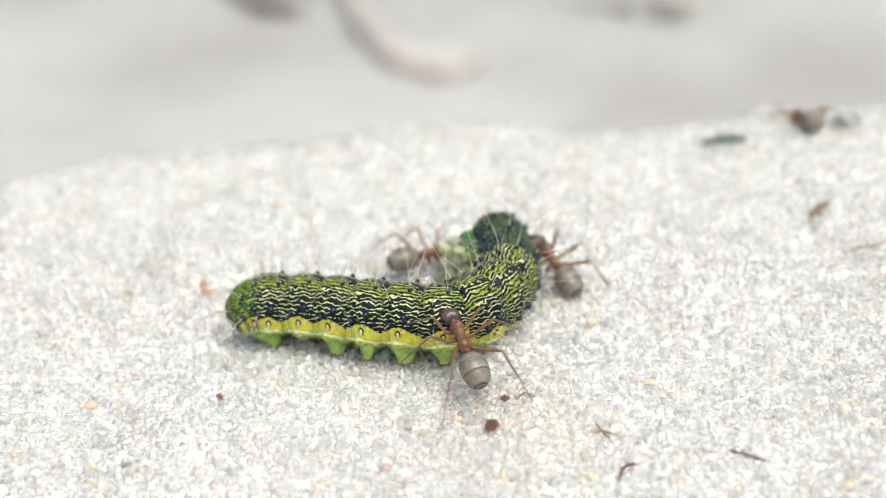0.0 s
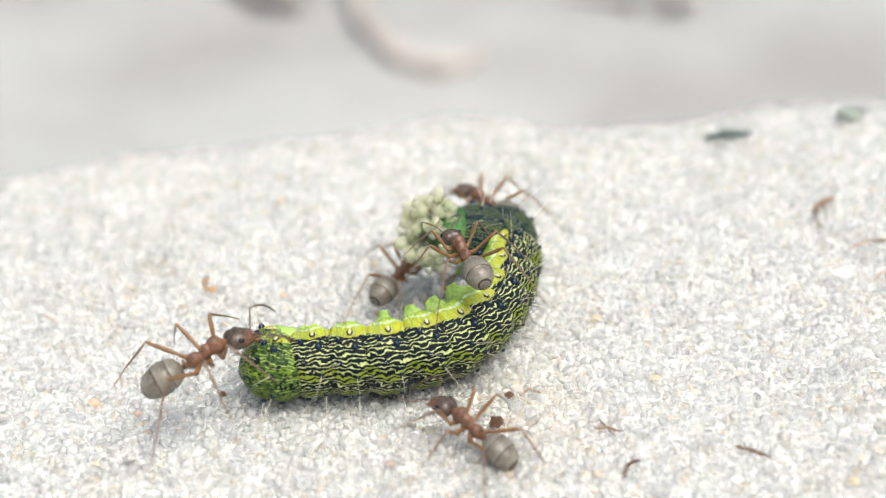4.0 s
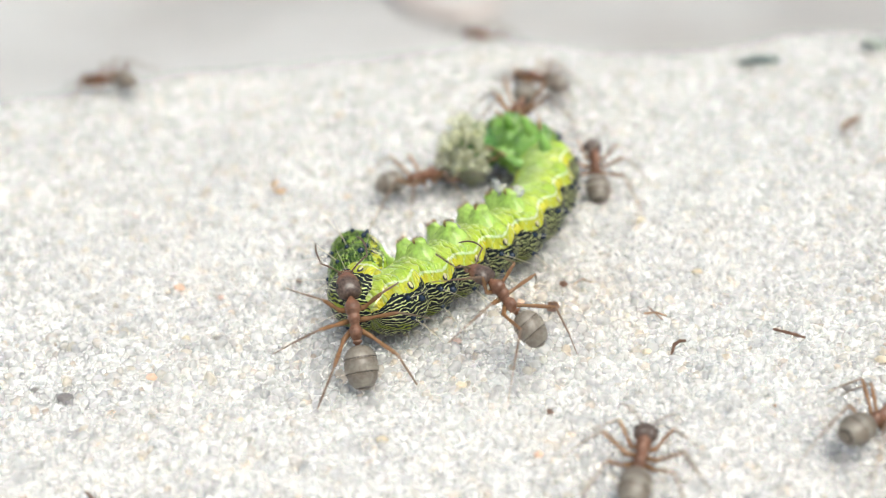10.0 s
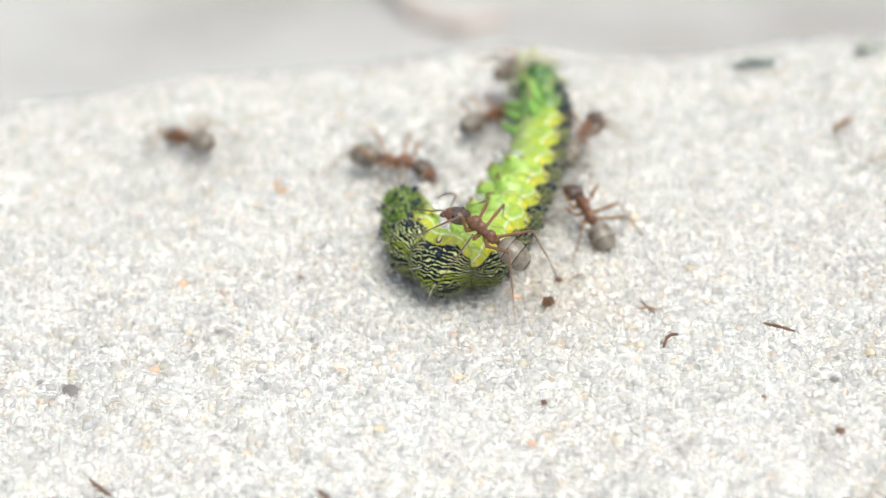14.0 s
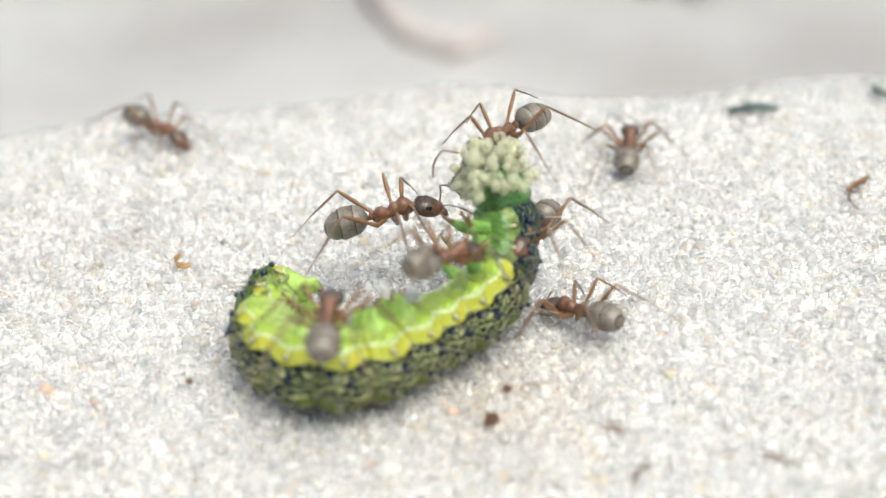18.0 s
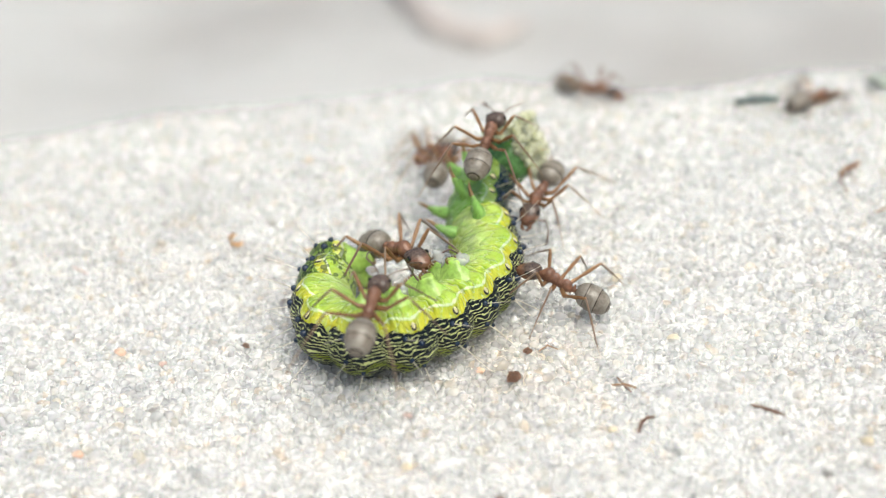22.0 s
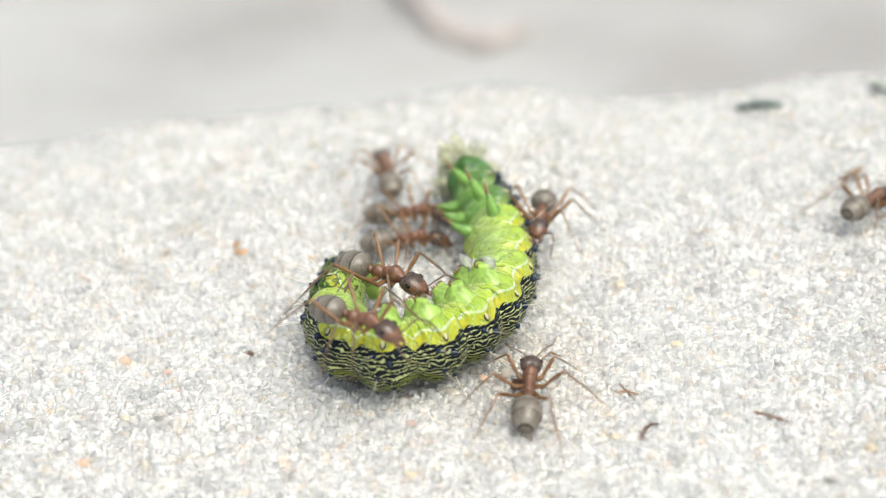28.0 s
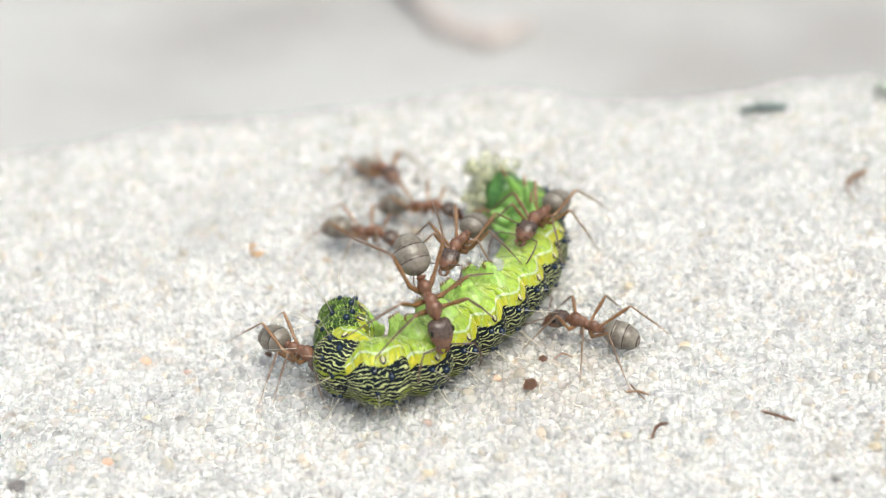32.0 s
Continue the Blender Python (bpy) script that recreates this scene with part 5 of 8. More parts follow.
    walk(CATERPILLAR[6], [(0, pose(0.00102, -0.00455, 0.00262, -12, -3, -13)), (1, pose(0.00134, -0.00451, 0.00260, -12, -3, -12)), (1.5, pose(0.00127, -0.00460, 0.00263, -12, -2, -12)), (2, pose(0.00356, -0.00593, 0.00270, 24, -2, 20)),
        (2.5, pose(0.00377, -0.00593, 0.00274, 24, -2, 19)), (4.5, pose(0.00361, -0.00784, 0.00270, 132, -2, 48)), (5, pose(0.00351, -0.00782, 0.00273, 137, -2, 53)), (5.5, pose(0.00357, -0.00752, 0.00273, 129, -1, 72)),
        (6, pose(0.00224, -0.00755, 0.00266, 139, -0, 86)), (6.5, pose(0.00327, -0.00934, 0.00272, 140, -1, 80)), (7, pose(0.00343, -0.00808, 0.00270, 140, -1, 81)), (7.5, pose(0.00332, -0.00972, 0.00271, 148, -1, 72)),
        (8, pose(0.00271, -0.00749, 0.00266, 145, -1, 47)), (8.5, pose(0.00246, -0.00760, 0.00266, 157, -2, 44)), (9, pose(0.00200, -0.00803, 0.00266, 157, -1, 43)), (9.5, pose(0.00196, -0.00789, 0.00264, 156, -2, 44)),
        (10, pose(0.00176, -0.00886, 0.00262, 157, -2, 43)), (10.5, pose(0.00205, -0.00832, 0.00264, 156, -2, 46)), (11, pose(0.00252, -0.00878, 0.00269, 156, -1, 49)), (11.5, pose(0.00223, -0.00904, 0.00264, 156, -2, 48)),
        (12, pose(0.00219, -0.00872, 0.00264, 156, -2, 53)), (12.5, pose(0.00186, -0.00834, 0.00264, 146, -1, 68)), (13, pose(0.00198, -0.00876, 0.00265, 146, -1, 68)), (13.5, pose(0.00411, -0.00380, 0.00276, 149, -0, 81)),
        (14, pose(0.00398, -0.00517, 0.00275, 147, -1, 73)), (14.5, pose(0.00269, -0.00746, 0.00267, 147, -1, 63)), (16.5, pose(0.00027, -0.00938, 0.00255, 147, -2, 40)), (17, pose(0.00096, -0.01007, 0.00261, 148, -2, 43)),
        (17.5, pose(0.00041, -0.00994, 0.00258, 147, -2, 39)), (18, pose(0.00022, -0.01054, 0.00256, 145, -2, 32)), (18.5, pose(0.00089, -0.00984, 0.00261, 145, -1, 34)), (19, pose(0.00172, -0.00863, 0.00264, 147, -2, 46)),
        (19.5, pose(0.00169, -0.00932, 0.00262, 147, -2, 44)), (20, pose(0.00170, -0.00899, 0.00261, 147, -1, 44)), (20.5, pose(0.00152, -0.00920, 0.00263, 147, -1, 43)), (21, pose(0.00118, -0.01038, 0.00263, 146, -1, 41)),
        (21.5, pose(0.00146, -0.00992, 0.00259, 147, -2, 41)), (22, pose(0.00148, -0.00996, 0.00263, 147, -2, 44)), (22.5, pose(0.00142, -0.01011, 0.00259, 147, -2, 43)), (23, pose(0.00153, -0.01017, 0.00263, 147, -1, 42)),
        (23.5, pose(0.00159, -0.01005, 0.00261, 147, -1, 42)), (24, pose(0.00157, -0.00997, 0.00261, 147, -1, 43)), (25.5, pose(0.00174, -0.01024, 0.00261, 147, -2, 42)), (27.5, pose(0.00316, -0.00943, 0.00270, 150, -1, 51)),
        (28, pose(0.00296, -0.00993, 0.00270, 149, -1, 48)), (28.5, pose(0.00301, -0.00970, 0.00271, 149, -2, 48)), (29, pose(0.00261, -0.00997, 0.00266, 149, -1, 48)), (29.5, pose(0.00288, -0.00878, 0.00266, 152, -2, 55)),
        (30, pose(0.00253, -0.00830, 0.00264, 150, -1, 51)), (30.5, pose(0.00228, -0.00830, 0.00263, 144, -2, 49)), (31, pose(0.00156, -0.00847, 0.00261, 144, -2, 49)), (31.5, pose(0.00186, -0.00832, 0.00262, 146, -2, 48)),
        (32, pose(0.00245, -0.00936, 0.00267, 157, -2, 50))])
    walk(CATERPILLAR[7], [(0, pose(0.00321, -0.00489, 0.00271, -10, -3, 2)), (1, pose(0.00356, -0.00476, 0.00270, -9, -3, 8)), (1.5, pose(0.00348, -0.00486, 0.00272, -9, -2, 7)), (2, pose(0.00539, -0.00503, 0.00278, 26, -2, 33)),
        (2.5, pose(0.00561, -0.00506, 0.00281, 26, -2, 32)), (4.5, pose(0.00497, -0.00602, 0.00279, 131, -2, 58)), (5, pose(0.00480, -0.00576, 0.00280, 134, -2, 62)), (5.5, pose(0.00411, -0.00517, 0.00275, 125, -0, 81)),
        (6, pose(0.00244, -0.00505, 0.00266, 136, 0, 85)), (6.5, pose(0.00363, -0.00708, 0.00274, 137, -0, 81)), (7, pose(0.00373, -0.00575, 0.00272, 136, -0, 85)), (7.5, pose(0.00386, -0.00731, 0.00274, 145, -0, 83)),
        (8, pose(0.00409, -0.00532, 0.00272, 143, -1, 64)), (8.5, pose(0.00402, -0.00538, 0.00272, 155, -1, 66)), (9, pose(0.00378, -0.00614, 0.00271, 155, -1, 54)), (9.5, pose(0.00382, -0.00599, 0.00272, 155, -2, 52)),
        (10, pose(0.00374, -0.00695, 0.00270, 156, -2, 51)), (10.5, pose(0.00405, -0.00627, 0.00274, 155, -2, 51)), (11, pose(0.00425, -0.00657, 0.00275, 155, -1, 59)), (11.5, pose(0.00400, -0.00686, 0.00272, 155, -1, 58)),
        (12, pose(0.00377, -0.00652, 0.00271, 155, -1, 58)), (12.5, pose(0.00276, -0.00587, 0.00267, 143, -1, 72)), (13, pose(0.00288, -0.00628, 0.00267, 143, -0, 72)), (13.5, pose(0.00459, -0.00078, 0.00277, 144, 0, 81)),
        (14, pose(0.00479, -0.00241, 0.00279, 144, -0, 74)), (14.5, pose(0.00378, -0.00501, 0.00271, 144, -1, 71)), (16.5, pose(0.00193, -0.00770, 0.00265, 146, -3, 49)), (17, pose(0.00254, -0.00831, 0.00267, 148, -2, 53)),
        (17.5, pose(0.00195, -0.00841, 0.00265, 146, -2, 48)), (18, pose(0.00178, -0.00923, 0.00261, 145, -1, 44)), (18.5, pose(0.00255, -0.00850, 0.00264, 144, -2, 42)), (19, pose(0.00323, -0.00683, 0.00272, 147, -2, 55)),
        (19.5, pose(0.00323, -0.00756, 0.00269, 147, -2, 54)), (20, pose(0.00327, -0.00724, 0.00267, 146, -2, 53)), (20.5, pose(0.00308, -0.00751, 0.00268, 147, -1, 53)), (21, pose(0.00279, -0.00869, 0.00266, 147, -1, 52)),
        (21.5, pose(0.00312, -0.00816, 0.00268, 147, -2, 53)), (22, pose(0.00305, -0.00818, 0.00270, 147, -2, 54)), (22.5, pose(0.00300, -0.00833, 0.00266, 147, -2, 55)), (23, pose(0.00312, -0.00840, 0.00269, 148, -2, 56)),
        (23.5, pose(0.00317, -0.00828, 0.00267, 148, -2, 57)), (24, pose(0.00314, -0.00820, 0.00267, 148, -2, 57)), (25.5, pose(0.00331, -0.00842, 0.00270, 149, -2, 59)), (27.5, pose(0.00454, -0.00713, 0.00275, 152, -1, 67)),
        (28, pose(0.00443, -0.00776, 0.00275, 151, -1, 64)), (28.5, pose(0.00445, -0.00751, 0.00277, 152, -0, 66)), (29, pose(0.00404, -0.00795, 0.00273, 150, -2, 62)), (29.5, pose(0.00417, -0.00665, 0.00274, 150, -2, 62)),
        (30, pose(0.00390, -0.00647, 0.00271, 148, -2, 56)), (30.5, pose(0.00363, -0.00601, 0.00270, 145, -1, 67)), (31, pose(0.00291, -0.00633, 0.00266, 143, -1, 64)), (31.5, pose(0.00340, -0.00608, 0.00269, 144, -1, 59)),
        (32, pose(0.00389, -0.00747, 0.00273, 156, -1, 57))])
    walk(CATERPILLAR[8], [(0, pose(0.00523, -0.00409, 0.00280, 8, -2, 39)), (1, pose(0.00555, -0.00377, 0.00278, 9, -1, 41)), (1.5, pose(0.00547, -0.00391, 0.00280, 9, -1, 41)), (2, pose(0.00693, -0.00371, 0.00286, 32, -2, 53)),
        (2.5, pose(0.00712, -0.00373, 0.00287, 31, -2, 56)), (4.5, pose(0.00605, -0.00401, 0.00292, 121, -5, 67)), (5, pose(0.00580, -0.00356, 0.00290, 123, -4, 71)), (5.5, pose(0.00436, -0.00277, 0.00275, 118, -0, 87)),
        (6, pose(0.00263, -0.00255, 0.00267, 133, -0, 86)), (6.5, pose(0.00397, -0.00481, 0.00274, 135, 0, 82)), (7, pose(0.00389, -0.00341, 0.00272, 132, 0, 87)), (7.5, pose(0.00404, -0.00484, 0.00274, 139, 0, 89)),
        (8, pose(0.00501, -0.00291, 0.00276, 139, -1, 75)), (8.5, pose(0.00490, -0.00279, 0.00277, 151, -1, 77)), (9, pose(0.00509, -0.00391, 0.00276, 153, -1, 63)), (9.5, pose(0.00521, -0.00372, 0.00279, 153, -1, 63)),
        (10, pose(0.00517, -0.00460, 0.00276, 152, -1, 65)), (10.5, pose(0.00551, -0.00382, 0.00279, 152, -1, 65)), (11, pose(0.00544, -0.00404, 0.00278, 152, -0, 69)), (11.5, pose(0.00520, -0.00432, 0.00277, 151, -1, 70)),
        (12, pose(0.00499, -0.00412, 0.00277, 152, -1, 69)), (12.5, pose(0.00356, -0.00336, 0.00270, 141, -1, 72)), (13, pose(0.00368, -0.00377, 0.00270, 141, -1, 73)), (13.5, pose(0.00501, 0.00226, 0.00276, 139, -0, 83)),
        (14, pose(0.00555, 0.00037, 0.00280, 140, -0, 76)), (14.5, pose(0.00450, -0.00242, 0.00273, 140, -0, 78)), (16.5, pose(0.00338, -0.00585, 0.00275, 144, -4, 62)), (17, pose(0.00378, -0.00628, 0.00275, 145, -2, 65)),
        (17.5, pose(0.00336, -0.00675, 0.00274, 143, -2, 50)), (18, pose(0.00325, -0.00782, 0.00271, 142, -4, 41)), (18.5, pose(0.00413, -0.00708, 0.00279, 142, -5, 42)), (19, pose(0.00439, -0.00479, 0.00280, 145, -4, 67)),
        (19.5, pose(0.00447, -0.00558, 0.00277, 144, -2, 64)), (20, pose(0.00455, -0.00528, 0.00276, 145, -3, 65)), (20.5, pose(0.00425, -0.00552, 0.00275, 145, -2, 67)), (21, pose(0.00401, -0.00671, 0.00273, 145, -2, 65)),
        (21.5, pose(0.00430, -0.00604, 0.00277, 146, -2, 69)), (22, pose(0.00419, -0.00609, 0.00277, 146, -2, 70)), (22.5, pose(0.00409, -0.00623, 0.00274, 146, -2, 70)), (23, pose(0.00414, -0.00625, 0.00276, 147, -2, 72)),
        (23.5, pose(0.00414, -0.00611, 0.00274, 148, -2, 74)), (24, pose(0.00410, -0.00604, 0.00274, 148, -2, 75)), (25.5, pose(0.00415, -0.00617, 0.00276, 149, -2, 78)), (27.5, pose(0.00521, -0.00454, 0.00278, 152, -1, 85)),
        (28, pose(0.00522, -0.00526, 0.00278, 151, -1, 81)), (28.5, pose(0.00517, -0.00498, 0.00276, 152, -0, 85)), (29, pose(0.00497, -0.00566, 0.00281, 148, -4, 77)), (29.5, pose(0.00511, -0.00435, 0.00286, 148, -6, 77)),
        (30, pose(0.00508, -0.00452, 0.00280, 145, -2, 62)), (30.5, pose(0.00438, -0.00345, 0.00275, 132, -1, 83)), (31, pose(0.00390, -0.00398, 0.00270, 128, -1, 72)), (31.5, pose(0.00467, -0.00368, 0.00272, 140, -1, 67)),
        (32, pose(0.00510, -0.00542, 0.00277, 155, -1, 61))])
    walk(CATERPILLAR[9], [(0, pose(0.00668, -0.00242, 0.00286, 26, -2, 59)), (1, pose(0.00700, -0.00206, 0.00283, 26, -2, 59)), (1.5, pose(0.00691, -0.00221, 0.00286, 27, -2, 60)), (2, pose(0.00780, -0.00188, 0.00294, 39, -2, 74)),
        (2.5, pose(0.00791, -0.00187, 0.00295, 38, -2, 75)), (4.5, pose(0.00671, -0.00186, 0.00321, 110, -9, 79)), (5, pose(0.00627, -0.00121, 0.00318, 111, -8, 87)), (5.5, pose(0.00440, -0.00036, 0.00275, 111, -0, 92)),
        (6, pose(0.00274, -0.00005, 0.00269, 131, -1, 88)), (6.5, pose(0.00425, -0.00254, 0.00273, 132, -0, 84)), (7, pose(0.00396, -0.00106, 0.00270, 130, 0, 89)), (7.5, pose(0.00400, -0.00237, 0.00273, 132, 0, 93)),
        (8, pose(0.00531, -0.00035, 0.00280, 132, -1, 93)), (8.5, pose(0.00523, -0.00008, 0.00281, 146, -1, 91)), (9, pose(0.00607, -0.00151, 0.00280, 148, -1, 75)), (9.5, pose(0.00625, -0.00127, 0.00283, 148, -1, 72)),
        (10, pose(0.00620, -0.00205, 0.00279, 148, -1, 73)), (10.5, pose(0.00653, -0.00116, 0.00281, 147, -0, 75)), (11, pose(0.00629, -0.00137, 0.00280, 147, -0, 77)), (11.5, pose(0.00598, -0.00161, 0.00280, 147, -0, 79)),
        (12, pose(0.00575, -0.00152, 0.00278, 147, -0, 78)), (12.5, pose(0.00434, -0.00084, 0.00273, 136, -1, 76)), (13, pose(0.00443, -0.00124, 0.00274, 136, -1, 76)), (13.5, pose(0.00533, 0.00531, 0.00279, 135, -1, 85)),
        (14, pose(0.00620, 0.00317, 0.00283, 136, -1, 78)), (14.5, pose(0.00498, 0.00022, 0.00274, 135, -1, 81)), (16.5, pose(0.00377, -0.00358, 0.00304, 145, -9, 98)), (17, pose(0.00439, -0.00401, 0.00292, 143, -7, 90)),
        (17.5, pose(0.00467, -0.00502, 0.00285, 140, -5, 59)), (18, pose(0.00483, -0.00654, 0.00287, 140, -8, 41)), (18.5, pose(0.00560, -0.00557, 0.00307, 138, -14, 54)), (19, pose(0.00501, -0.00255, 0.00308, 140, -10, 83)),
        (19.5, pose(0.00513, -0.00335, 0.00297, 142, -8, 89)), (20, pose(0.00495, -0.00301, 0.00301, 145, -8, 97)), (20.5, pose(0.00484, -0.00330, 0.00288, 142, -7, 84)), (21, pose(0.00473, -0.00451, 0.00286, 141, -6, 81)),
        (21.5, pose(0.00484, -0.00369, 0.00296, 143, -7, 88)), (22, pose(0.00465, -0.00378, 0.00295, 143, -8, 90)), (22.5, pose(0.00457, -0.00391, 0.00292, 143, -7, 87)), (23, pose(0.00458, -0.00391, 0.00290, 143, -7, 88)),
        (23.5, pose(0.00451, -0.00376, 0.00288, 143, -7, 89)), (24, pose(0.00440, -0.00370, 0.00291, 144, -7, 92)), (25.5, pose(0.00435, -0.00378, 0.00292, 145, -7, 93)), (27.5, pose(0.00521, -0.00186, 0.00284, 147, -1, 94)),
        (28, pose(0.00533, -0.00263, 0.00283, 146, -1, 93)), (28.5, pose(0.00507, -0.00235, 0.00279, 149, -1, 99)), (29, pose(0.00501, -0.00322, 0.00310, 148, -9, 102)), (29.5, pose(0.00530, -0.00190, 0.00320, 144, -10, 93)),
        (30, pose(0.00583, -0.00238, 0.00298, 141, -8, 82)), (30.5, pose(0.00428, -0.00080, 0.00279, 117, -1, 101)), (31, pose(0.00427, -0.00149, 0.00274, 115, -1, 95)), (31.5, pose(0.00542, -0.00107, 0.00277, 133, -1, 84)),
        (32, pose(0.00616, -0.00328, 0.00280, 151, -1, 68))])
    walk(CATERPILLAR[10], [(0, pose(0.00747, -0.00036, 0.00292, 38, -2, 80)), (1, pose(0.00774, 0.00004, 0.00291, 38, -2, 81)), (1.5, pose(0.00762, -0.00010, 0.00292, 38, -2, 82)), (2, pose(0.00820, 0.00012, 0.00301, 46, -2, 84)),
        (2.5, pose(0.00826, 0.00013, 0.00304, 46, -2, 86)), (4.5, pose(0.00699, 0.00036, 0.00360, 97, -12, 88)), (5, pose(0.00621, 0.00118, 0.00356, 98, -11, 96)), (5.5, pose(0.00422, 0.00204, 0.00278, 104, -1, 97)),
        (6, pose(0.00279, 0.00246, 0.00275, 129, -2, 90)), (6.5, pose(0.00445, -0.00026, 0.00275, 130, -1, 86)), (7, pose(0.00394, 0.00129, 0.00271, 128, -1, 91)), (7.5, pose(0.00373, 0.00009, 0.00274, 125, -1, 100)),
        (8, pose(0.00493, 0.00220, 0.00283, 125, -1, 103)), (8.5, pose(0.00490, 0.00264, 0.00285, 141, -1, 102)), (9, pose(0.00632, 0.00106, 0.00284, 141, -1, 96)), (9.5, pose(0.00665, 0.00134, 0.00288, 141, -1, 94)),
        (10, pose(0.00658, 0.00066, 0.00284, 141, -1, 96)), (10.5, pose(0.00682, 0.00167, 0.00285, 140, -1, 97)), (11, pose(0.00651, 0.00141, 0.00283, 140, -1, 98)), (11.5, pose(0.00617, 0.00118, 0.00283, 140, -1, 97)),
        (12, pose(0.00608, 0.00116, 0.00280, 141, -1, 92)), (12.5, pose(0.00474, 0.00176, 0.00276, 128, -1, 89)), (13, pose(0.00484, 0.00136, 0.00279, 128, -1, 88)), (13.5, pose(0.00556, 0.00837, 0.00291, 129, -2, 88)),
        (14, pose(0.00676, 0.00599, 0.00292, 131, -2, 80)), (14.5, pose(0.00529, 0.00289, 0.00280, 130, -2, 85)), (16.5, pose(0.00320, -0.00132, 0.00342, 137, -10, 108)), (17, pose(0.00383, -0.00175, 0.00329, 140, -10, 112)),
        (17.5, pose(0.00537, -0.00302, 0.00321, 133, -13, 87)), (18, pose(0.00613, -0.00508, 0.00338, 134, -23, 60)), (18.5, pose(0.00643, -0.00378, 0.00384, 129, -26, 74)), (19, pose(0.00503, -0.00024, 0.00355, 133, -13, 91)),
        (19.5, pose(0.00476, -0.00108, 0.00331, 137, -9, 105)), (20, pose(0.00440, -0.00075, 0.00334, 138, -9, 106)), (20.5, pose(0.00474, -0.00102, 0.00322, 136, -9, 99)), (21, pose(0.00470, -0.00221, 0.00319, 137, -9, 100)),
        (21.5, pose(0.00454, -0.00131, 0.00331, 137, -9, 103)), (22, pose(0.00432, -0.00145, 0.00330, 137, -10, 102)), (22.5, pose(0.00434, -0.00158, 0.00328, 137, -10, 101)), (23, pose(0.00434, -0.00157, 0.00324, 137, -10, 102)),
        (23.5, pose(0.00421, -0.00143, 0.00323, 138, -10, 103)), (24, pose(0.00400, -0.00139, 0.00326, 138, -10, 105)), (25.5, pose(0.00392, -0.00145, 0.00328, 138, -10, 105)), (27.5, pose(0.00490, 0.00081, 0.00290, 139, -1, 99)),
        (28, pose(0.00507, -0.00001, 0.00288, 139, -1, 98)), (28.5, pose(0.00453, 0.00023, 0.00285, 141, -1, 104)), (29, pose(0.00423, -0.00090, 0.00350, 139, -11, 110)), (29.5, pose(0.00507, 0.00054, 0.00366, 135, -12, 95)),
        (30, pose(0.00582, -0.00013, 0.00336, 135, -11, 96)), (30.5, pose(0.00355, 0.00177, 0.00281, 101, -0, 111)), (31, pose(0.00339, 0.00088, 0.00279, 103, -1, 122)), (31.5, pose(0.00524, 0.00164, 0.00283, 126, -1, 100)),
        (32, pose(0.00678, -0.00098, 0.00286, 145, -2, 83))])
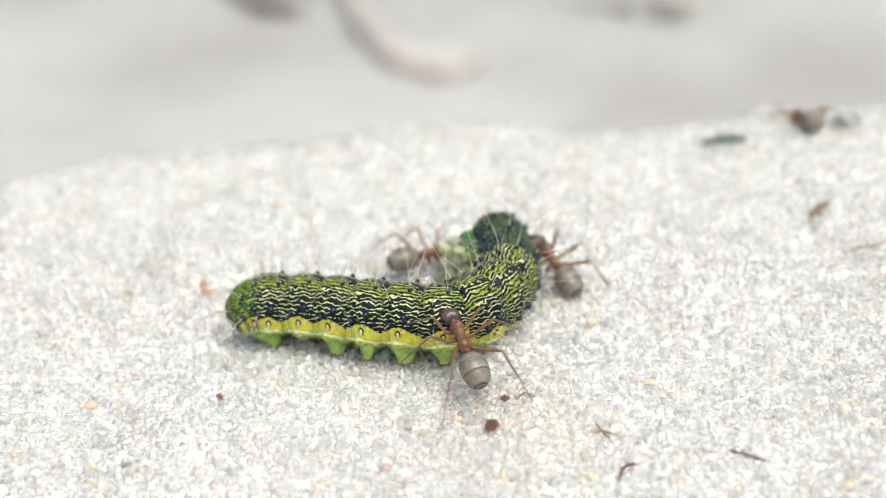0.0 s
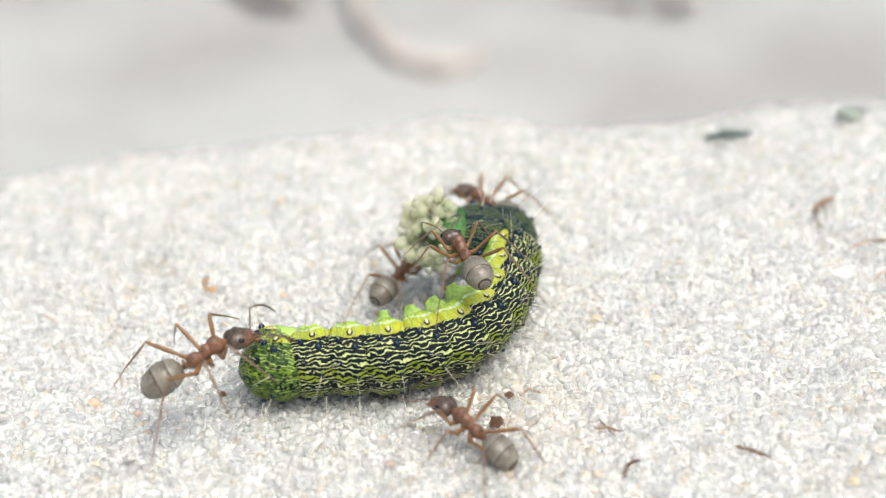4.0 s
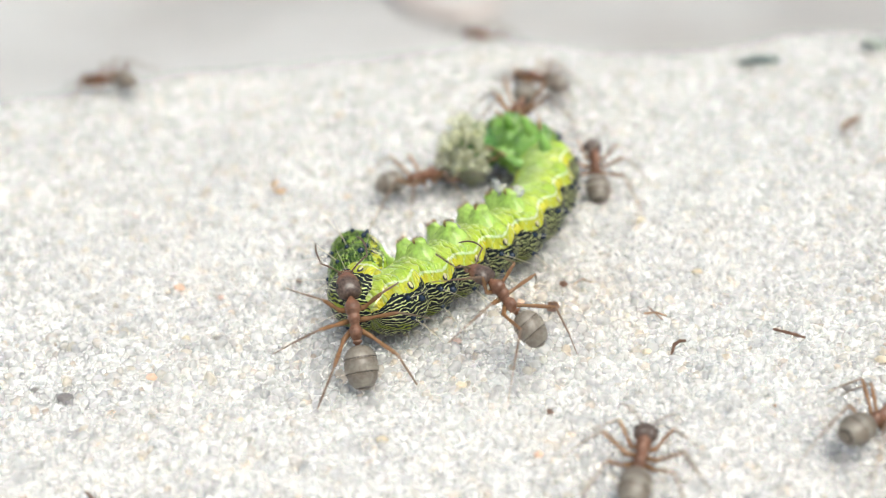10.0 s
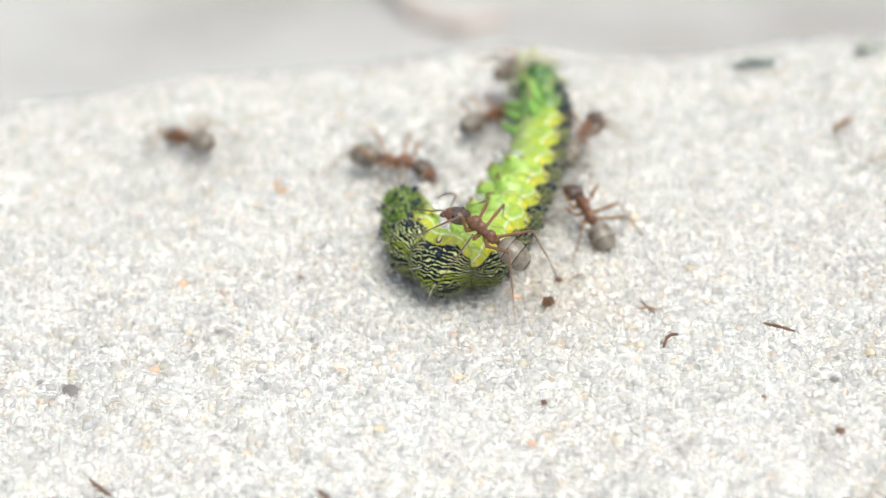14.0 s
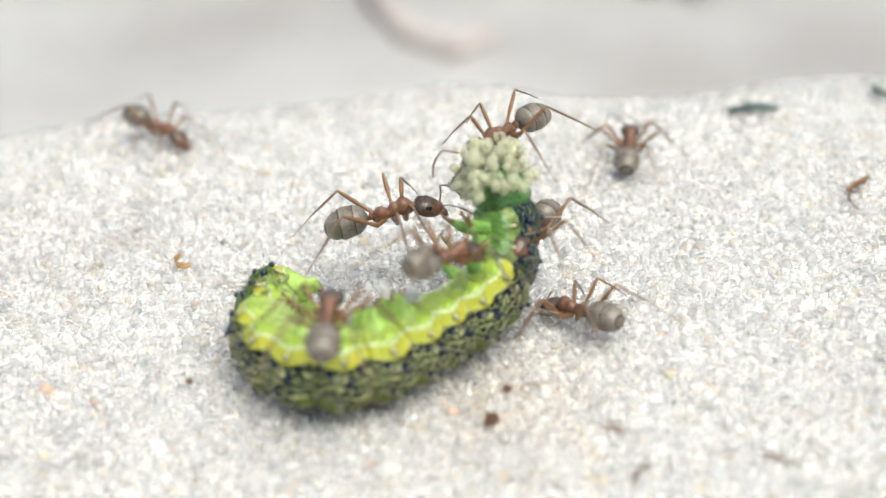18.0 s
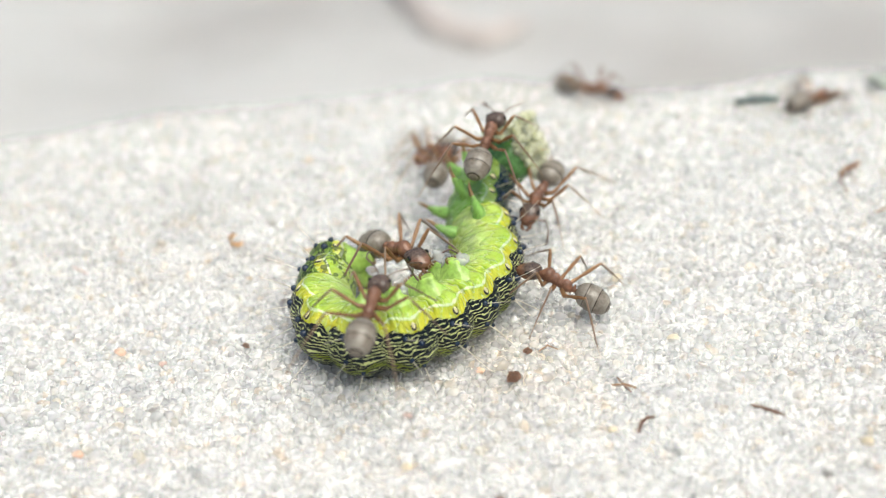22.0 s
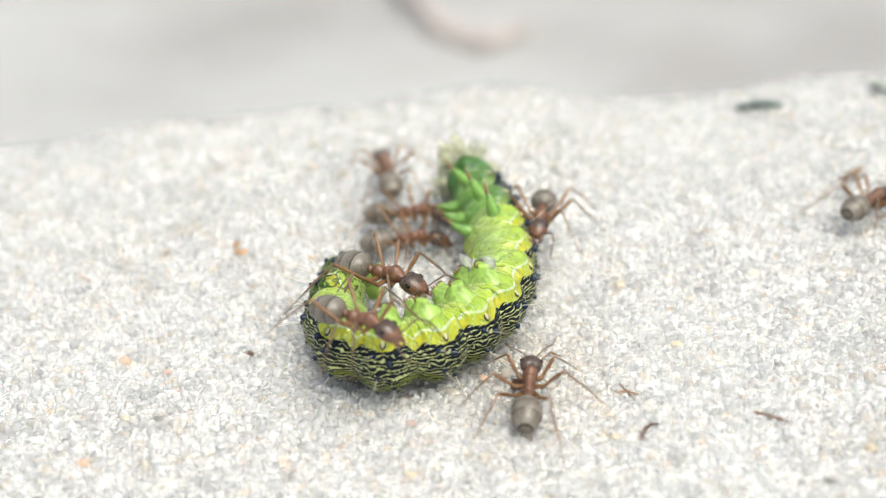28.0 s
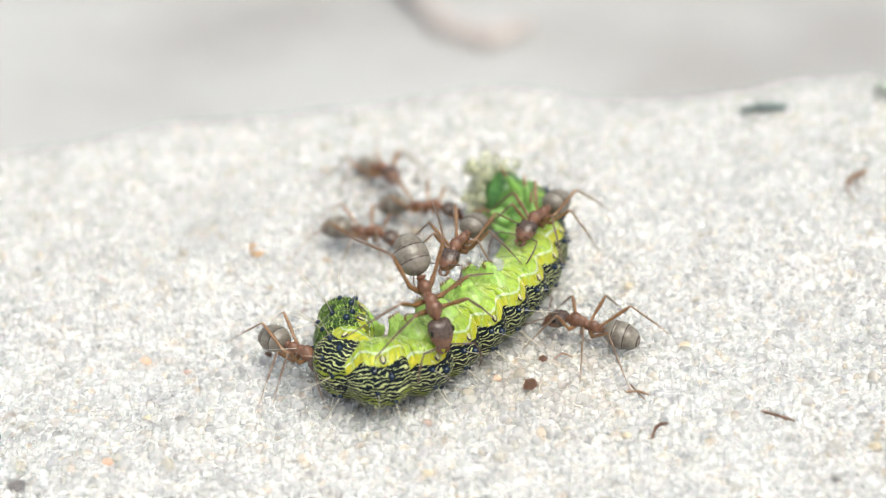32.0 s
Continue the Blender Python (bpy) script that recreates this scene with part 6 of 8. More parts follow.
    walk(CATERPILLAR[11], [(0, pose(0.00762, 0.00185, 0.00299, 27, -2, 92)), (1, pose(0.00783, 0.00229, 0.00301, 26, -2, 95)), (1.5, pose(0.00767, 0.00214, 0.00299, 27, -2, 95)), (2, pose(0.00823, 0.00215, 0.00307, 43, -2, 98)),
        (2.5, pose(0.00816, 0.00215, 0.00311, 40, -2, 106)), (4.5, pose(0.00649, 0.00228, 0.00436, -36, -32, 178)), (5, pose(0.00537, 0.00300, 0.00437, -58, -31, -150)), (5.5, pose(0.00384, 0.00443, 0.00282, 91, -1, 102)),
        (6, pose(0.00276, 0.00497, 0.00282, 125, -2, 93)), (6.5, pose(0.00459, 0.00203, 0.00284, 127, -3, 89)), (7, pose(0.00390, 0.00364, 0.00277, 125, -2, 92)), (7.5, pose(0.00317, 0.00250, 0.00279, 120, -1, 107)),
        (8, pose(0.00415, 0.00466, 0.00286, 120, -1, 114)), (8.5, pose(0.00411, 0.00526, 0.00289, 135, -1, 113)), (9, pose(0.00575, 0.00358, 0.00288, 135, -1, 110)), (9.5, pose(0.00610, 0.00394, 0.00292, 135, -1, 109)),
        (10, pose(0.00583, 0.00329, 0.00289, 134, -1, 115)), (10.5, pose(0.00600, 0.00440, 0.00290, 134, -1, 115)), (11, pose(0.00563, 0.00406, 0.00289, 133, -1, 119)), (11.5, pose(0.00533, 0.00386, 0.00287, 133, -1, 117)),
        (12, pose(0.00533, 0.00372, 0.00285, 133, -1, 121)), (12.5, pose(0.00447, 0.00437, 0.00282, 120, -2, 102)), (13, pose(0.00464, 0.00399, 0.00285, 121, -1, 99)), (13.5, pose(0.00552, 0.01143, 0.00300, 122, -1, 95)),
        (14, pose(0.00716, 0.00884, 0.00303, 125, -2, 85)), (14.5, pose(0.00541, 0.00557, 0.00291, 123, -2, 90)), (16.5, pose(0.00244, 0.00086, 0.00389, 121, -14, 109)), (17, pose(0.00291, 0.00039, 0.00376, 122, -15, 108)),
        (17.5, pose(0.00532, -0.00093, 0.00380, 123, -22, 83)), (18, pose(0.00681, -0.00341, 0.00432, 125, -33, 74)), (18.5, pose(0.00682, -0.00194, 0.00484, 123, -28, 79)), (19, pose(0.00513, 0.00202, 0.00417, 124, -18, 81)),
        (19.5, pose(0.00418, 0.00114, 0.00376, 122, -17, 97)), (20, pose(0.00382, 0.00148, 0.00377, 122, -16, 97)), (20.5, pose(0.00432, 0.00121, 0.00363, 123, -14, 98)), (21, pose(0.00419, 0.00002, 0.00361, 123, -13, 100)),
        (21.5, pose(0.00401, 0.00102, 0.00375, 123, -14, 97)), (22, pose(0.00387, 0.00084, 0.00377, 123, -15, 95)), (22.5, pose(0.00388, 0.00071, 0.00373, 123, -14, 97)), (23, pose(0.00379, 0.00071, 0.00369, 123, -13, 101)),
        (23.5, pose(0.00362, 0.00084, 0.00369, 123, -13, 101)), (24, pose(0.00338, 0.00086, 0.00372, 123, -14, 101)), (25.5, pose(0.00331, 0.00084, 0.00376, 123, -14, 100)), (27.5, pose(0.00438, 0.00345, 0.00295, 127, -1, 105)),
        (28, pose(0.00462, 0.00258, 0.00293, 126, -1, 102)), (28.5, pose(0.00386, 0.00278, 0.00290, 127, -1, 106)), (29, pose(0.00348, 0.00139, 0.00404, 122, -15, 103)), (29.5, pose(0.00494, 0.00295, 0.00424, 124, -16, 89)),
        (30, pose(0.00546, 0.00208, 0.00382, 123, -14, 102)), (30.5, pose(0.00229, 0.00412, 0.00281, 80, 0, 130)), (31, pose(0.00173, 0.00279, 0.00283, 77, -0, 142)), (31.5, pose(0.00456, 0.00427, 0.00290, 121, -1, 108)),
        (32, pose(0.00675, 0.00139, 0.00296, 141, -2, 97))])
    walk(CATERPILLAR[12], [(0, pose(0.00726, 0.00403, 0.00307, 14, -2, 116)), (1, pose(0.00720, 0.00440, 0.00310, 12, -2, 134)), (1.5, pose(0.00711, 0.00429, 0.00307, 13, -2, 126)), (2, pose(0.00731, 0.00392, 0.00312, 28, -1, 136)),
        (2.5, pose(0.00703, 0.00379, 0.00314, 26, -0, 139)), (4.5, pose(0.00474, 0.00113, 0.00517, -44, -17, -139)), (5, pose(0.00402, 0.00117, 0.00516, -51, -16, -121)), (5.5, pose(0.00308, 0.00670, 0.00287, 75, -1, 123)),
        (6, pose(0.00248, 0.00746, 0.00289, 118, -1, 102)), (6.5, pose(0.00442, 0.00430, 0.00295, 117, -2, 107)), (7, pose(0.00362, 0.00596, 0.00287, 117, -3, 110)), (7.5, pose(0.00226, 0.00479, 0.00285, 111, -1, 120)),
        (8, pose(0.00254, 0.00657, 0.00289, 111, -0, 163)), (8.5, pose(0.00238, 0.00726, 0.00290, 120, 0, 161)), (9, pose(0.00439, 0.00573, 0.00294, 120, -2, 159)), (9.5, pose(0.00471, 0.00616, 0.00295, 120, -1, 157)),
        (10, pose(0.00412, 0.00536, 0.00295, 121, -1, 168)), (10.5, pose(0.00412, 0.00629, 0.00296, 127, -1, -167)), (11, pose(0.00359, 0.00570, 0.00295, 127, -0, -168)), (11.5, pose(0.00341, 0.00574, 0.00292, 123, -1, 180)),
        (12, pose(0.00353, 0.00572, 0.00291, 120, -1, 148)), (12.5, pose(0.00368, 0.00688, 0.00289, 111, -1, 117)), (13, pose(0.00413, 0.00658, 0.00292, 113, -2, 104)), (13.5, pose(0.00514, 0.01447, 0.00304, 114, -0, 99)),
        (14, pose(0.00718, 0.01171, 0.00311, 115, -2, 93)), (14.5, pose(0.00526, 0.00825, 0.00302, 115, -2, 97)), (16.5, pose(0.00167, 0.00297, 0.00464, 106, -23, 112)), (17, pose(0.00264, 0.00258, 0.00457, 116, -26, 84)),
        (17.5, pose(0.00658, 0.00012, 0.00489, -170, -32, 0)), (18, pose(0.00707, -0.00198, 0.00571, 104, -59, 95)), (18.5, pose(0.00717, -0.00010, 0.00585, 118, -29, 81)), (19, pose(0.00571, 0.00414, 0.00500, 123, -23, 71)),
        (19.5, pose(0.00527, 0.00216, 0.00488, -153, -29, -15)), (20, pose(0.00490, 0.00253, 0.00487, -153, -29, -15)), (20.5, pose(0.00480, 0.00298, 0.00459, -178, -38, 7)), (21, pose(0.00428, 0.00214, 0.00440, 136, -32, 55)),
        (21.5, pose(0.00440, 0.00318, 0.00458, 137, -28, 51)), (22, pose(0.00434, 0.00294, 0.00462, 134, -28, 55)), (22.5, pose(0.00407, 0.00290, 0.00452, 127, -27, 66)), (23, pose(0.00375, 0.00294, 0.00446, 123, -27, 74)),
        (23.5, pose(0.00362, 0.00306, 0.00447, 124, -27, 71)), (24, pose(0.00336, 0.00307, 0.00450, 122, -27, 75)), (25.5, pose(0.00328, 0.00308, 0.00457, 120, -26, 78)), (27.5, pose(0.00354, 0.00600, 0.00298, 113, -0, 111)),
        (28, pose(0.00392, 0.00512, 0.00299, 113, -1, 108)), (28.5, pose(0.00304, 0.00528, 0.00295, 113, -1, 110)), (29, pose(0.00318, 0.00372, 0.00484, 113, -21, 94)), (29.5, pose(0.00507, 0.00532, 0.00502, 116, -20, 85)),
        (30, pose(0.00485, 0.00414, 0.00455, 105, -26, 115)), (30.5, pose(0.00008, 0.00554, 0.00280, 51, 1, 161)), (31, pose(-0.00056, 0.00385, 0.00282, 50, 1, 165)), (31.5, pose(0.00352, 0.00678, 0.00295, 112, -1, 122)),
        (32, pose(0.00618, 0.00370, 0.00305, 127, -2, 116))])
    walk(CATERPILLAR[13], [(0, pose(0.00585, 0.00395, 0.00235, 6, 48, -150)), (1, pose(0.00575, 0.00420, 0.00235, 6, 48, -155)), (1.5, pose(0.00560, 0.00420, 0.00255, 10, 36, -170)), (2, pose(0.00569, 0.00480, 0.00295, 28, 12, 160)),
        (2.5, pose(0.00538, 0.00498, 0.00313, 32, 0, 143)), (4.5, pose(0.00311, -0.00033, 0.00582, -17, -17, -139)), (5, pose(0.00283, -0.00084, 0.00580, -26, -16, -122)), (5.5, pose(0.00097, 0.00759, 0.00293, 52, -2, 173)),
        (6, pose(0.00171, 0.00984, 0.00295, 112, -1, 109)), (6.5, pose(0.00288, 0.00589, 0.00302, 110, -1, 149)), (7, pose(0.00174, 0.00571, 0.00296, 147, -2, -147)), (7.5, pose(0.00032, 0.00620, 0.00289, 99, -1, 159)),
        (8, pose(-0.00002, 0.00650, 0.00289, 100, -0, -176)), (8.5, pose(-0.00034, 0.00726, 0.00288, 108, 1, -178)), (9, pose(0.00199, 0.00495, 0.00299, 112, -1, -154)), (9.5, pose(0.00224, 0.00542, 0.00299, 112, -1, -155)),
        (10, pose(0.00165, 0.00428, 0.00297, 114, -0, -149)), (10.5, pose(0.00193, 0.00448, 0.00297, 121, -0, -137)), (11, pose(0.00120, 0.00426, 0.00295, 115, -0, -146)), (11.5, pose(0.00089, 0.00454, 0.00295, 113, -1, -150)),
        (12, pose(0.00092, 0.00587, 0.00292, 109, 0, -171)), (12.5, pose(0.00182, 0.00869, 0.00294, 103, -1, 145)), (13, pose(0.00330, 0.00908, 0.00302, 105, -2, 110)), (13.5, pose(0.00464, 0.01749, 0.00306, 106, -0, 99)),
        (14, pose(0.00693, 0.01458, 0.00318, 107, -1, 95)), (14.5, pose(0.00480, 0.01090, 0.00311, 106, -2, 100)), (16.5, pose(0.00082, 0.00494, 0.00563, 96, -25, 113)), (17, pose(0.00305, 0.00464, 0.00569, 114, -28, 78)),
        (17.5, pose(0.00845, -0.00011, 0.00598, -144, -30, -6)), (18, pose(0.00669, -0.00129, 0.00759, 78, -68, 125)), (18.5, pose(0.00744, 0.00174, 0.00690, 113, -29, 82)), (19, pose(0.00648, 0.00616, 0.00593, 119, -23, 70)),
        (19.5, pose(0.00721, 0.00140, 0.00593, -128, -27, -20)), (20, pose(0.00686, 0.00175, 0.00590, -128, -27, -21)), (20.5, pose(0.00666, 0.00245, 0.00583, -133, -32, -18)), (21, pose(0.00593, 0.00305, 0.00574, 175, -36, 24)),
        (21.5, pose(0.00609, 0.00443, 0.00580, 158, -30, 35)), (22, pose(0.00585, 0.00435, 0.00580, 149, -30, 42)), (22.5, pose(0.00531, 0.00451, 0.00576, 140, -32, 50)), (23, pose(0.00477, 0.00466, 0.00574, 136, -33, 56)),
        (23.5, pose(0.00472, 0.00475, 0.00573, 137, -33, 54)), (24, pose(0.00425, 0.00489, 0.00574, 129, -32, 63)), (25.5, pose(0.00395, 0.00508, 0.00574, 122, -29, 71)), (27.5, pose(0.00256, 0.00850, 0.00300, 101, -0, 111)),
        (28, pose(0.00306, 0.00761, 0.00305, 101, -1, 109)), (28.5, pose(0.00211, 0.00775, 0.00299, 101, -1, 110)), (29, pose(0.00307, 0.00602, 0.00577, 106, -22, 93)), (29.5, pose(0.00529, 0.00765, 0.00588, 110, -20, 85)),
        (30, pose(0.00377, 0.00580, 0.00569, 92, -31, 124)), (30.5, pose(-0.00251, 0.00621, 0.00277, 46, 1, 164)), (31, pose(-0.00304, 0.00440, 0.00279, 46, 1, 167)), (31.5, pose(0.00165, 0.00875, 0.00296, 101, -0, 137)),
        (32, pose(0.00474, 0.00559, 0.00311, 112, -1, 130))])
    a_rows = [(0, pose(0.00446, -0.00818, 0.00328, 0, -23, 112)), (0.5, pose(0.00573, -0.00717, 0.00376, 0, -9, 140)), (1, pose(0.00480, -0.00820, 0.00331, 0, -23, 125)), (1.5, pose(0.00547, -0.00789, 0.00330, 0, -18, 134)),
        (2, pose(0.00672, -0.00770, 0.00594, 0, -29, 110)), (2.5, pose(0.00667, -0.00816, 0.00778, 0, -9, 91)), (4.5, pose(0.00389, -0.00295, 0.00763, 0, -1, 115)), (5, pose(0.00379, 0.00003, 0.00761, 0, 8, 113)),
        (5.5, pose(0.00153, 0.00177, 0.00750, 0, 7, 109)), (6, pose(0.00195, 0.00499, 0.00751, 0, 14, 51)), (6.25, pose(0.00431, 0.00506, 0.00662, 0, 7, -9)), (6.5, pose(0.00667, 0.00512, 0.00574, 0, -0, -69)),
        (7, pose(0.00503, 0.00413, 0.00566, 0, -3, -62)), (7.5, pose(0.00357, 0.00537, 0.00559, 0, -7, -63)), (8, pose(0.00257, 0.00683, 0.00554, 0, -4, -89)), (8.5, pose(0.00359, 0.00818, 0.00458, 0, -12, -113)),
        (9, pose(0.00570, 0.00514, 0.00569, 0, -5, -96)), (9.5, pose(0.00582, 0.00541, 0.00570, 0, -2, -93)), (10, pose(0.00489, 0.00775, 0.00465, 0, 1, -104)), (10.5, pose(0.00124, 0.00895, 0.00352, 0, 12, -125)),
        (11, pose(-0.00282, 0.00737, 0.00235, 0, 10, -149)), (11.17, pose(-0.00254, 0.00700, 0.00237, 0, 3, -92)), (11.33, pose(-0.00225, 0.00663, 0.00240, 0, -5, -35)), (11.5, pose(-0.00196, 0.00626, 0.00242, 0, -12, 22)),
        (12, pose(-0.00322, 0.00709, 0.00227, 0, 11, 52)), (12.5, pose(-0.00080, 0.01183, 0.00240, 0, -9, 63)), (12.67, pose(0.00172, 0.01035, 0.00251, 0, -7, 6)), (12.83, pose(0.00424, 0.00887, 0.00262, 0, -5, -51)),
        (13, pose(0.00676, 0.00738, 0.00273, 0, -3, -107)), (13.17, pose(0.00756, 0.01077, 0.00275, 0, 3, -157)), (13.33, pose(0.00835, 0.01416, 0.00277, 0, 9, 153)), (13.5, pose(0.00915, 0.01754, 0.00279, 0, 14, 103)),
        (14, pose(0.00993, 0.00644, 0.00294, 0, -19, 60)), (14.5, pose(0.00885, 0.00829, 0.00285, 0, -10, 107)), (16.5, pose(0.00504, 0.00351, 0.00566, 0, 22, 110)), (17, pose(0.00563, 0.00204, 0.00569, 0, 19, 105)),
        (17.5, pose(0.00947, -0.00265, 0.00485, 0, 20, 129)), (17.75, pose(0.00903, -0.00246, 0.00534, 0, 9, -173)), (18, pose(0.00860, -0.00228, 0.00583, 0, -3, -115)), (18.5, pose(0.00952, 0.00064, 0.00592, 0, 15, -114)),
        (19, pose(0.00877, 0.00208, 0.00589, 0, 16, -113)), (19.25, pose(0.00838, -0.00014, 0.00534, 0, 17, 178)), (19.5, pose(0.00798, -0.00237, 0.00480, 0, 19, 109)), (19.75, pose(0.00832, -0.00171, 0.00431, 0, -2, 173)),
        (20, pose(0.00865, -0.00105, 0.00382, 0, -23, -124)), (20.5, pose(0.00872, 0.00043, 0.00384, 0, -2, -126)), (21, pose(0.00829, -0.00017, 0.00483, 0, 2, -119)), (21.5, pose(0.00833, 0.00067, 0.00484, 0, 7, -119)),
        (22, pose(0.00809, 0.00171, 0.00484, 0, 10, -112)), (22.5, pose(0.00773, 0.00157, 0.00481, 0, 7, -110)), (23, pose(0.00770, 0.00206, 0.00481, 0, 7, -107)), (23.5, pose(0.00785, 0.00251, 0.00480, 0, 2, -104)),
        (24, pose(0.00750, 0.00240, 0.00480, 0, 8, -100)), (24.5, pose(0.00737, 0.00309, 0.00481, 0, 13, -92)), (25, pose(0.00707, 0.00229, 0.00481, 0, 16, -97)), (25.5, pose(0.00701, 0.00224, 0.00483, 0, 20, -99)),
        (27.5, pose(0.00768, 0.00376, 0.00379, 0, 0, -96)), (28, pose(0.00795, 0.00170, 0.00379, 0, -7, -97)), (28.5, pose(0.00721, 0.00096, 0.00476, 0, -15, -100)), (29, pose(0.00597, 0.00022, 0.00570, 0, -8, -122)),
        (29.5, pose(0.00581, -0.00009, 0.00570, 0, -8, -132)), (30, pose(0.00603, 0.00013, 0.00571, 0, -5, -124)), (30.5, pose(0.00130, -0.00004, 0.00555, 0, 14, -92)), (31, pose(0.00135, -0.00131, 0.00553, 0, 9, -89)),
        (31.5, pose(0.00397, -0.00081, 0.00566, 0, 10, -106)), (32, pose(0.00711, -0.00152, 0.00577, 0, -2, -120))]
    walk(ANTS["a"], a_rows)
    stride(ANTS["a"], a_rows, 16)
    b_rows = [(0, pose(0.00245, 0.00525, 0.00153, 0, 5, 29)), (0.5, pose(0.00235, 0.00529, 0.00152, 0, 6, 31)), (1, pose(0.00122, 0.00688, 0.00152, 0, -9, 80)), (1.17, pose(0.00085, 0.00235, 0.00319, 0, 0, 21)),
        (1.33, pose(0.00048, -0.00219, 0.00487, 0, 10, -38)), (1.5, pose(0.00011, -0.00672, 0.00654, 0, 19, -97)), (2, pose(0.00292, -0.01199, 0.00597, 0, 36, -67)), (2.5, pose(0.00384, -0.01181, 0.00581, 0, 24, -47)),
        (3.5, pose(0.00130, -0.00356, 0.00364, 0, 2, 18)), (4.5, pose(-0.00124, 0.00469, 0.00147, 0, -19, 83)), (5, pose(-0.00470, 0.00812, 0.00125, 0, -11, 92)), (5.5, pose(-0.00785, 0.01545, 0.00103, 0, 0, 115)),
        (6, pose(-0.01018, 0.02203, 0.00086, 0, -9, 106)), (6.5, pose(-0.01312, 0.02480, 0.00056, 0, -2, 151)), (6.75, pose(-0.01037, 0.02447, 0.00072, 0, -2, -154)), (7, pose(-0.00763, 0.02415, 0.00088, 0, -3, -99)),
        (7.17, pose(-0.00707, 0.02624, 0.00059, 0, -0, -153)), (7.33, pose(-0.00651, 0.02833, 0.00030, 0, 2, 152)), (7.5, pose(-0.00594, 0.03043, 0.00001, 0, 5, 98)), (7.67, pose(-0.00464, 0.03119, -0.00006, 0, -2, 48)),
        (7.83, pose(-0.00334, 0.03196, -0.00013, 0, -9, -3)), (8, pose(-0.00204, 0.03272, -0.00020, 0, -16, -53)), (8.17, pose(-0.00229, 0.03259, -0.00015, 0, -7, -109)), (8.33, pose(-0.00254, 0.03245, -0.00011, 0, 2, -165)),
        (8.5, pose(-0.00279, 0.03231, -0.00006, 0, 10, 138)), (9, pose(-0.01156, 0.03071, -0.00025, 0, -6, -151)), (9.5, pose(-0.01771, 0.02883, 0.00011, 0, -4, 152)), (10, pose(-0.03049, 0.02312, -0.00034, 0, 12, 152)),
        (11, pose(-0.05600, 0.03000, -0.00771, 0, -0, -170)), (12, pose(-0.06000, 0.01500, -0.00158, 0, -0, -110)), (19.75, pose(-0.05800, 0.01150, -0.00137, 0, -0, -45)), (27.5, pose(-0.05600, 0.00800, -0.00115, 0, -0, 20)),
        (28.5, pose(-0.03311, 0.00092, -0.00007, 0, -22, -40)), (29, pose(-0.02921, 0.00229, 0.00010, 0, -17, -48)), (29.25, pose(-0.02388, 0.00229, 0.00034, 0, -7, -6)), (29.5, pose(-0.01855, 0.00229, 0.00058, 0, 2, 36)),
        (30, pose(-0.01631, 0.00384, 0.00073, 0, -3, 30)), (30.5, pose(-0.00967, 0.00967, 0.00098, 0, 1, 46)), (30.75, pose(-0.00692, 0.00850, 0.00111, 0, 1, -8)), (31, pose(-0.00418, 0.00733, 0.00124, 0, 1, -63)),
        (31.5, pose(-0.00255, 0.01123, 0.00129, 0, -9, -70)), (32, pose(-0.00500, 0.01347, 0.00116, 0, -19, -57))]
    walk(ANTS["b"], b_rows)
    stride(ANTS["b"], b_rows, 19)
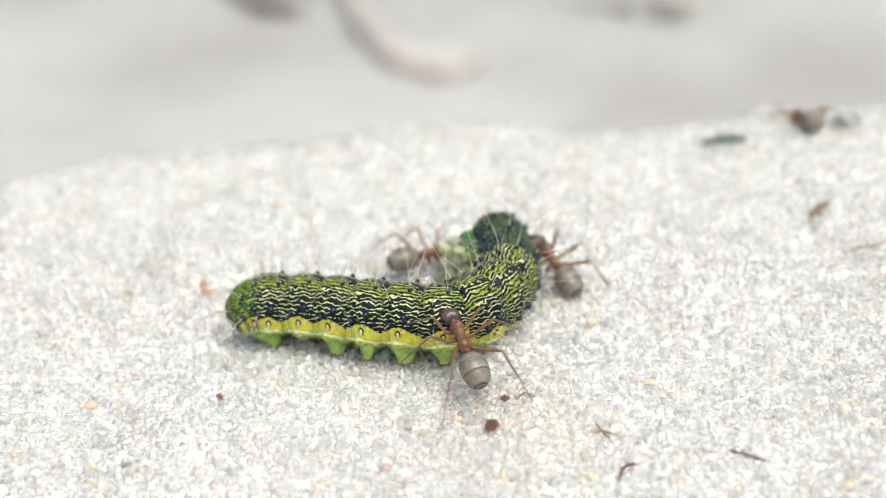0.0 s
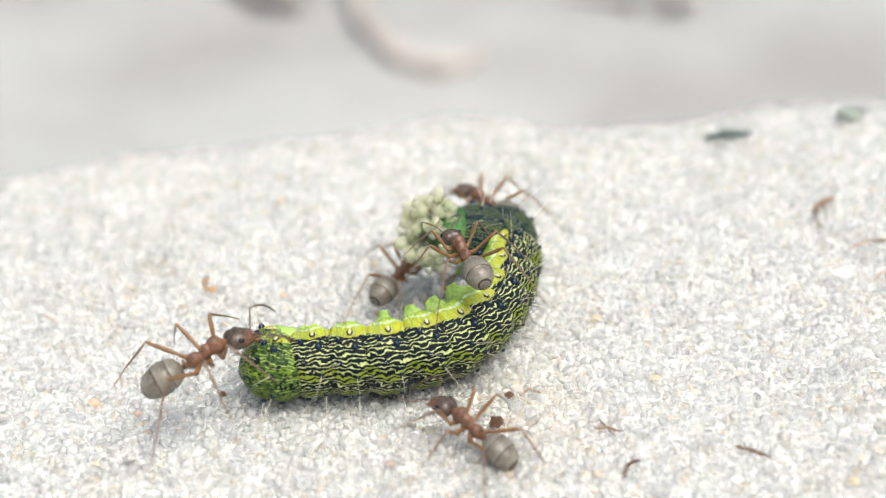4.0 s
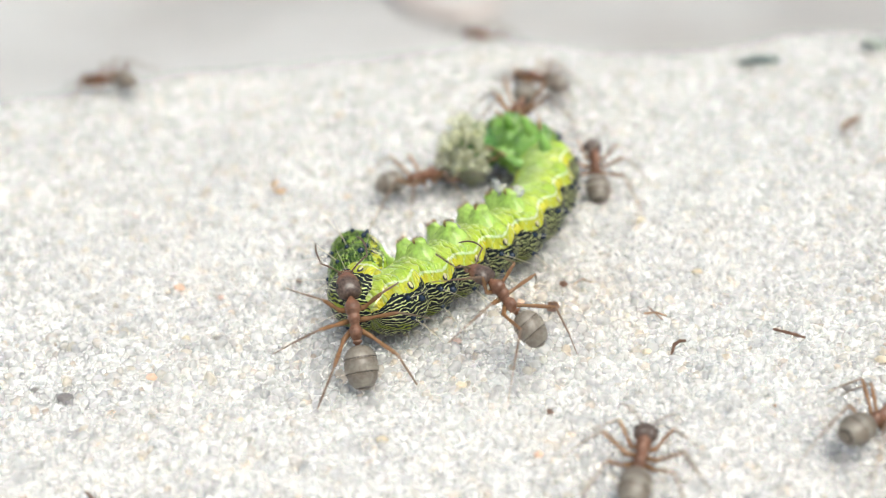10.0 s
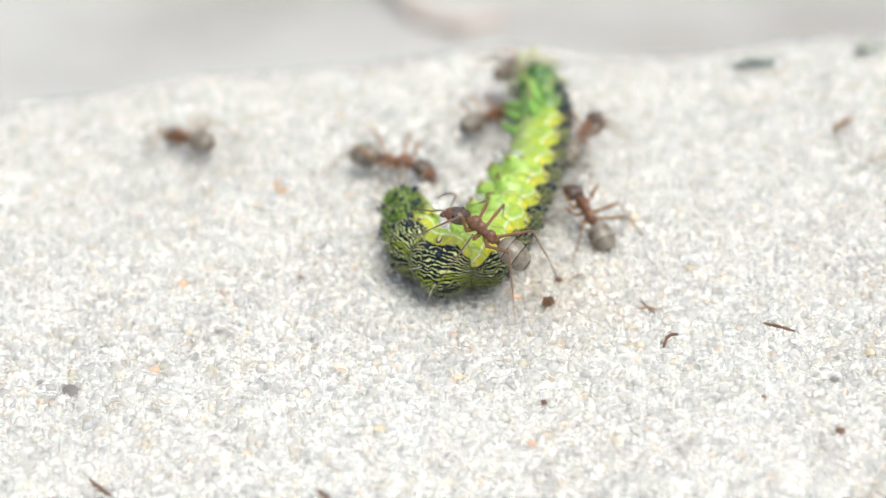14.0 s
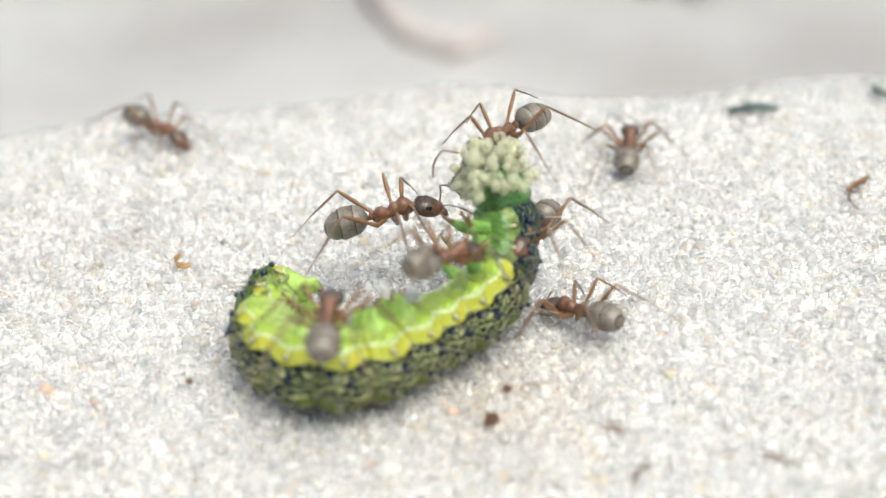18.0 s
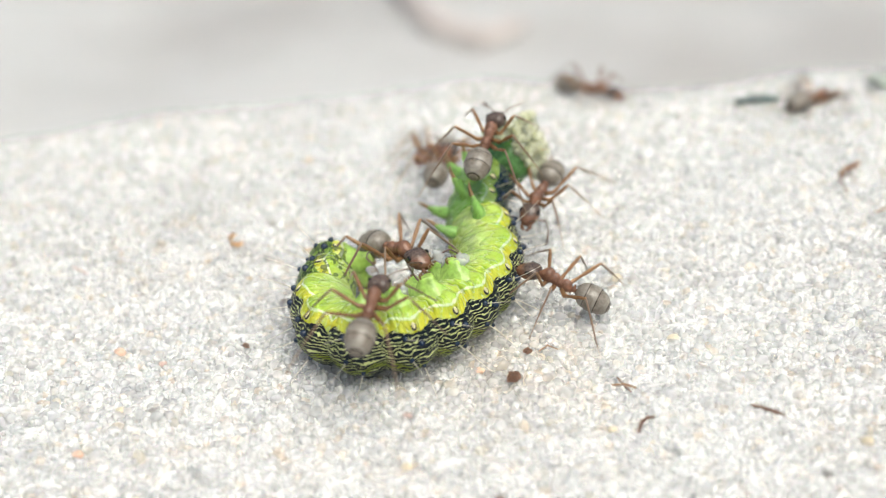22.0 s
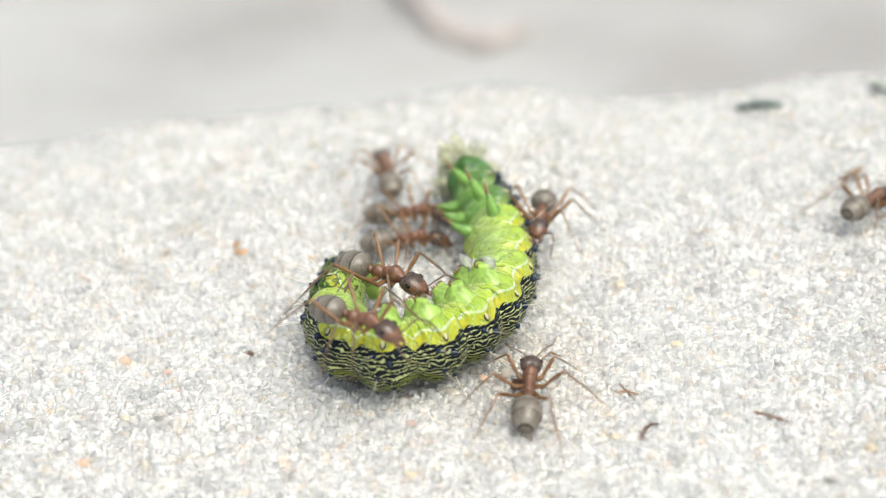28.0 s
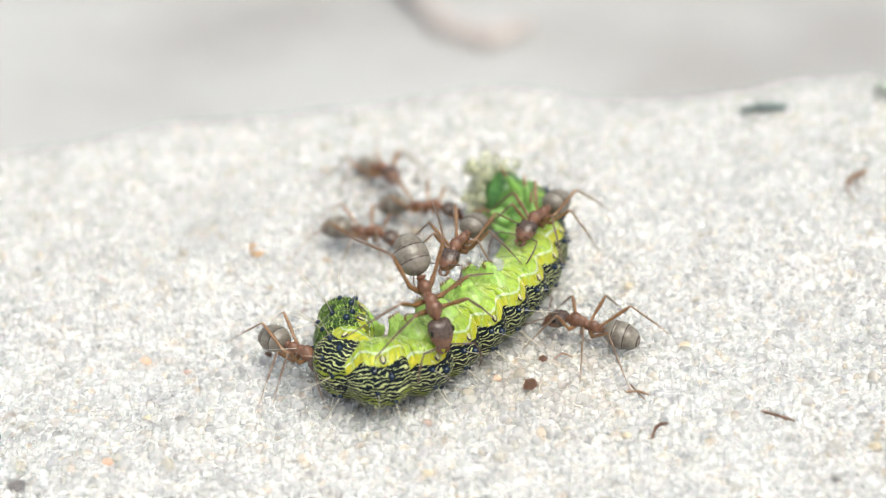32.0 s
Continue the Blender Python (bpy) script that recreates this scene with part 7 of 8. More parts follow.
    c_rows = [(0, pose(0.01083, 0.00340, 0.00200, 0, -16, 120)), (0.5, pose(0.01197, 0.00325, 0.00214, 0, -17, 145)), (1, pose(0.01142, 0.00451, 0.00218, 0, -17, 152)), (1.5, pose(0.01071, 0.00688, 0.00302, 0, -5, 167)),
        (2, pose(0.01209, 0.00334, 0.00301, 0, -6, 138)), (2.5, pose(0.01200, 0.00504, 0.00298, 0, -1, 139)), (4.5, pose(0.00493, 0.00549, 0.00568, 0, -6, 129)), (5, pose(0.00488, 0.00515, 0.00565, 0, 4, 120)),
        (5.5, pose(0.00698, 0.00756, 0.00274, 0, 25, 112)), (5.75, pose(0.01122, 0.00652, 0.00246, 0, 9, 61)), (6, pose(0.01546, 0.00548, 0.00218, 0, -6, 10)), (6.5, pose(0.02572, 0.01047, 0.00264, 0, -15, 30)),
        (7, pose(0.03350, 0.02367, 0.00282, 0, -7, 65)), (7.5, pose(0.02949, 0.02603, 0.00248, 0, 13, 106)), (8, pose(0.01780, 0.02331, 0.00208, 0, 6, 125)), (8.5, pose(0.01084, 0.02532, 0.00172, 0, 10, 124)),
        (9, pose(0.01123, 0.02494, 0.00175, 0, 11, 113)), (9.5, pose(0.00663, 0.03352, -0.00012, 0, 6, 123)), (10.5, pose(0.00200, 0.05200, -0.01170, 0, -0, 150)), (14, pose(-0.03500, 0.06000, -0.02435, 0, -0, 180)),
        (15, pose(-0.04050, 0.05500, -0.02249, 0, -0, -120)), (16, pose(-0.04600, 0.05000, -0.02063, 0, -0, -60)), (16.33, pose(-0.03920, 0.04312, -0.01439, 0, 5, -8)), (16.67, pose(-0.03240, 0.03624, -0.00814, 0, 10, 44)),
        (17, pose(-0.02560, 0.02936, -0.00190, 0, 15, 96)), (17.5, pose(-0.02615, 0.02917, -0.00166, 0, 15, 89)), (17.75, pose(-0.02228, 0.02565, -0.00061, 0, 12, 29)), (18, pose(-0.01841, 0.02213, 0.00044, 0, 10, -31)),
        (18.5, pose(-0.00926, 0.02271, 0.00083, 0, -5, -15)), (19, pose(-0.00518, 0.02091, 0.00110, 0, 2, -22)), (19.25, pose(-0.00348, 0.01866, 0.00120, 0, 4, 25)), (19.5, pose(-0.00177, 0.01642, 0.00130, 0, 6, 71)),
        (20, pose(0.00041, 0.01515, 0.00140, 0, 7, 39)), (20.5, pose(0.01023, 0.01728, 0.00184, 0, 2, 66)), (21, pose(0.00750, 0.01768, 0.00174, 0, -4, 122)), (21.5, pose(0.00392, 0.03357, -0.00023, 0, -10, 87)),
        (21.75, pose(0.00866, 0.03055, 0.00024, 0, -6, 31)), (22, pose(0.01339, 0.02753, 0.00071, 0, -1, -25)), (22.5, pose(0.01913, 0.02201, 0.00216, 0, 10, 29)), (23, pose(0.03402, 0.02261, 0.00283, 0, 8, 23)),
        (23.25, pose(0.03334, 0.01840, 0.00285, 0, -4, -31)), (23.5, pose(0.03265, 0.01418, 0.00286, 0, -17, -84)), (24, pose(0.02454, -0.00167, 0.00255, 0, 1, -126)), (24.5, pose(0.01715, -0.01420, 0.00223, 0, -4, -110)),
        (25, pose(0.00803, -0.02168, 0.00181, 0, -6, -135)), (25.5, pose(0.00102, -0.01696, 0.00165, 0, -14, 151)), (27.5, pose(0.00402, -0.01612, 0.00172, 0, -14, 109)), (28, pose(0.00677, -0.01477, 0.00179, 0, -6, 85)),
        (28.5, pose(0.00831, -0.01213, 0.00189, 0, -12, 113)), (29, pose(0.00876, -0.00923, 0.00187, 0, -4, 127)), (29.5, pose(0.01004, -0.00872, 0.00194, 0, -7, 128)), (30, pose(0.01017, -0.00880, 0.00197, 0, -9, 133)),
        (30.5, pose(0.00983, -0.00860, 0.00192, 0, -5, 137)), (31, pose(0.01000, -0.00849, 0.00195, 0, -8, 140)), (31.5, pose(0.00966, -0.00828, 0.00191, 0, -4, 141)), (32, pose(0.00989, -0.00872, 0.00192, 0, -2, 155))]
    walk(ANTS["c"], c_rows)
    stride(ANTS["c"], c_rows, 22)
    d_rows = [(0, pose(-0.01100, -0.04400, 0.00098, 0, -0, 90)), (0.5, pose(-0.00780, -0.02012, 0.00109, 0, 14, 104)), (1, pose(-0.01221, -0.01023, 0.00134, 0, -22, 111)), (1.5, pose(-0.01169, -0.00952, 0.00146, 0, -29, 99)),
        (2, pose(-0.01193, -0.01035, 0.00141, 0, -25, 82)), (2.5, pose(-0.01181, -0.00931, 0.00155, 0, -28, 56)), (4.5, pose(-0.01049, -0.01264, 0.00505, 0, -16, 26)), (5, pose(-0.00997, -0.01312, 0.00442, 0, -14, 24)),
        (5.5, pose(-0.00830, -0.01324, 0.00479, 0, 5, 7)), (6, pose(-0.00515, -0.01947, 0.00646, 0, -9, 15)), (6.5, pose(-0.00389, -0.01829, 0.00672, 0, 0, 6)), (7, pose(-0.00340, -0.01790, 0.00654, 0, -7, 11)),
        (7.5, pose(-0.00630, -0.01519, 0.00667, 0, -9, 15)), (8, pose(-0.00929, -0.01654, 0.00609, 0, -12, 21)), (8.5, pose(-0.00783, -0.01817, 0.00510, 0, -17, 24)), (9, pose(-0.00687, -0.01875, 0.00458, 0, -22, 27)),
        (9.5, pose(-0.00559, -0.01937, 0.00348, 0, -36, 51)), (10, pose(-0.00600, -0.01857, 0.00308, 0, -46, 104)), (10.5, pose(-0.00784, -0.01495, 0.00133, 0, -28, 107)), (11, pose(-0.01090, -0.01562, 0.00104, 0, -15, 103)),
        (11.5, pose(-0.01585, -0.00072, 0.00078, 0, -14, 97)), (12, pose(-0.01844, 0.01124, 0.00060, 0, -10, 89)), (12.25, pose(-0.01485, 0.01163, 0.00082, 0, -7, 50)), (12.5, pose(-0.01126, 0.01202, 0.00103, 0, -3, 11)),
        (13, pose(-0.01020, 0.01213, 0.00103, 0, -6, 17)), (13.5, pose(-0.00922, 0.01207, 0.00100, 0, -1, 23)), (14, pose(-0.00453, 0.00527, 0.00124, 0, 1, -22)), (14.5, pose(-0.00227, 0.00223, 0.00140, 0, 0, 0)),
        (16.5, pose(-0.00303, -0.00495, 0.00429, 0, 0, 5)), (17, pose(-0.00156, -0.00598, 0.00568, 0, -8, 9)), (17.5, pose(-0.00025, -0.00519, 0.00651, 0, -20, 17)), (18, pose(0.00015, 0.00029, 0.00534, 0, -10, 10)),
        (18.5, pose(0.00011, -0.00143, 0.00494, 0, -32, 31)), (19, pose(-0.00171, -0.00057, 0.00386, 0, 4, 51)), (19.5, pose(-0.00160, -0.00404, 0.00453, 0, -2, 6)), (20, pose(-0.00197, -0.00192, 0.00384, 0, -9, -34)),
        (20.5, pose(-0.00157, -0.00377, 0.00387, 0, -4, -46)), (21, pose(-0.00130, -0.00394, 0.00387, 0, -16, -40)), (21.5, pose(-0.00074, -0.00400, 0.00391, 0, -9, -64)), (22, pose(-0.00126, -0.00407, 0.00388, 0, -16, -50)),
        (22.5, pose(-0.00177, -0.00424, 0.00385, 0, -15, -39)), (23, pose(-0.00215, -0.00430, 0.00384, 0, -5, -29)), (23.5, pose(-0.00197, -0.00441, 0.00384, 0, -10, -33)), (24, pose(-0.00205, -0.00510, 0.00385, 0, -7, -54)),
        (24.5, pose(-0.00208, -0.00470, 0.00384, 0, -15, -41)), (25, pose(-0.00211, -0.00487, 0.00384, 0, -14, -39)), (25.5, pose(-0.00212, -0.00509, 0.00384, 0, -12, -53)), (27.5, pose(-0.00245, -0.00595, 0.00382, 0, -12, -32)),
        (28, pose(-0.00216, -0.00589, 0.00384, 0, -6, -34)), (28.5, pose(-0.00263, -0.00506, 0.00383, 0, -3, -41)), (29, pose(-0.00300, -0.00516, 0.00380, 0, -7, -33)), (29.5, pose(-0.00223, -0.00488, 0.00383, 0, -9, -29)),
        (29.75, pose(-0.00239, -0.00454, 0.00382, 0, 5, 13)), (30, pose(-0.00255, -0.00420, 0.00382, 0, 19, 56)), (30.5, pose(-0.00509, -0.00383, 0.00320, 0, 9, 55)), (30.75, pose(-0.00620, -0.00529, 0.00316, 0, -9, 6)),
        (31, pose(-0.00731, -0.00675, 0.00311, 0, -27, -43)), (31.25, pose(-0.00426, -0.00594, 0.00374, 0, -5, 0)), (31.5, pose(-0.00121, -0.00513, 0.00437, 0, 18, 44)), (31.75, pose(-0.00058, -0.00888, 0.00568, 0, 29, -8)),
        (32, pose(0.00006, -0.01264, 0.00699, 0, 40, -61))]
    walk(ANTS["d"], d_rows)
    stride(ANTS["d"], d_rows, 25)
    e_rows = [(0, pose(0.03385, 0.02681, 0.00169, 0, 17, 94)), (0.5, pose(0.03220, 0.02765, 0.00155, 0, 16, 112)), (0.75, pose(0.03026, 0.02748, 0.00142, 0, 5, 170)), (1, pose(0.02832, 0.02732, 0.00130, 0, -5, -131)),
        (1.4, pose(0.02316, 0.03866, -0.00461, 0, -3, 179)), (1.8, pose(0.01800, 0.05000, -0.01051, 0, -0, 130)), (2.4, pose(0.02900, 0.05500, -0.01362, 0, -0, 65)), (3, pose(0.04000, 0.06000, -0.01672, 0, -0, 0)),
        (3.75, pose(0.05500, 0.04500, -0.00743, 0, -0, -40)), (4.5, pose(0.07000, 0.03000, 0.00187, 0, -0, -80)), (6, pose(0.06000, -0.02500, 0.00417, 0, -0, -120)), (6.5, pose(0.03665, -0.02057, 0.00312, 0, -0, 174)),
        (7, pose(0.01331, -0.01614, 0.00206, 0, -0, 108)), (7.5, pose(0.01058, -0.00870, 0.00196, 0, -8, 114)), (8, pose(0.00933, -0.00484, 0.00193, 0, -12, 124)), (8.5, pose(0.01011, -0.00432, 0.00195, 0, -12, 91)),
        (9, pose(0.01022, -0.00017, 0.00195, 0, -12, 93)), (9.5, pose(0.00968, 0.00252, 0.00193, 0, -13, 106)), (10, pose(0.01029, 0.00314, 0.00199, 0, -20, 92)), (10.5, pose(0.01010, 0.00665, 0.00191, 0, -8, 89)),
        (11, pose(0.00827, 0.00434, 0.00381, 0, 1, 103)), (11.25, pose(0.00648, 0.00112, 0.00473, 0, -2, 161)), (11.5, pose(0.00469, -0.00211, 0.00565, 0, -5, -141)), (12, pose(-0.00057, -0.00573, 0.00445, 0, 6, -138)),
        (12.25, pose(-0.00437, -0.00630, 0.00276, 0, 14, 174)), (12.5, pose(-0.00816, -0.00687, 0.00107, 0, 22, 127)), (13, pose(-0.00827, 0.00246, 0.00107, 0, -3, 90)), (13.5, pose(-0.01357, 0.00705, 0.00082, 0, -5, 123)),
        (14, pose(-0.02163, 0.01089, 0.00042, 0, 9, 138)), (14.5, pose(-0.02837, 0.01769, 0.00009, 0, -12, 99)), (15.5, pose(-0.04500, 0.03600, -0.01089, 0, -0, 130)), (16.5, pose(-0.07000, 0.04000, -0.01830, 0, -0, 170)),
        (32, pose(-0.07000, 0.04000, -0.01830, 0, -0, 170))]
    walk(ANTS["e"], e_rows)
    stride(ANTS["e"], e_rows, 28)
    u_rows = [(0, pose(0.00900, -0.05200, 0.00188, 0, -0, 90)), (1.5, pose(0.00800, -0.05000, 0.00184, 0, -0, 90)), (2.5, pose(0.00680, -0.01840, 0.00178, 0, -3, 109)), (4.5, pose(0.00423, -0.01507, 0.00202, 0, -21, 147)),
        (5, pose(0.00410, -0.01525, 0.00210, 0, -20, 152)), (5.5, pose(0.00514, -0.01561, 0.00212, 0, -21, 147)), (6, pose(0.00630, -0.01829, 0.00413, 0, -26, 150)), (6.5, pose(0.00686, -0.01807, 0.00400, 0, -31, 143)),
        (7, pose(0.00641, -0.01680, 0.00423, 0, -30, 145)), (7.5, pose(0.00438, -0.01747, 0.00575, 0, -31, 148)), (8, pose(0.00082, -0.01494, 0.00445, 0, -39, 130)), (8.5, pose(0.00118, -0.01540, 0.00449, 0, -38, 134)),
        (9, pose(0.00255, -0.01744, 0.00465, 0, -34, 140)), (9.5, pose(0.00269, -0.01804, 0.00473, 0, -36, 138)), (10, pose(0.00288, -0.01833, 0.00476, 0, -35, 142)), (10.5, pose(0.00272, -0.01823, 0.00471, 0, -35, 142)),
        (11, pose(0.00128, -0.01711, 0.00555, 0, -36, 143)), (11.5, pose(0.00114, -0.01638, 0.00528, 0, -35, 142)), (12, pose(0.00110, -0.01556, 0.00508, 0, -32, 144)), (12.5, pose(0.00127, -0.01485, 0.00618, 0, -21, 160)),
        (13, pose(0.00139, -0.01547, 0.00577, 0, -18, 156)), (13.5, pose(0.00352, -0.01336, 0.00591, 0, -23, 148)), (14, pose(0.00202, -0.01344, 0.00602, 0, -26, 153)), (14.5, pose(-0.00002, -0.01455, 0.00592, 0, -29, 149)),
        (16.5, pose(-0.00151, -0.01255, 0.00643, 0, -12, 88)), (17, pose(-0.00127, -0.01276, 0.00644, 0, -11, 95)), (17.5, pose(-0.00157, -0.01358, 0.00641, 0, -5, 91)), (18, pose(-0.00218, -0.01223, 0.00636, 0, 1, 90)),
        (18.5, pose(-0.00201, -0.01324, 0.00639, 0, -7, 87)), (19, pose(-0.00175, -0.01301, 0.00642, 0, -10, 80)), (19.5, pose(-0.00133, -0.01358, 0.00644, 0, -11, 79)), (20, pose(-0.00147, -0.01286, 0.00642, 0, -8, 77)),
        (20.5, pose(-0.00144, -0.01377, 0.00642, 0, -7, 76)), (21, pose(-0.00173, -0.01410, 0.00642, 0, -11, 75)), (21.5, pose(-0.00181, -0.01436, 0.00643, 0, -13, 76)), (22, pose(-0.00194, -0.01444, 0.00643, 0, -13, 79)),
        (22.5, pose(-0.00250, -0.01367, 0.00636, 0, -4, 53)), (23, pose(-0.00216, -0.01399, 0.00638, 0, -6, 59)), (23.5, pose(-0.00236, -0.01471, 0.00646, 0, -17, 48)), (24, pose(-0.00192, -0.01460, 0.00641, 0, -9, 54)),
        (24.5, pose(-0.00213, -0.01285, 0.00635, 0, 5, 51)), (25, pose(-0.00254, -0.01221, 0.00633, 0, 4, 37)), (25.5, pose(-0.00312, -0.01313, 0.00638, 0, -2, 13)), (27.5, pose(-0.00268, -0.01503, 0.00679, 0, 3, 5)),
        (28, pose(-0.00283, -0.01450, 0.00632, 0, -4, -33)), (28.5, pose(-0.00318, -0.01319, 0.00635, 0, 6, -23)), (29, pose(-0.00315, -0.01387, 0.00678, 0, 16, -8)), (29.5, pose(-0.00344, -0.01433, 0.00707, 0, 16, -6)),
        (30, pose(-0.00325, -0.01396, 0.00725, 0, 17, -6)), (30.5, pose(-0.00489, -0.00864, 0.00652, 0, 19, -15)), (31, pose(-0.00653, -0.01119, 0.00643, 0, 13, -6)), (31.5, pose(-0.00475, -0.01187, 0.00672, 0, 24, -18)),
        (32, pose(-0.00805, -0.01158, 0.00209, 0, -3, -41))]
    walk(ANTS["u"], u_rows)
    stride(ANTS["u"], u_rows, 31)
    v_rows = [(0, pose(0.00300, 0.05400, -0.01286, 0, -0, -90)), (4.5, pose(0.00500, 0.05000, -0.01000, 0, -0, -90)), (5.2, pose(0.00550, 0.03800, -0.00300, 0, 12, -90)), (5.5, pose(0.00580, 0.02600, 0.00175, 0, 4, -92)),
        (5.8, pose(0.00600, 0.01350, 0.00170, 0, -0, -100)), (6, pose(0.00540, 0.01020, 0.00165, 0, -4, -140)), (6.25, pose(0.00180, 0.01060, 0.00150, 0, -6, -150)), (6.5, pose(-0.00020, 0.00594, 0.00141, 0, -7, -44)), (7, pose(-0.00198, 0.00672, 0.00134, 0, -1, -34)), (7.5, pose(-0.00370, 0.00548, 0.00135, 0, 5, -6)),
        (8, pose(-0.00419, 0.00429, 0.00125, 0, -0, 13)), (8.5, pose(-0.00375, 0.00390, 0.00130, 0, -2, 16)), (9, pose(-0.00250, 0.00390, 0.00137, 0, -0, 2)), (9.5, pose(-0.00241, 0.00288, 0.00153, 0, -2, 4)),
        (10, pose(-0.00258, 0.00224, 0.00150, 0, -6, 9)), (10.5, pose(-0.00318, 0.00182, 0.00141, 0, -8, 15)), (11, pose(-0.00347, 0.00245, 0.00146, 0, -5, 9)), (11.5, pose(-0.00355, 0.00205, 0.00139, 0, -6, 12)),
        (12, pose(-0.00370, 0.00277, 0.00135, 0, -7, 18)), (12.5, pose(-0.00333, 0.00558, 0.00127, 0, 1, 21)), (13, pose(-0.00156, 0.00735, 0.00133, 0, 7, 26)), (13.5, pose(0.00183, 0.01796, 0.00145, 0, 12, 43)),
        (14, pose(0.00289, 0.01255, 0.00154, 0, 3, 49)), (14.5, pose(0.00474, 0.01196, 0.00162, 0, 7, 53)), (15.5, pose(0.00090, 0.00915, 0.00245, 0, -0, 8)), (16.5, pose(-0.00294, 0.00634, 0.00328, 0, -8, -36)),
        (16.75, pose(-0.00229, 0.00652, 0.00331, 0, 3, 3)), (17, pose(-0.00163, 0.00670, 0.00334, 0, 14, 42)), (17.25, pose(0.00285, 0.00603, 0.00454, 0, -1, -11)), (17.5, pose(0.00734, 0.00537, 0.00575, 0, -16, -63)),
        (17.75, pose(0.00718, 0.00373, 0.00777, 0, -4, -103)), (18, pose(0.00701, 0.00208, 0.00980, 0, 9, -143)), (18.25, pose(0.00732, 0.00177, 0.00978, 0, 12, 179)), (18.5, pose(0.00763, 0.00145, 0.00976, 0, 16, 140)),
        (18.75, pose(0.00535, 0.00246, 0.00821, 0, 19, -164)), (19, pose(0.00308, 0.00346, 0.00667, 0, 21, -107)), (19.5, pose(0.00093, -0.00333, 0.00550, 0, 4, -93)), (19.67, pose(0.00104, -0.00320, 0.00586, 0, -4, -34)),
        (19.83, pose(0.00116, -0.00306, 0.00622, 0, -11, 25)), (20, pose(0.00127, -0.00293, 0.00658, 0, -18, 84)), (20.5, pose(0.00101, -0.00359, 0.00757, 0, -18, 94)), (21, pose(0.00174, -0.00097, 0.00764, 0, -25, 102)),
        (21.5, pose(0.00440, 0.00039, 0.00888, 0, -35, 77)), (22, pose(0.00454, 0.00179, 0.00872, 0, -19, 73)), (22.5, pose(0.00347, 0.00167, 0.00870, 0, -23, 72)), (23, pose(0.00301, 0.00168, 0.00866, 0, -20, 74)),
        (23.5, pose(0.00275, 0.00129, 0.00864, 0, -19, 73)), (24, pose(0.00224, 0.00104, 0.00866, 0, -24, 68)), (24.5, pose(0.00169, 0.00096, 0.00864, 0, -24, 70)), (25, pose(0.00162, 0.00103, 0.00863, 0, -24, 69)),
        (25.5, pose(0.00185, 0.00123, 0.00864, 0, -23, 69)), (27.5, pose(-0.00095, 0.00870, 0.00337, 0, 6, 70)), (28, pose(-0.00326, 0.01106, 0.00228, 0, -6, 103)), (28.25, pose(-0.00879, 0.01293, 0.00158, 0, -5, 145)),
        (28.5, pose(-0.01431, 0.01480, 0.00089, 0, -4, -173)), (29, pose(-0.01201, 0.00952, 0.00086, 0, -9, -118)), (29.5, pose(-0.01208, 0.00787, 0.00089, 0, 6, -94)), (30, pose(-0.00718, 0.00446, 0.00109, 0, -12, -45)),
        (30.25, pose(-0.00876, 0.00260, 0.00102, 0, 3, 10)), (30.5, pose(-0.01034, 0.00074, 0.00095, 0, 18, 64)), (30.67, pose(-0.01076, 0.00114, 0.00093, 0, 7, 122)), (30.83, pose(-0.01118, 0.00154, 0.00091, 0, -5, 179)),
        (31, pose(-0.01160, 0.00193, 0.00089, 0, -17, -123)), (31.25, pose(-0.01022, 0.00249, 0.00103, 0, -5, -62)), (31.5, pose(-0.00884, 0.00305, 0.00118, 0, 7, -2)), (32, pose(-0.00526, 0.00396, 0.00120, 0, 0, -17))]
    walk(ANTS["v"], v_rows)
    stride(ANTS["v"], v_rows, 34)
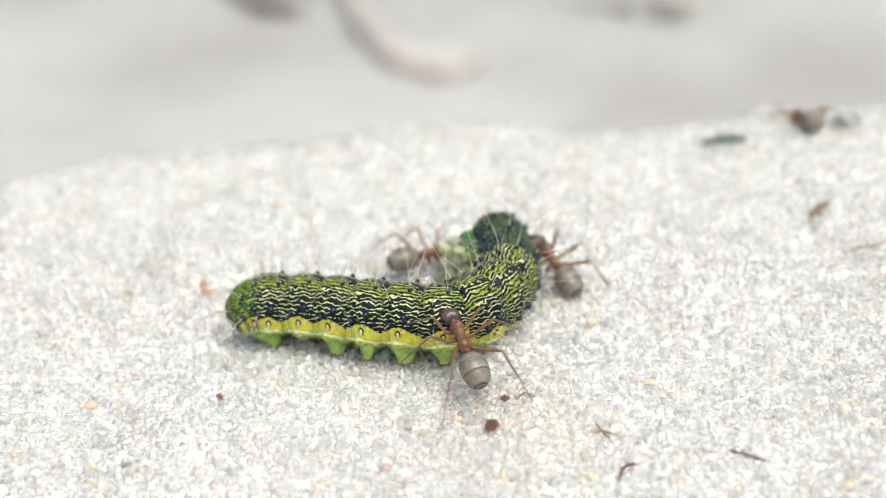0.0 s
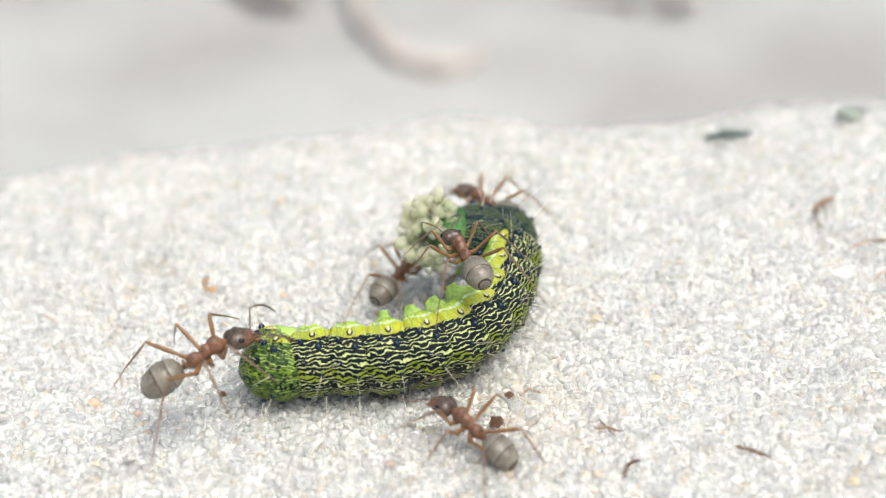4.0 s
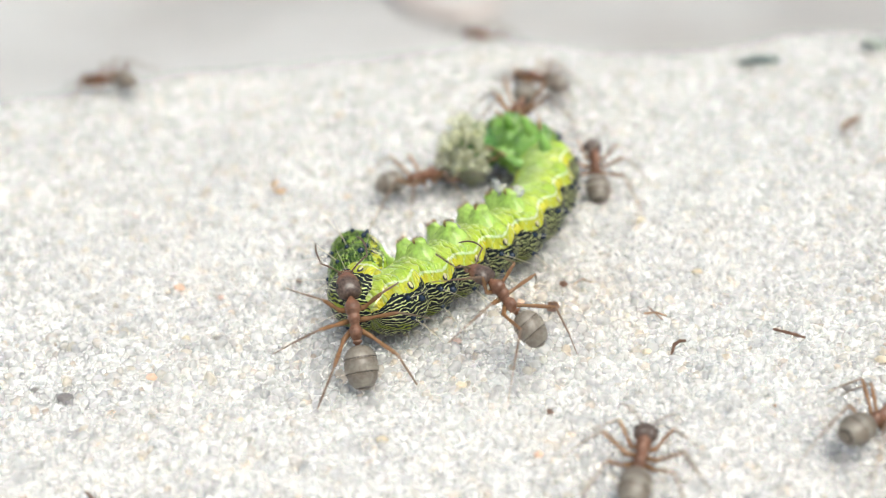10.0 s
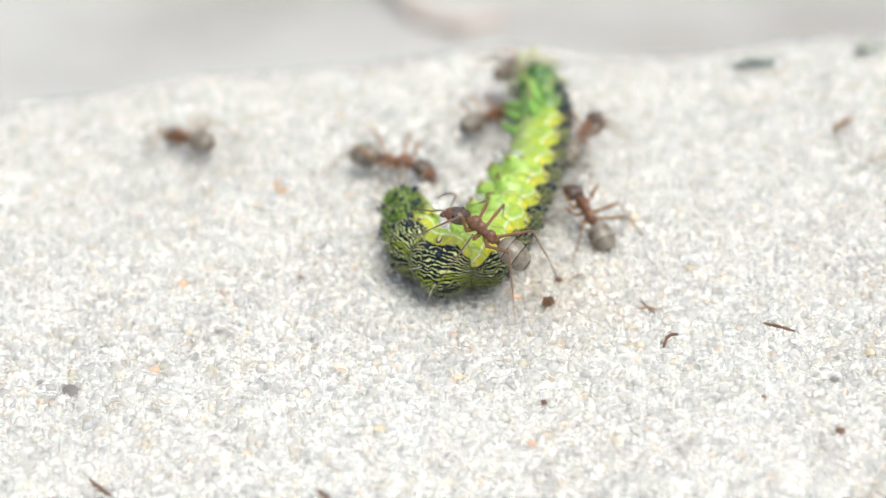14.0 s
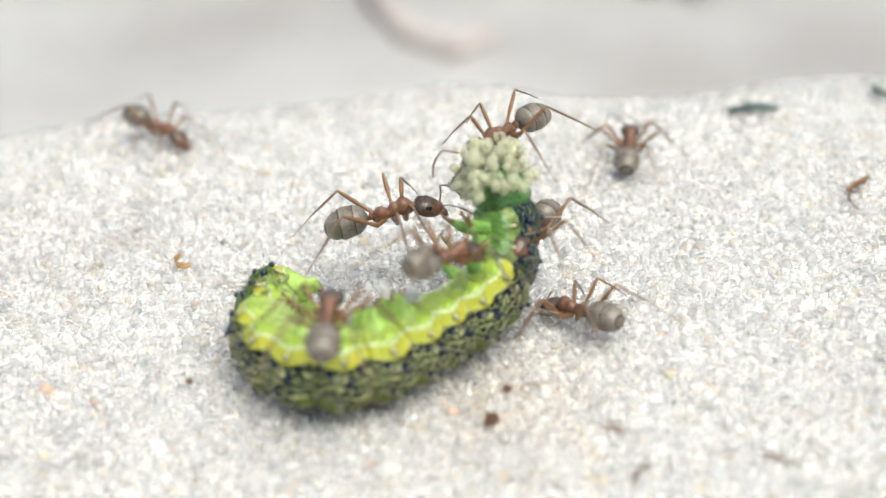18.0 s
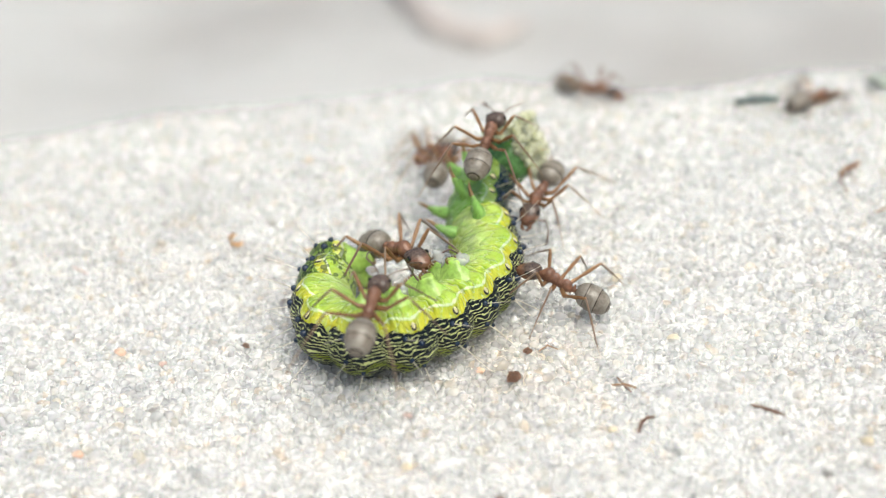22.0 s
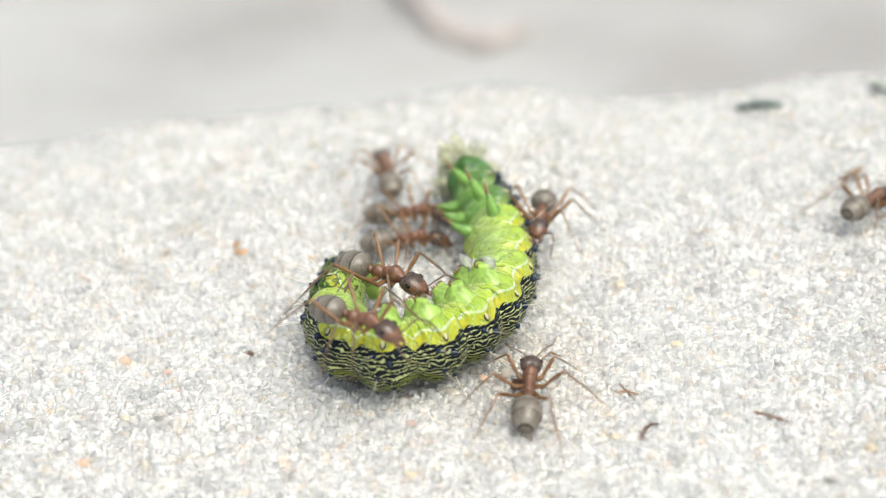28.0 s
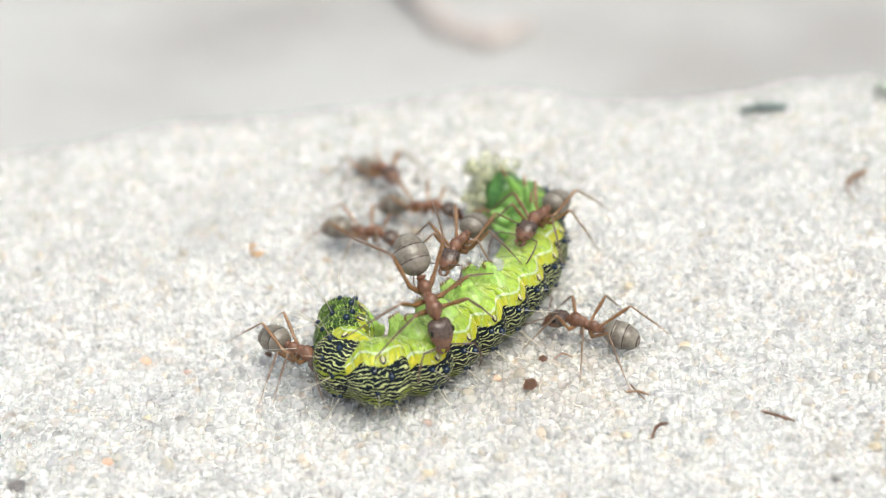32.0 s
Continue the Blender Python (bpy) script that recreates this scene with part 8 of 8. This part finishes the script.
    y_rows = [(0, pose(0.01200, -0.05600, 0.00202, 0, -0, 90)), (8.8, pose(0.01200, -0.05400, 0.00202, 0, -0, 90)), (9.5, pose(0.00810, -0.03104, 0.00181, 0, 16, 75)), (10, pose(0.00961, -0.02876, 0.00192, 0, -4, 75)),
        (10.5, pose(0.01241, -0.01330, 0.00208, 0, -15, 96)), (11, pose(0.00864, -0.01276, 0.00216, 0, -17, 151)), (11.5, pose(0.00788, -0.01268, 0.00212, 0, -18, 150)), (12, pose(0.00955, -0.00864, 0.00206, 0, -23, 126)),
        (12.5, pose(0.00954, -0.00811, 0.00197, 0, -14, 129)), (13, pose(0.00917, -0.00587, 0.00205, 0, -24, 125)), (13.5, pose(0.00894, -0.00322, 0.00204, 0, -23, 131)), (14, pose(0.00939, -0.00417, 0.00206, 0, -26, 118)),
        (14.5, pose(0.00906, -0.00123, 0.00207, 0, -29, 114)), (16.5, pose(0.01197, 0.00338, 0.00198, 0, 0, -173)), (17, pose(0.01157, 0.00114, 0.00202, 0, 11, -147)), (17.5, pose(0.01217, -0.00248, 0.00197, 0, -7, -162)),
        (18, pose(0.01112, -0.00475, 0.00191, 0, 16, 133)), (18.5, pose(0.01049, -0.00517, 0.00189, 0, -2, -178)), (19, pose(0.00983, -0.00535, 0.00186, 0, -4, -170)), (19.5, pose(0.01048, -0.00518, 0.00186, 0, 7, 162)),
        (20, pose(0.01074, -0.00698, 0.00199, 0, 5, -166)), (20.5, pose(0.01038, -0.00627, 0.00205, 0, -7, 161)), (21, pose(0.00978, -0.00574, 0.00201, 0, -10, 154)), (21.5, pose(0.00972, -0.00569, 0.00200, 0, -9, 155)),
        (22, pose(0.00915, -0.00623, 0.00277, 0, -17, 159)), (22.5, pose(0.00799, -0.00448, 0.00292, 0, -17, 143)), (23, pose(0.00711, -0.00489, 0.00404, 0, -30, 131)), (23.5, pose(0.00704, -0.00488, 0.00518, 0, -34, 134)),
        (23.75, pose(0.00612, -0.00632, 0.00593, 0, -19, -170)), (24, pose(0.00520, -0.00775, 0.00668, 0, -5, -115)), (24.5, pose(0.00550, -0.00867, 0.00675, 0, 14, -103)), (25, pose(0.00631, -0.00810, 0.00593, 0, 29, -65)),
        (25.5, pose(0.00842, -0.01323, 0.00197, 0, 20, -75)), (26.5, pose(0.01768, -0.00973, 0.00233, 0, 6, -18)), (27.5, pose(0.02693, -0.00623, 0.00270, 0, -8, 39)), (28, pose(0.03089, 0.00510, 0.00281, 0, 6, 46)),
        (28.5, pose(0.03871, 0.03176, 0.00117, 0, 13, 60)), (28.67, pose(0.03492, 0.02993, 0.00122, 0, 6, 112)), (28.83, pose(0.03113, 0.02810, 0.00128, 0, -1, 165)), (29, pose(0.02733, 0.02627, 0.00133, 0, -7, -143)),
        (29.25, pose(0.02215, 0.02553, 0.00116, 0, -11, -98)), (29.5, pose(0.01696, 0.02478, 0.00100, 0, -14, -54)), (29.67, pose(0.01497, 0.03285, -0.00264, 0, -4, 6)), (29.83, pose(0.01299, 0.04093, -0.00629, 0, 5, 65)),
        (30, pose(0.01100, 0.04900, -0.00993, 0, 15, 124)), (30.25, pose(0.00717, 0.03501, -0.00422, 0, 4, -178)), (30.5, pose(0.00334, 0.02102, 0.00150, 0, -8, -121)), (30.67, pose(0.00411, 0.01942, 0.00155, 0, -5, -67)),
        (30.83, pose(0.00487, 0.01781, 0.00160, 0, -2, -13)), (31, pose(0.00564, 0.01621, 0.00165, 0, 1, 41)), (31.5, pose(0.02525, 0.01926, 0.00246, 0, 4, 7)), (32, pose(0.04104, 0.02026, 0.00317, 0, 7, 28))]
    walk(ANTS["y"], y_rows)
    stride(ANTS["y"], y_rows, 37)
    z_rows = [(0, pose(0.00900, -0.05600, 0.00189, 0, -0, 60)), (8.2, pose(0.00900, -0.05400, 0.00189, 0, -0, 60)), (9, pose(0.00883, -0.03004, 0.00183, 0, 20, 53)), (9.5, pose(0.01251, -0.02750, 0.00205, 0, -3, 33)),
        (10, pose(0.02280, -0.02615, 0.00247, 0, 10, 40)), (10.5, pose(0.03152, -0.02407, 0.00287, 0, 8, 39)), (11, pose(0.06500, -0.01000, 0.00438, 0, -0, 60)), (19, pose(0.07000, 0.03000, 0.00187, 0, -0, 110)),
        (19.75, pose(0.05584, 0.02737, 0.00198, 0, -6, 168)), (20.5, pose(0.04168, 0.02474, 0.00209, 0, -12, -135)), (21, pose(0.03493, 0.02458, 0.00183, 0, -11, -142)), (21.5, pose(0.03045, 0.02485, 0.00161, 0, -2, -156)),
        (21.67, pose(0.03069, 0.02433, 0.00163, 0, 1, 150)), (21.83, pose(0.03093, 0.02381, 0.00166, 0, 5, 96)), (22, pose(0.03116, 0.02330, 0.00168, 0, 8, 42)), (22.5, pose(0.04100, 0.02601, 0.00199, 0, 8, 37)),
        (23.5, pose(0.07000, 0.03400, -0.00065, 0, -0, 0)), (25, pose(0.06933, 0.03400, -0.00064, 0, -0, 57)), (26.5, pose(0.06867, 0.03400, -0.00062, 0, -0, 113)), (28, pose(0.06800, 0.03400, -0.00061, 0, -0, 170)),
        (29, pose(0.04042, 0.02784, 0.00181, 0, -13, -140)), (29.25, pose(0.03927, 0.02834, 0.00172, 0, -1, 159)), (29.5, pose(0.03812, 0.02884, 0.00163, 0, 10, 98)), (30, pose(0.04567, 0.02714, 0.00210, 0, 13, 43)),
        (32, pose(0.04567, 0.02714, 0.00210, 0, 13, 43))]
    walk(ANTS["z"], z_rows)
    stride(ANTS["z"], z_rows, 40)
    j_rows = [(0, pose(0.06600, 0.02600, 0.00371, 0, -0, 180)), (7.8, pose(0.06400, 0.02500, 0.00385, 0, -0, 180)), (8.5, pose(0.03394, 0.01432, 0.00291, 0, -12, -147)), (9, pose(0.02455, 0.01371, 0.00249, 0, -4, -171)),
        (9.5, pose(0.01399, 0.01388, 0.00202, 0, -2, -166)), (10, pose(0.00708, 0.01911, 0.00168, 0, 8, 130)), (10.17, pose(0.00552, 0.01897, 0.00162, 0, 6, -173)), (10.33, pose(0.00395, 0.01883, 0.00155, 0, 3, -116)),
        (10.5, pose(0.00239, 0.01870, 0.00149, 0, 1, -60)), (10.67, pose(0.00243, 0.01819, 0.00149, 0, 5, -2)), (10.83, pose(0.00248, 0.01769, 0.00149, 0, 9, 55)), (11, pose(0.00252, 0.01719, 0.00149, 0, 13, 112)),
        (11.5, pose(-0.00073, 0.01589, 0.00134, 0, 12, 142)), (12, pose(-0.00369, 0.01479, 0.00121, 0, 6, 143)), (12.25, pose(-0.00166, 0.01617, 0.00130, 0, -3, -167)), (12.5, pose(0.00036, 0.01755, 0.00139, 0, -13, -116)),
        (13, pose(0.00336, 0.01748, 0.00153, 0, -13, -113)), (13.25, pose(0.00290, 0.02150, 0.00195, 0, -4, -43)), (13.5, pose(0.00244, 0.02552, 0.00237, 0, 6, 28)), (14, pose(0.00574, 0.01987, 0.00262, 0, 9, 49)),
        (14.25, pose(0.00680, 0.01651, 0.00269, 0, 1, -14)), (14.5, pose(0.00786, 0.01316, 0.00276, 0, -8, -77)), (15.17, pose(0.00734, 0.00780, 0.00377, 0, -10, -133)), (15.83, pose(0.00683, 0.00245, 0.00478, 0, -11, 172)),
        (16.5, pose(0.00632, -0.00291, 0.00578, 0, -13, 116)), (17, pose(0.00587, -0.00502, 0.00772, 0, 1, 84)), (17.5, pose(0.00534, -0.00541, 0.00768, 0, 8, 96)), (18, pose(0.00389, -0.00824, 0.00761, 0, 15, 49)),
        (18.5, pose(0.00364, -0.00700, 0.00759, 0, -9, -24)), (19, pose(0.00358, -0.00586, 0.00760, 0, -3, -15)), (19.5, pose(0.00527, -0.00615, 0.00767, 0, -5, -19)), (20, pose(0.00592, 0.00933, 0.00368, 0, -18, -61)),
        (20.5, pose(0.00484, 0.01078, 0.00463, 0, -11, -68)), (21, pose(0.00608, 0.01191, 0.00468, 0, -10, -118)), (21.17, pose(0.00497, 0.01063, 0.00464, 0, -5, -172)), (21.33, pose(0.00387, 0.00936, 0.00460, 0, -1, 134)),
        (21.5, pose(0.00276, 0.00809, 0.00455, 0, 3, 80)), (22, pose(0.00135, 0.00888, 0.00349, 0, -0, 78)), (22.5, pose(0.00116, 0.00656, 0.00348, 0, 9, 80)), (23, pose(0.00025, 0.00664, 0.00343, 0, 13, 79)),
        (23.5, pose(0.00042, 0.00569, 0.00344, 0, 18, 75)), (24, pose(-0.00006, 0.00579, 0.00342, 0, 15, 77)), (24.5, pose(-0.00061, 0.00566, 0.00340, 0, 10, 76)), (25, pose(-0.00063, 0.00563, 0.00339, 0, 16, 77)),
        (25.5, pose(-0.00029, 0.00755, 0.00340, 0, 18, 69)), (27.5, pose(-0.00168, 0.00697, 0.00133, 0, 3, 17)), (28, pose(-0.00117, 0.00600, 0.00144, 0, 0, 4)), (28.5, pose(-0.00263, 0.00646, 0.00129, 0, 1, 9)),
        (29, pose(-0.00081, 0.00982, 0.00237, 0, 13, 59)), (29.25, pose(0.00093, 0.00959, 0.00245, 0, -1, -7)), (29.5, pose(0.00267, 0.00935, 0.00254, 0, -15, -73)), (29.75, pose(0.00192, 0.00751, 0.00301, 0, 3, -3)),
        (30, pose(0.00116, 0.00567, 0.00348, 0, 21, 66)), (30.25, pose(-0.00146, 0.00349, 0.00236, 0, 4, 6)), (30.5, pose(-0.00408, 0.00131, 0.00124, 0, -13, -54)), (31, pose(-0.00367, -0.00046, 0.00126, 0, -10, -40)),
        (31.5, pose(-0.00145, 0.00637, 0.00135, 0, -5, -40)), (32, pose(-0.00126, 0.00722, 0.00140, 0, 2, -4))]
    walk(ANTS["j"], j_rows)
    stride(ANTS["j"], j_rows, 43)
    g_rows = [(0, pose(0.03000, 0.06000, -0.01701, 0, -0, -90)), (16, pose(0.02600, 0.05400, -0.01385, 0, -0, -100)), (16.5, pose(0.02346, 0.04584, -0.00868, 0, 4, -155)), (17, pose(0.02091, 0.03768, -0.00351, 0, 8, 150)),
        (17.5, pose(0.01837, 0.02952, 0.00167, 0, 12, 95)), (18, pose(0.01632, 0.01596, 0.00214, 0, -5, 81)), (18.5, pose(0.01120, 0.01808, 0.00187, 0, 13, 99)), (18.67, pose(0.00773, 0.01733, 0.00172, 0, 2, 46)),
        (18.83, pose(0.00425, 0.01659, 0.00157, 0, -8, -6)), (19, pose(0.00078, 0.01584, 0.00142, 0, -19, -58)), (19.25, pose(0.00266, 0.01556, 0.00150, 0, -2, -4)), (19.5, pose(0.00455, 0.01528, 0.00159, 0, 15, 51)),
        (20, pose(0.00443, 0.01681, 0.00160, 0, -2, 117)), (20.5, pose(0.00514, 0.02237, 0.00156, 0, 15, 108)), (20.67, pose(0.00504, 0.02180, 0.00156, 0, 7, 159)), (20.83, pose(0.00494, 0.02123, 0.00157, 0, -2, -150)),
        (21, pose(0.00484, 0.02066, 0.00157, 0, -10, -99)), (21.5, pose(0.00278, 0.01605, 0.00151, 0, -11, -106)), (22, pose(0.00052, 0.01459, 0.00141, 0, -18, -114)), (22.5, pose(-0.00209, 0.01439, 0.00129, 0, -16, -121)),
        (23, pose(-0.00438, 0.01342, 0.00118, 0, -9, -144)), (23.5, pose(-0.00673, 0.01036, 0.00110, 0, -6, -104)), (24, pose(-0.00742, 0.00363, 0.00110, 0, 1, -85)), (24.5, pose(-0.00672, 0.00256, 0.00112, 0, -7, -55)),
        (25, pose(-0.00697, 0.00439, 0.00108, 0, -14, -23)), (25.5, pose(-0.00616, 0.00447, 0.00112, 0, -9, -16)), (27.5, pose(-0.00130, 0.00179, 0.00136, 0, 1, 8)), (28, pose(-0.00116, 0.00236, 0.00140, 0, -0, 9)),
        (28.5, pose(-0.00145, 0.00280, 0.00133, 0, -7, -8)), (29, pose(-0.00155, 0.00234, 0.00136, 0, 3, 43)), (29.5, pose(0.00035, -0.00091, 0.00345, 0, 7, 55)), (30, pose(0.00045, -0.00013, 0.00349, 0, -4, 30)),
        (30.5, pose(-0.00315, -0.00537, 0.00329, 0, 13, 64)), (31, pose(-0.00725, -0.00769, 0.00312, 0, 27, 92)), (31.5, pose(0.00032, -0.00472, 0.00445, 0, 20, 71)), (31.67, pose(0.00085, -0.00462, 0.00482, 0, 13, 130)),
        (31.83, pose(0.00139, -0.00453, 0.00518, 0, 6, -171)), (32, pose(0.00192, -0.00443, 0.00554, 0, -1, -112))]
    walk(ANTS["g"], g_rows)
    stride(ANTS["g"], g_rows, 46)


motions()
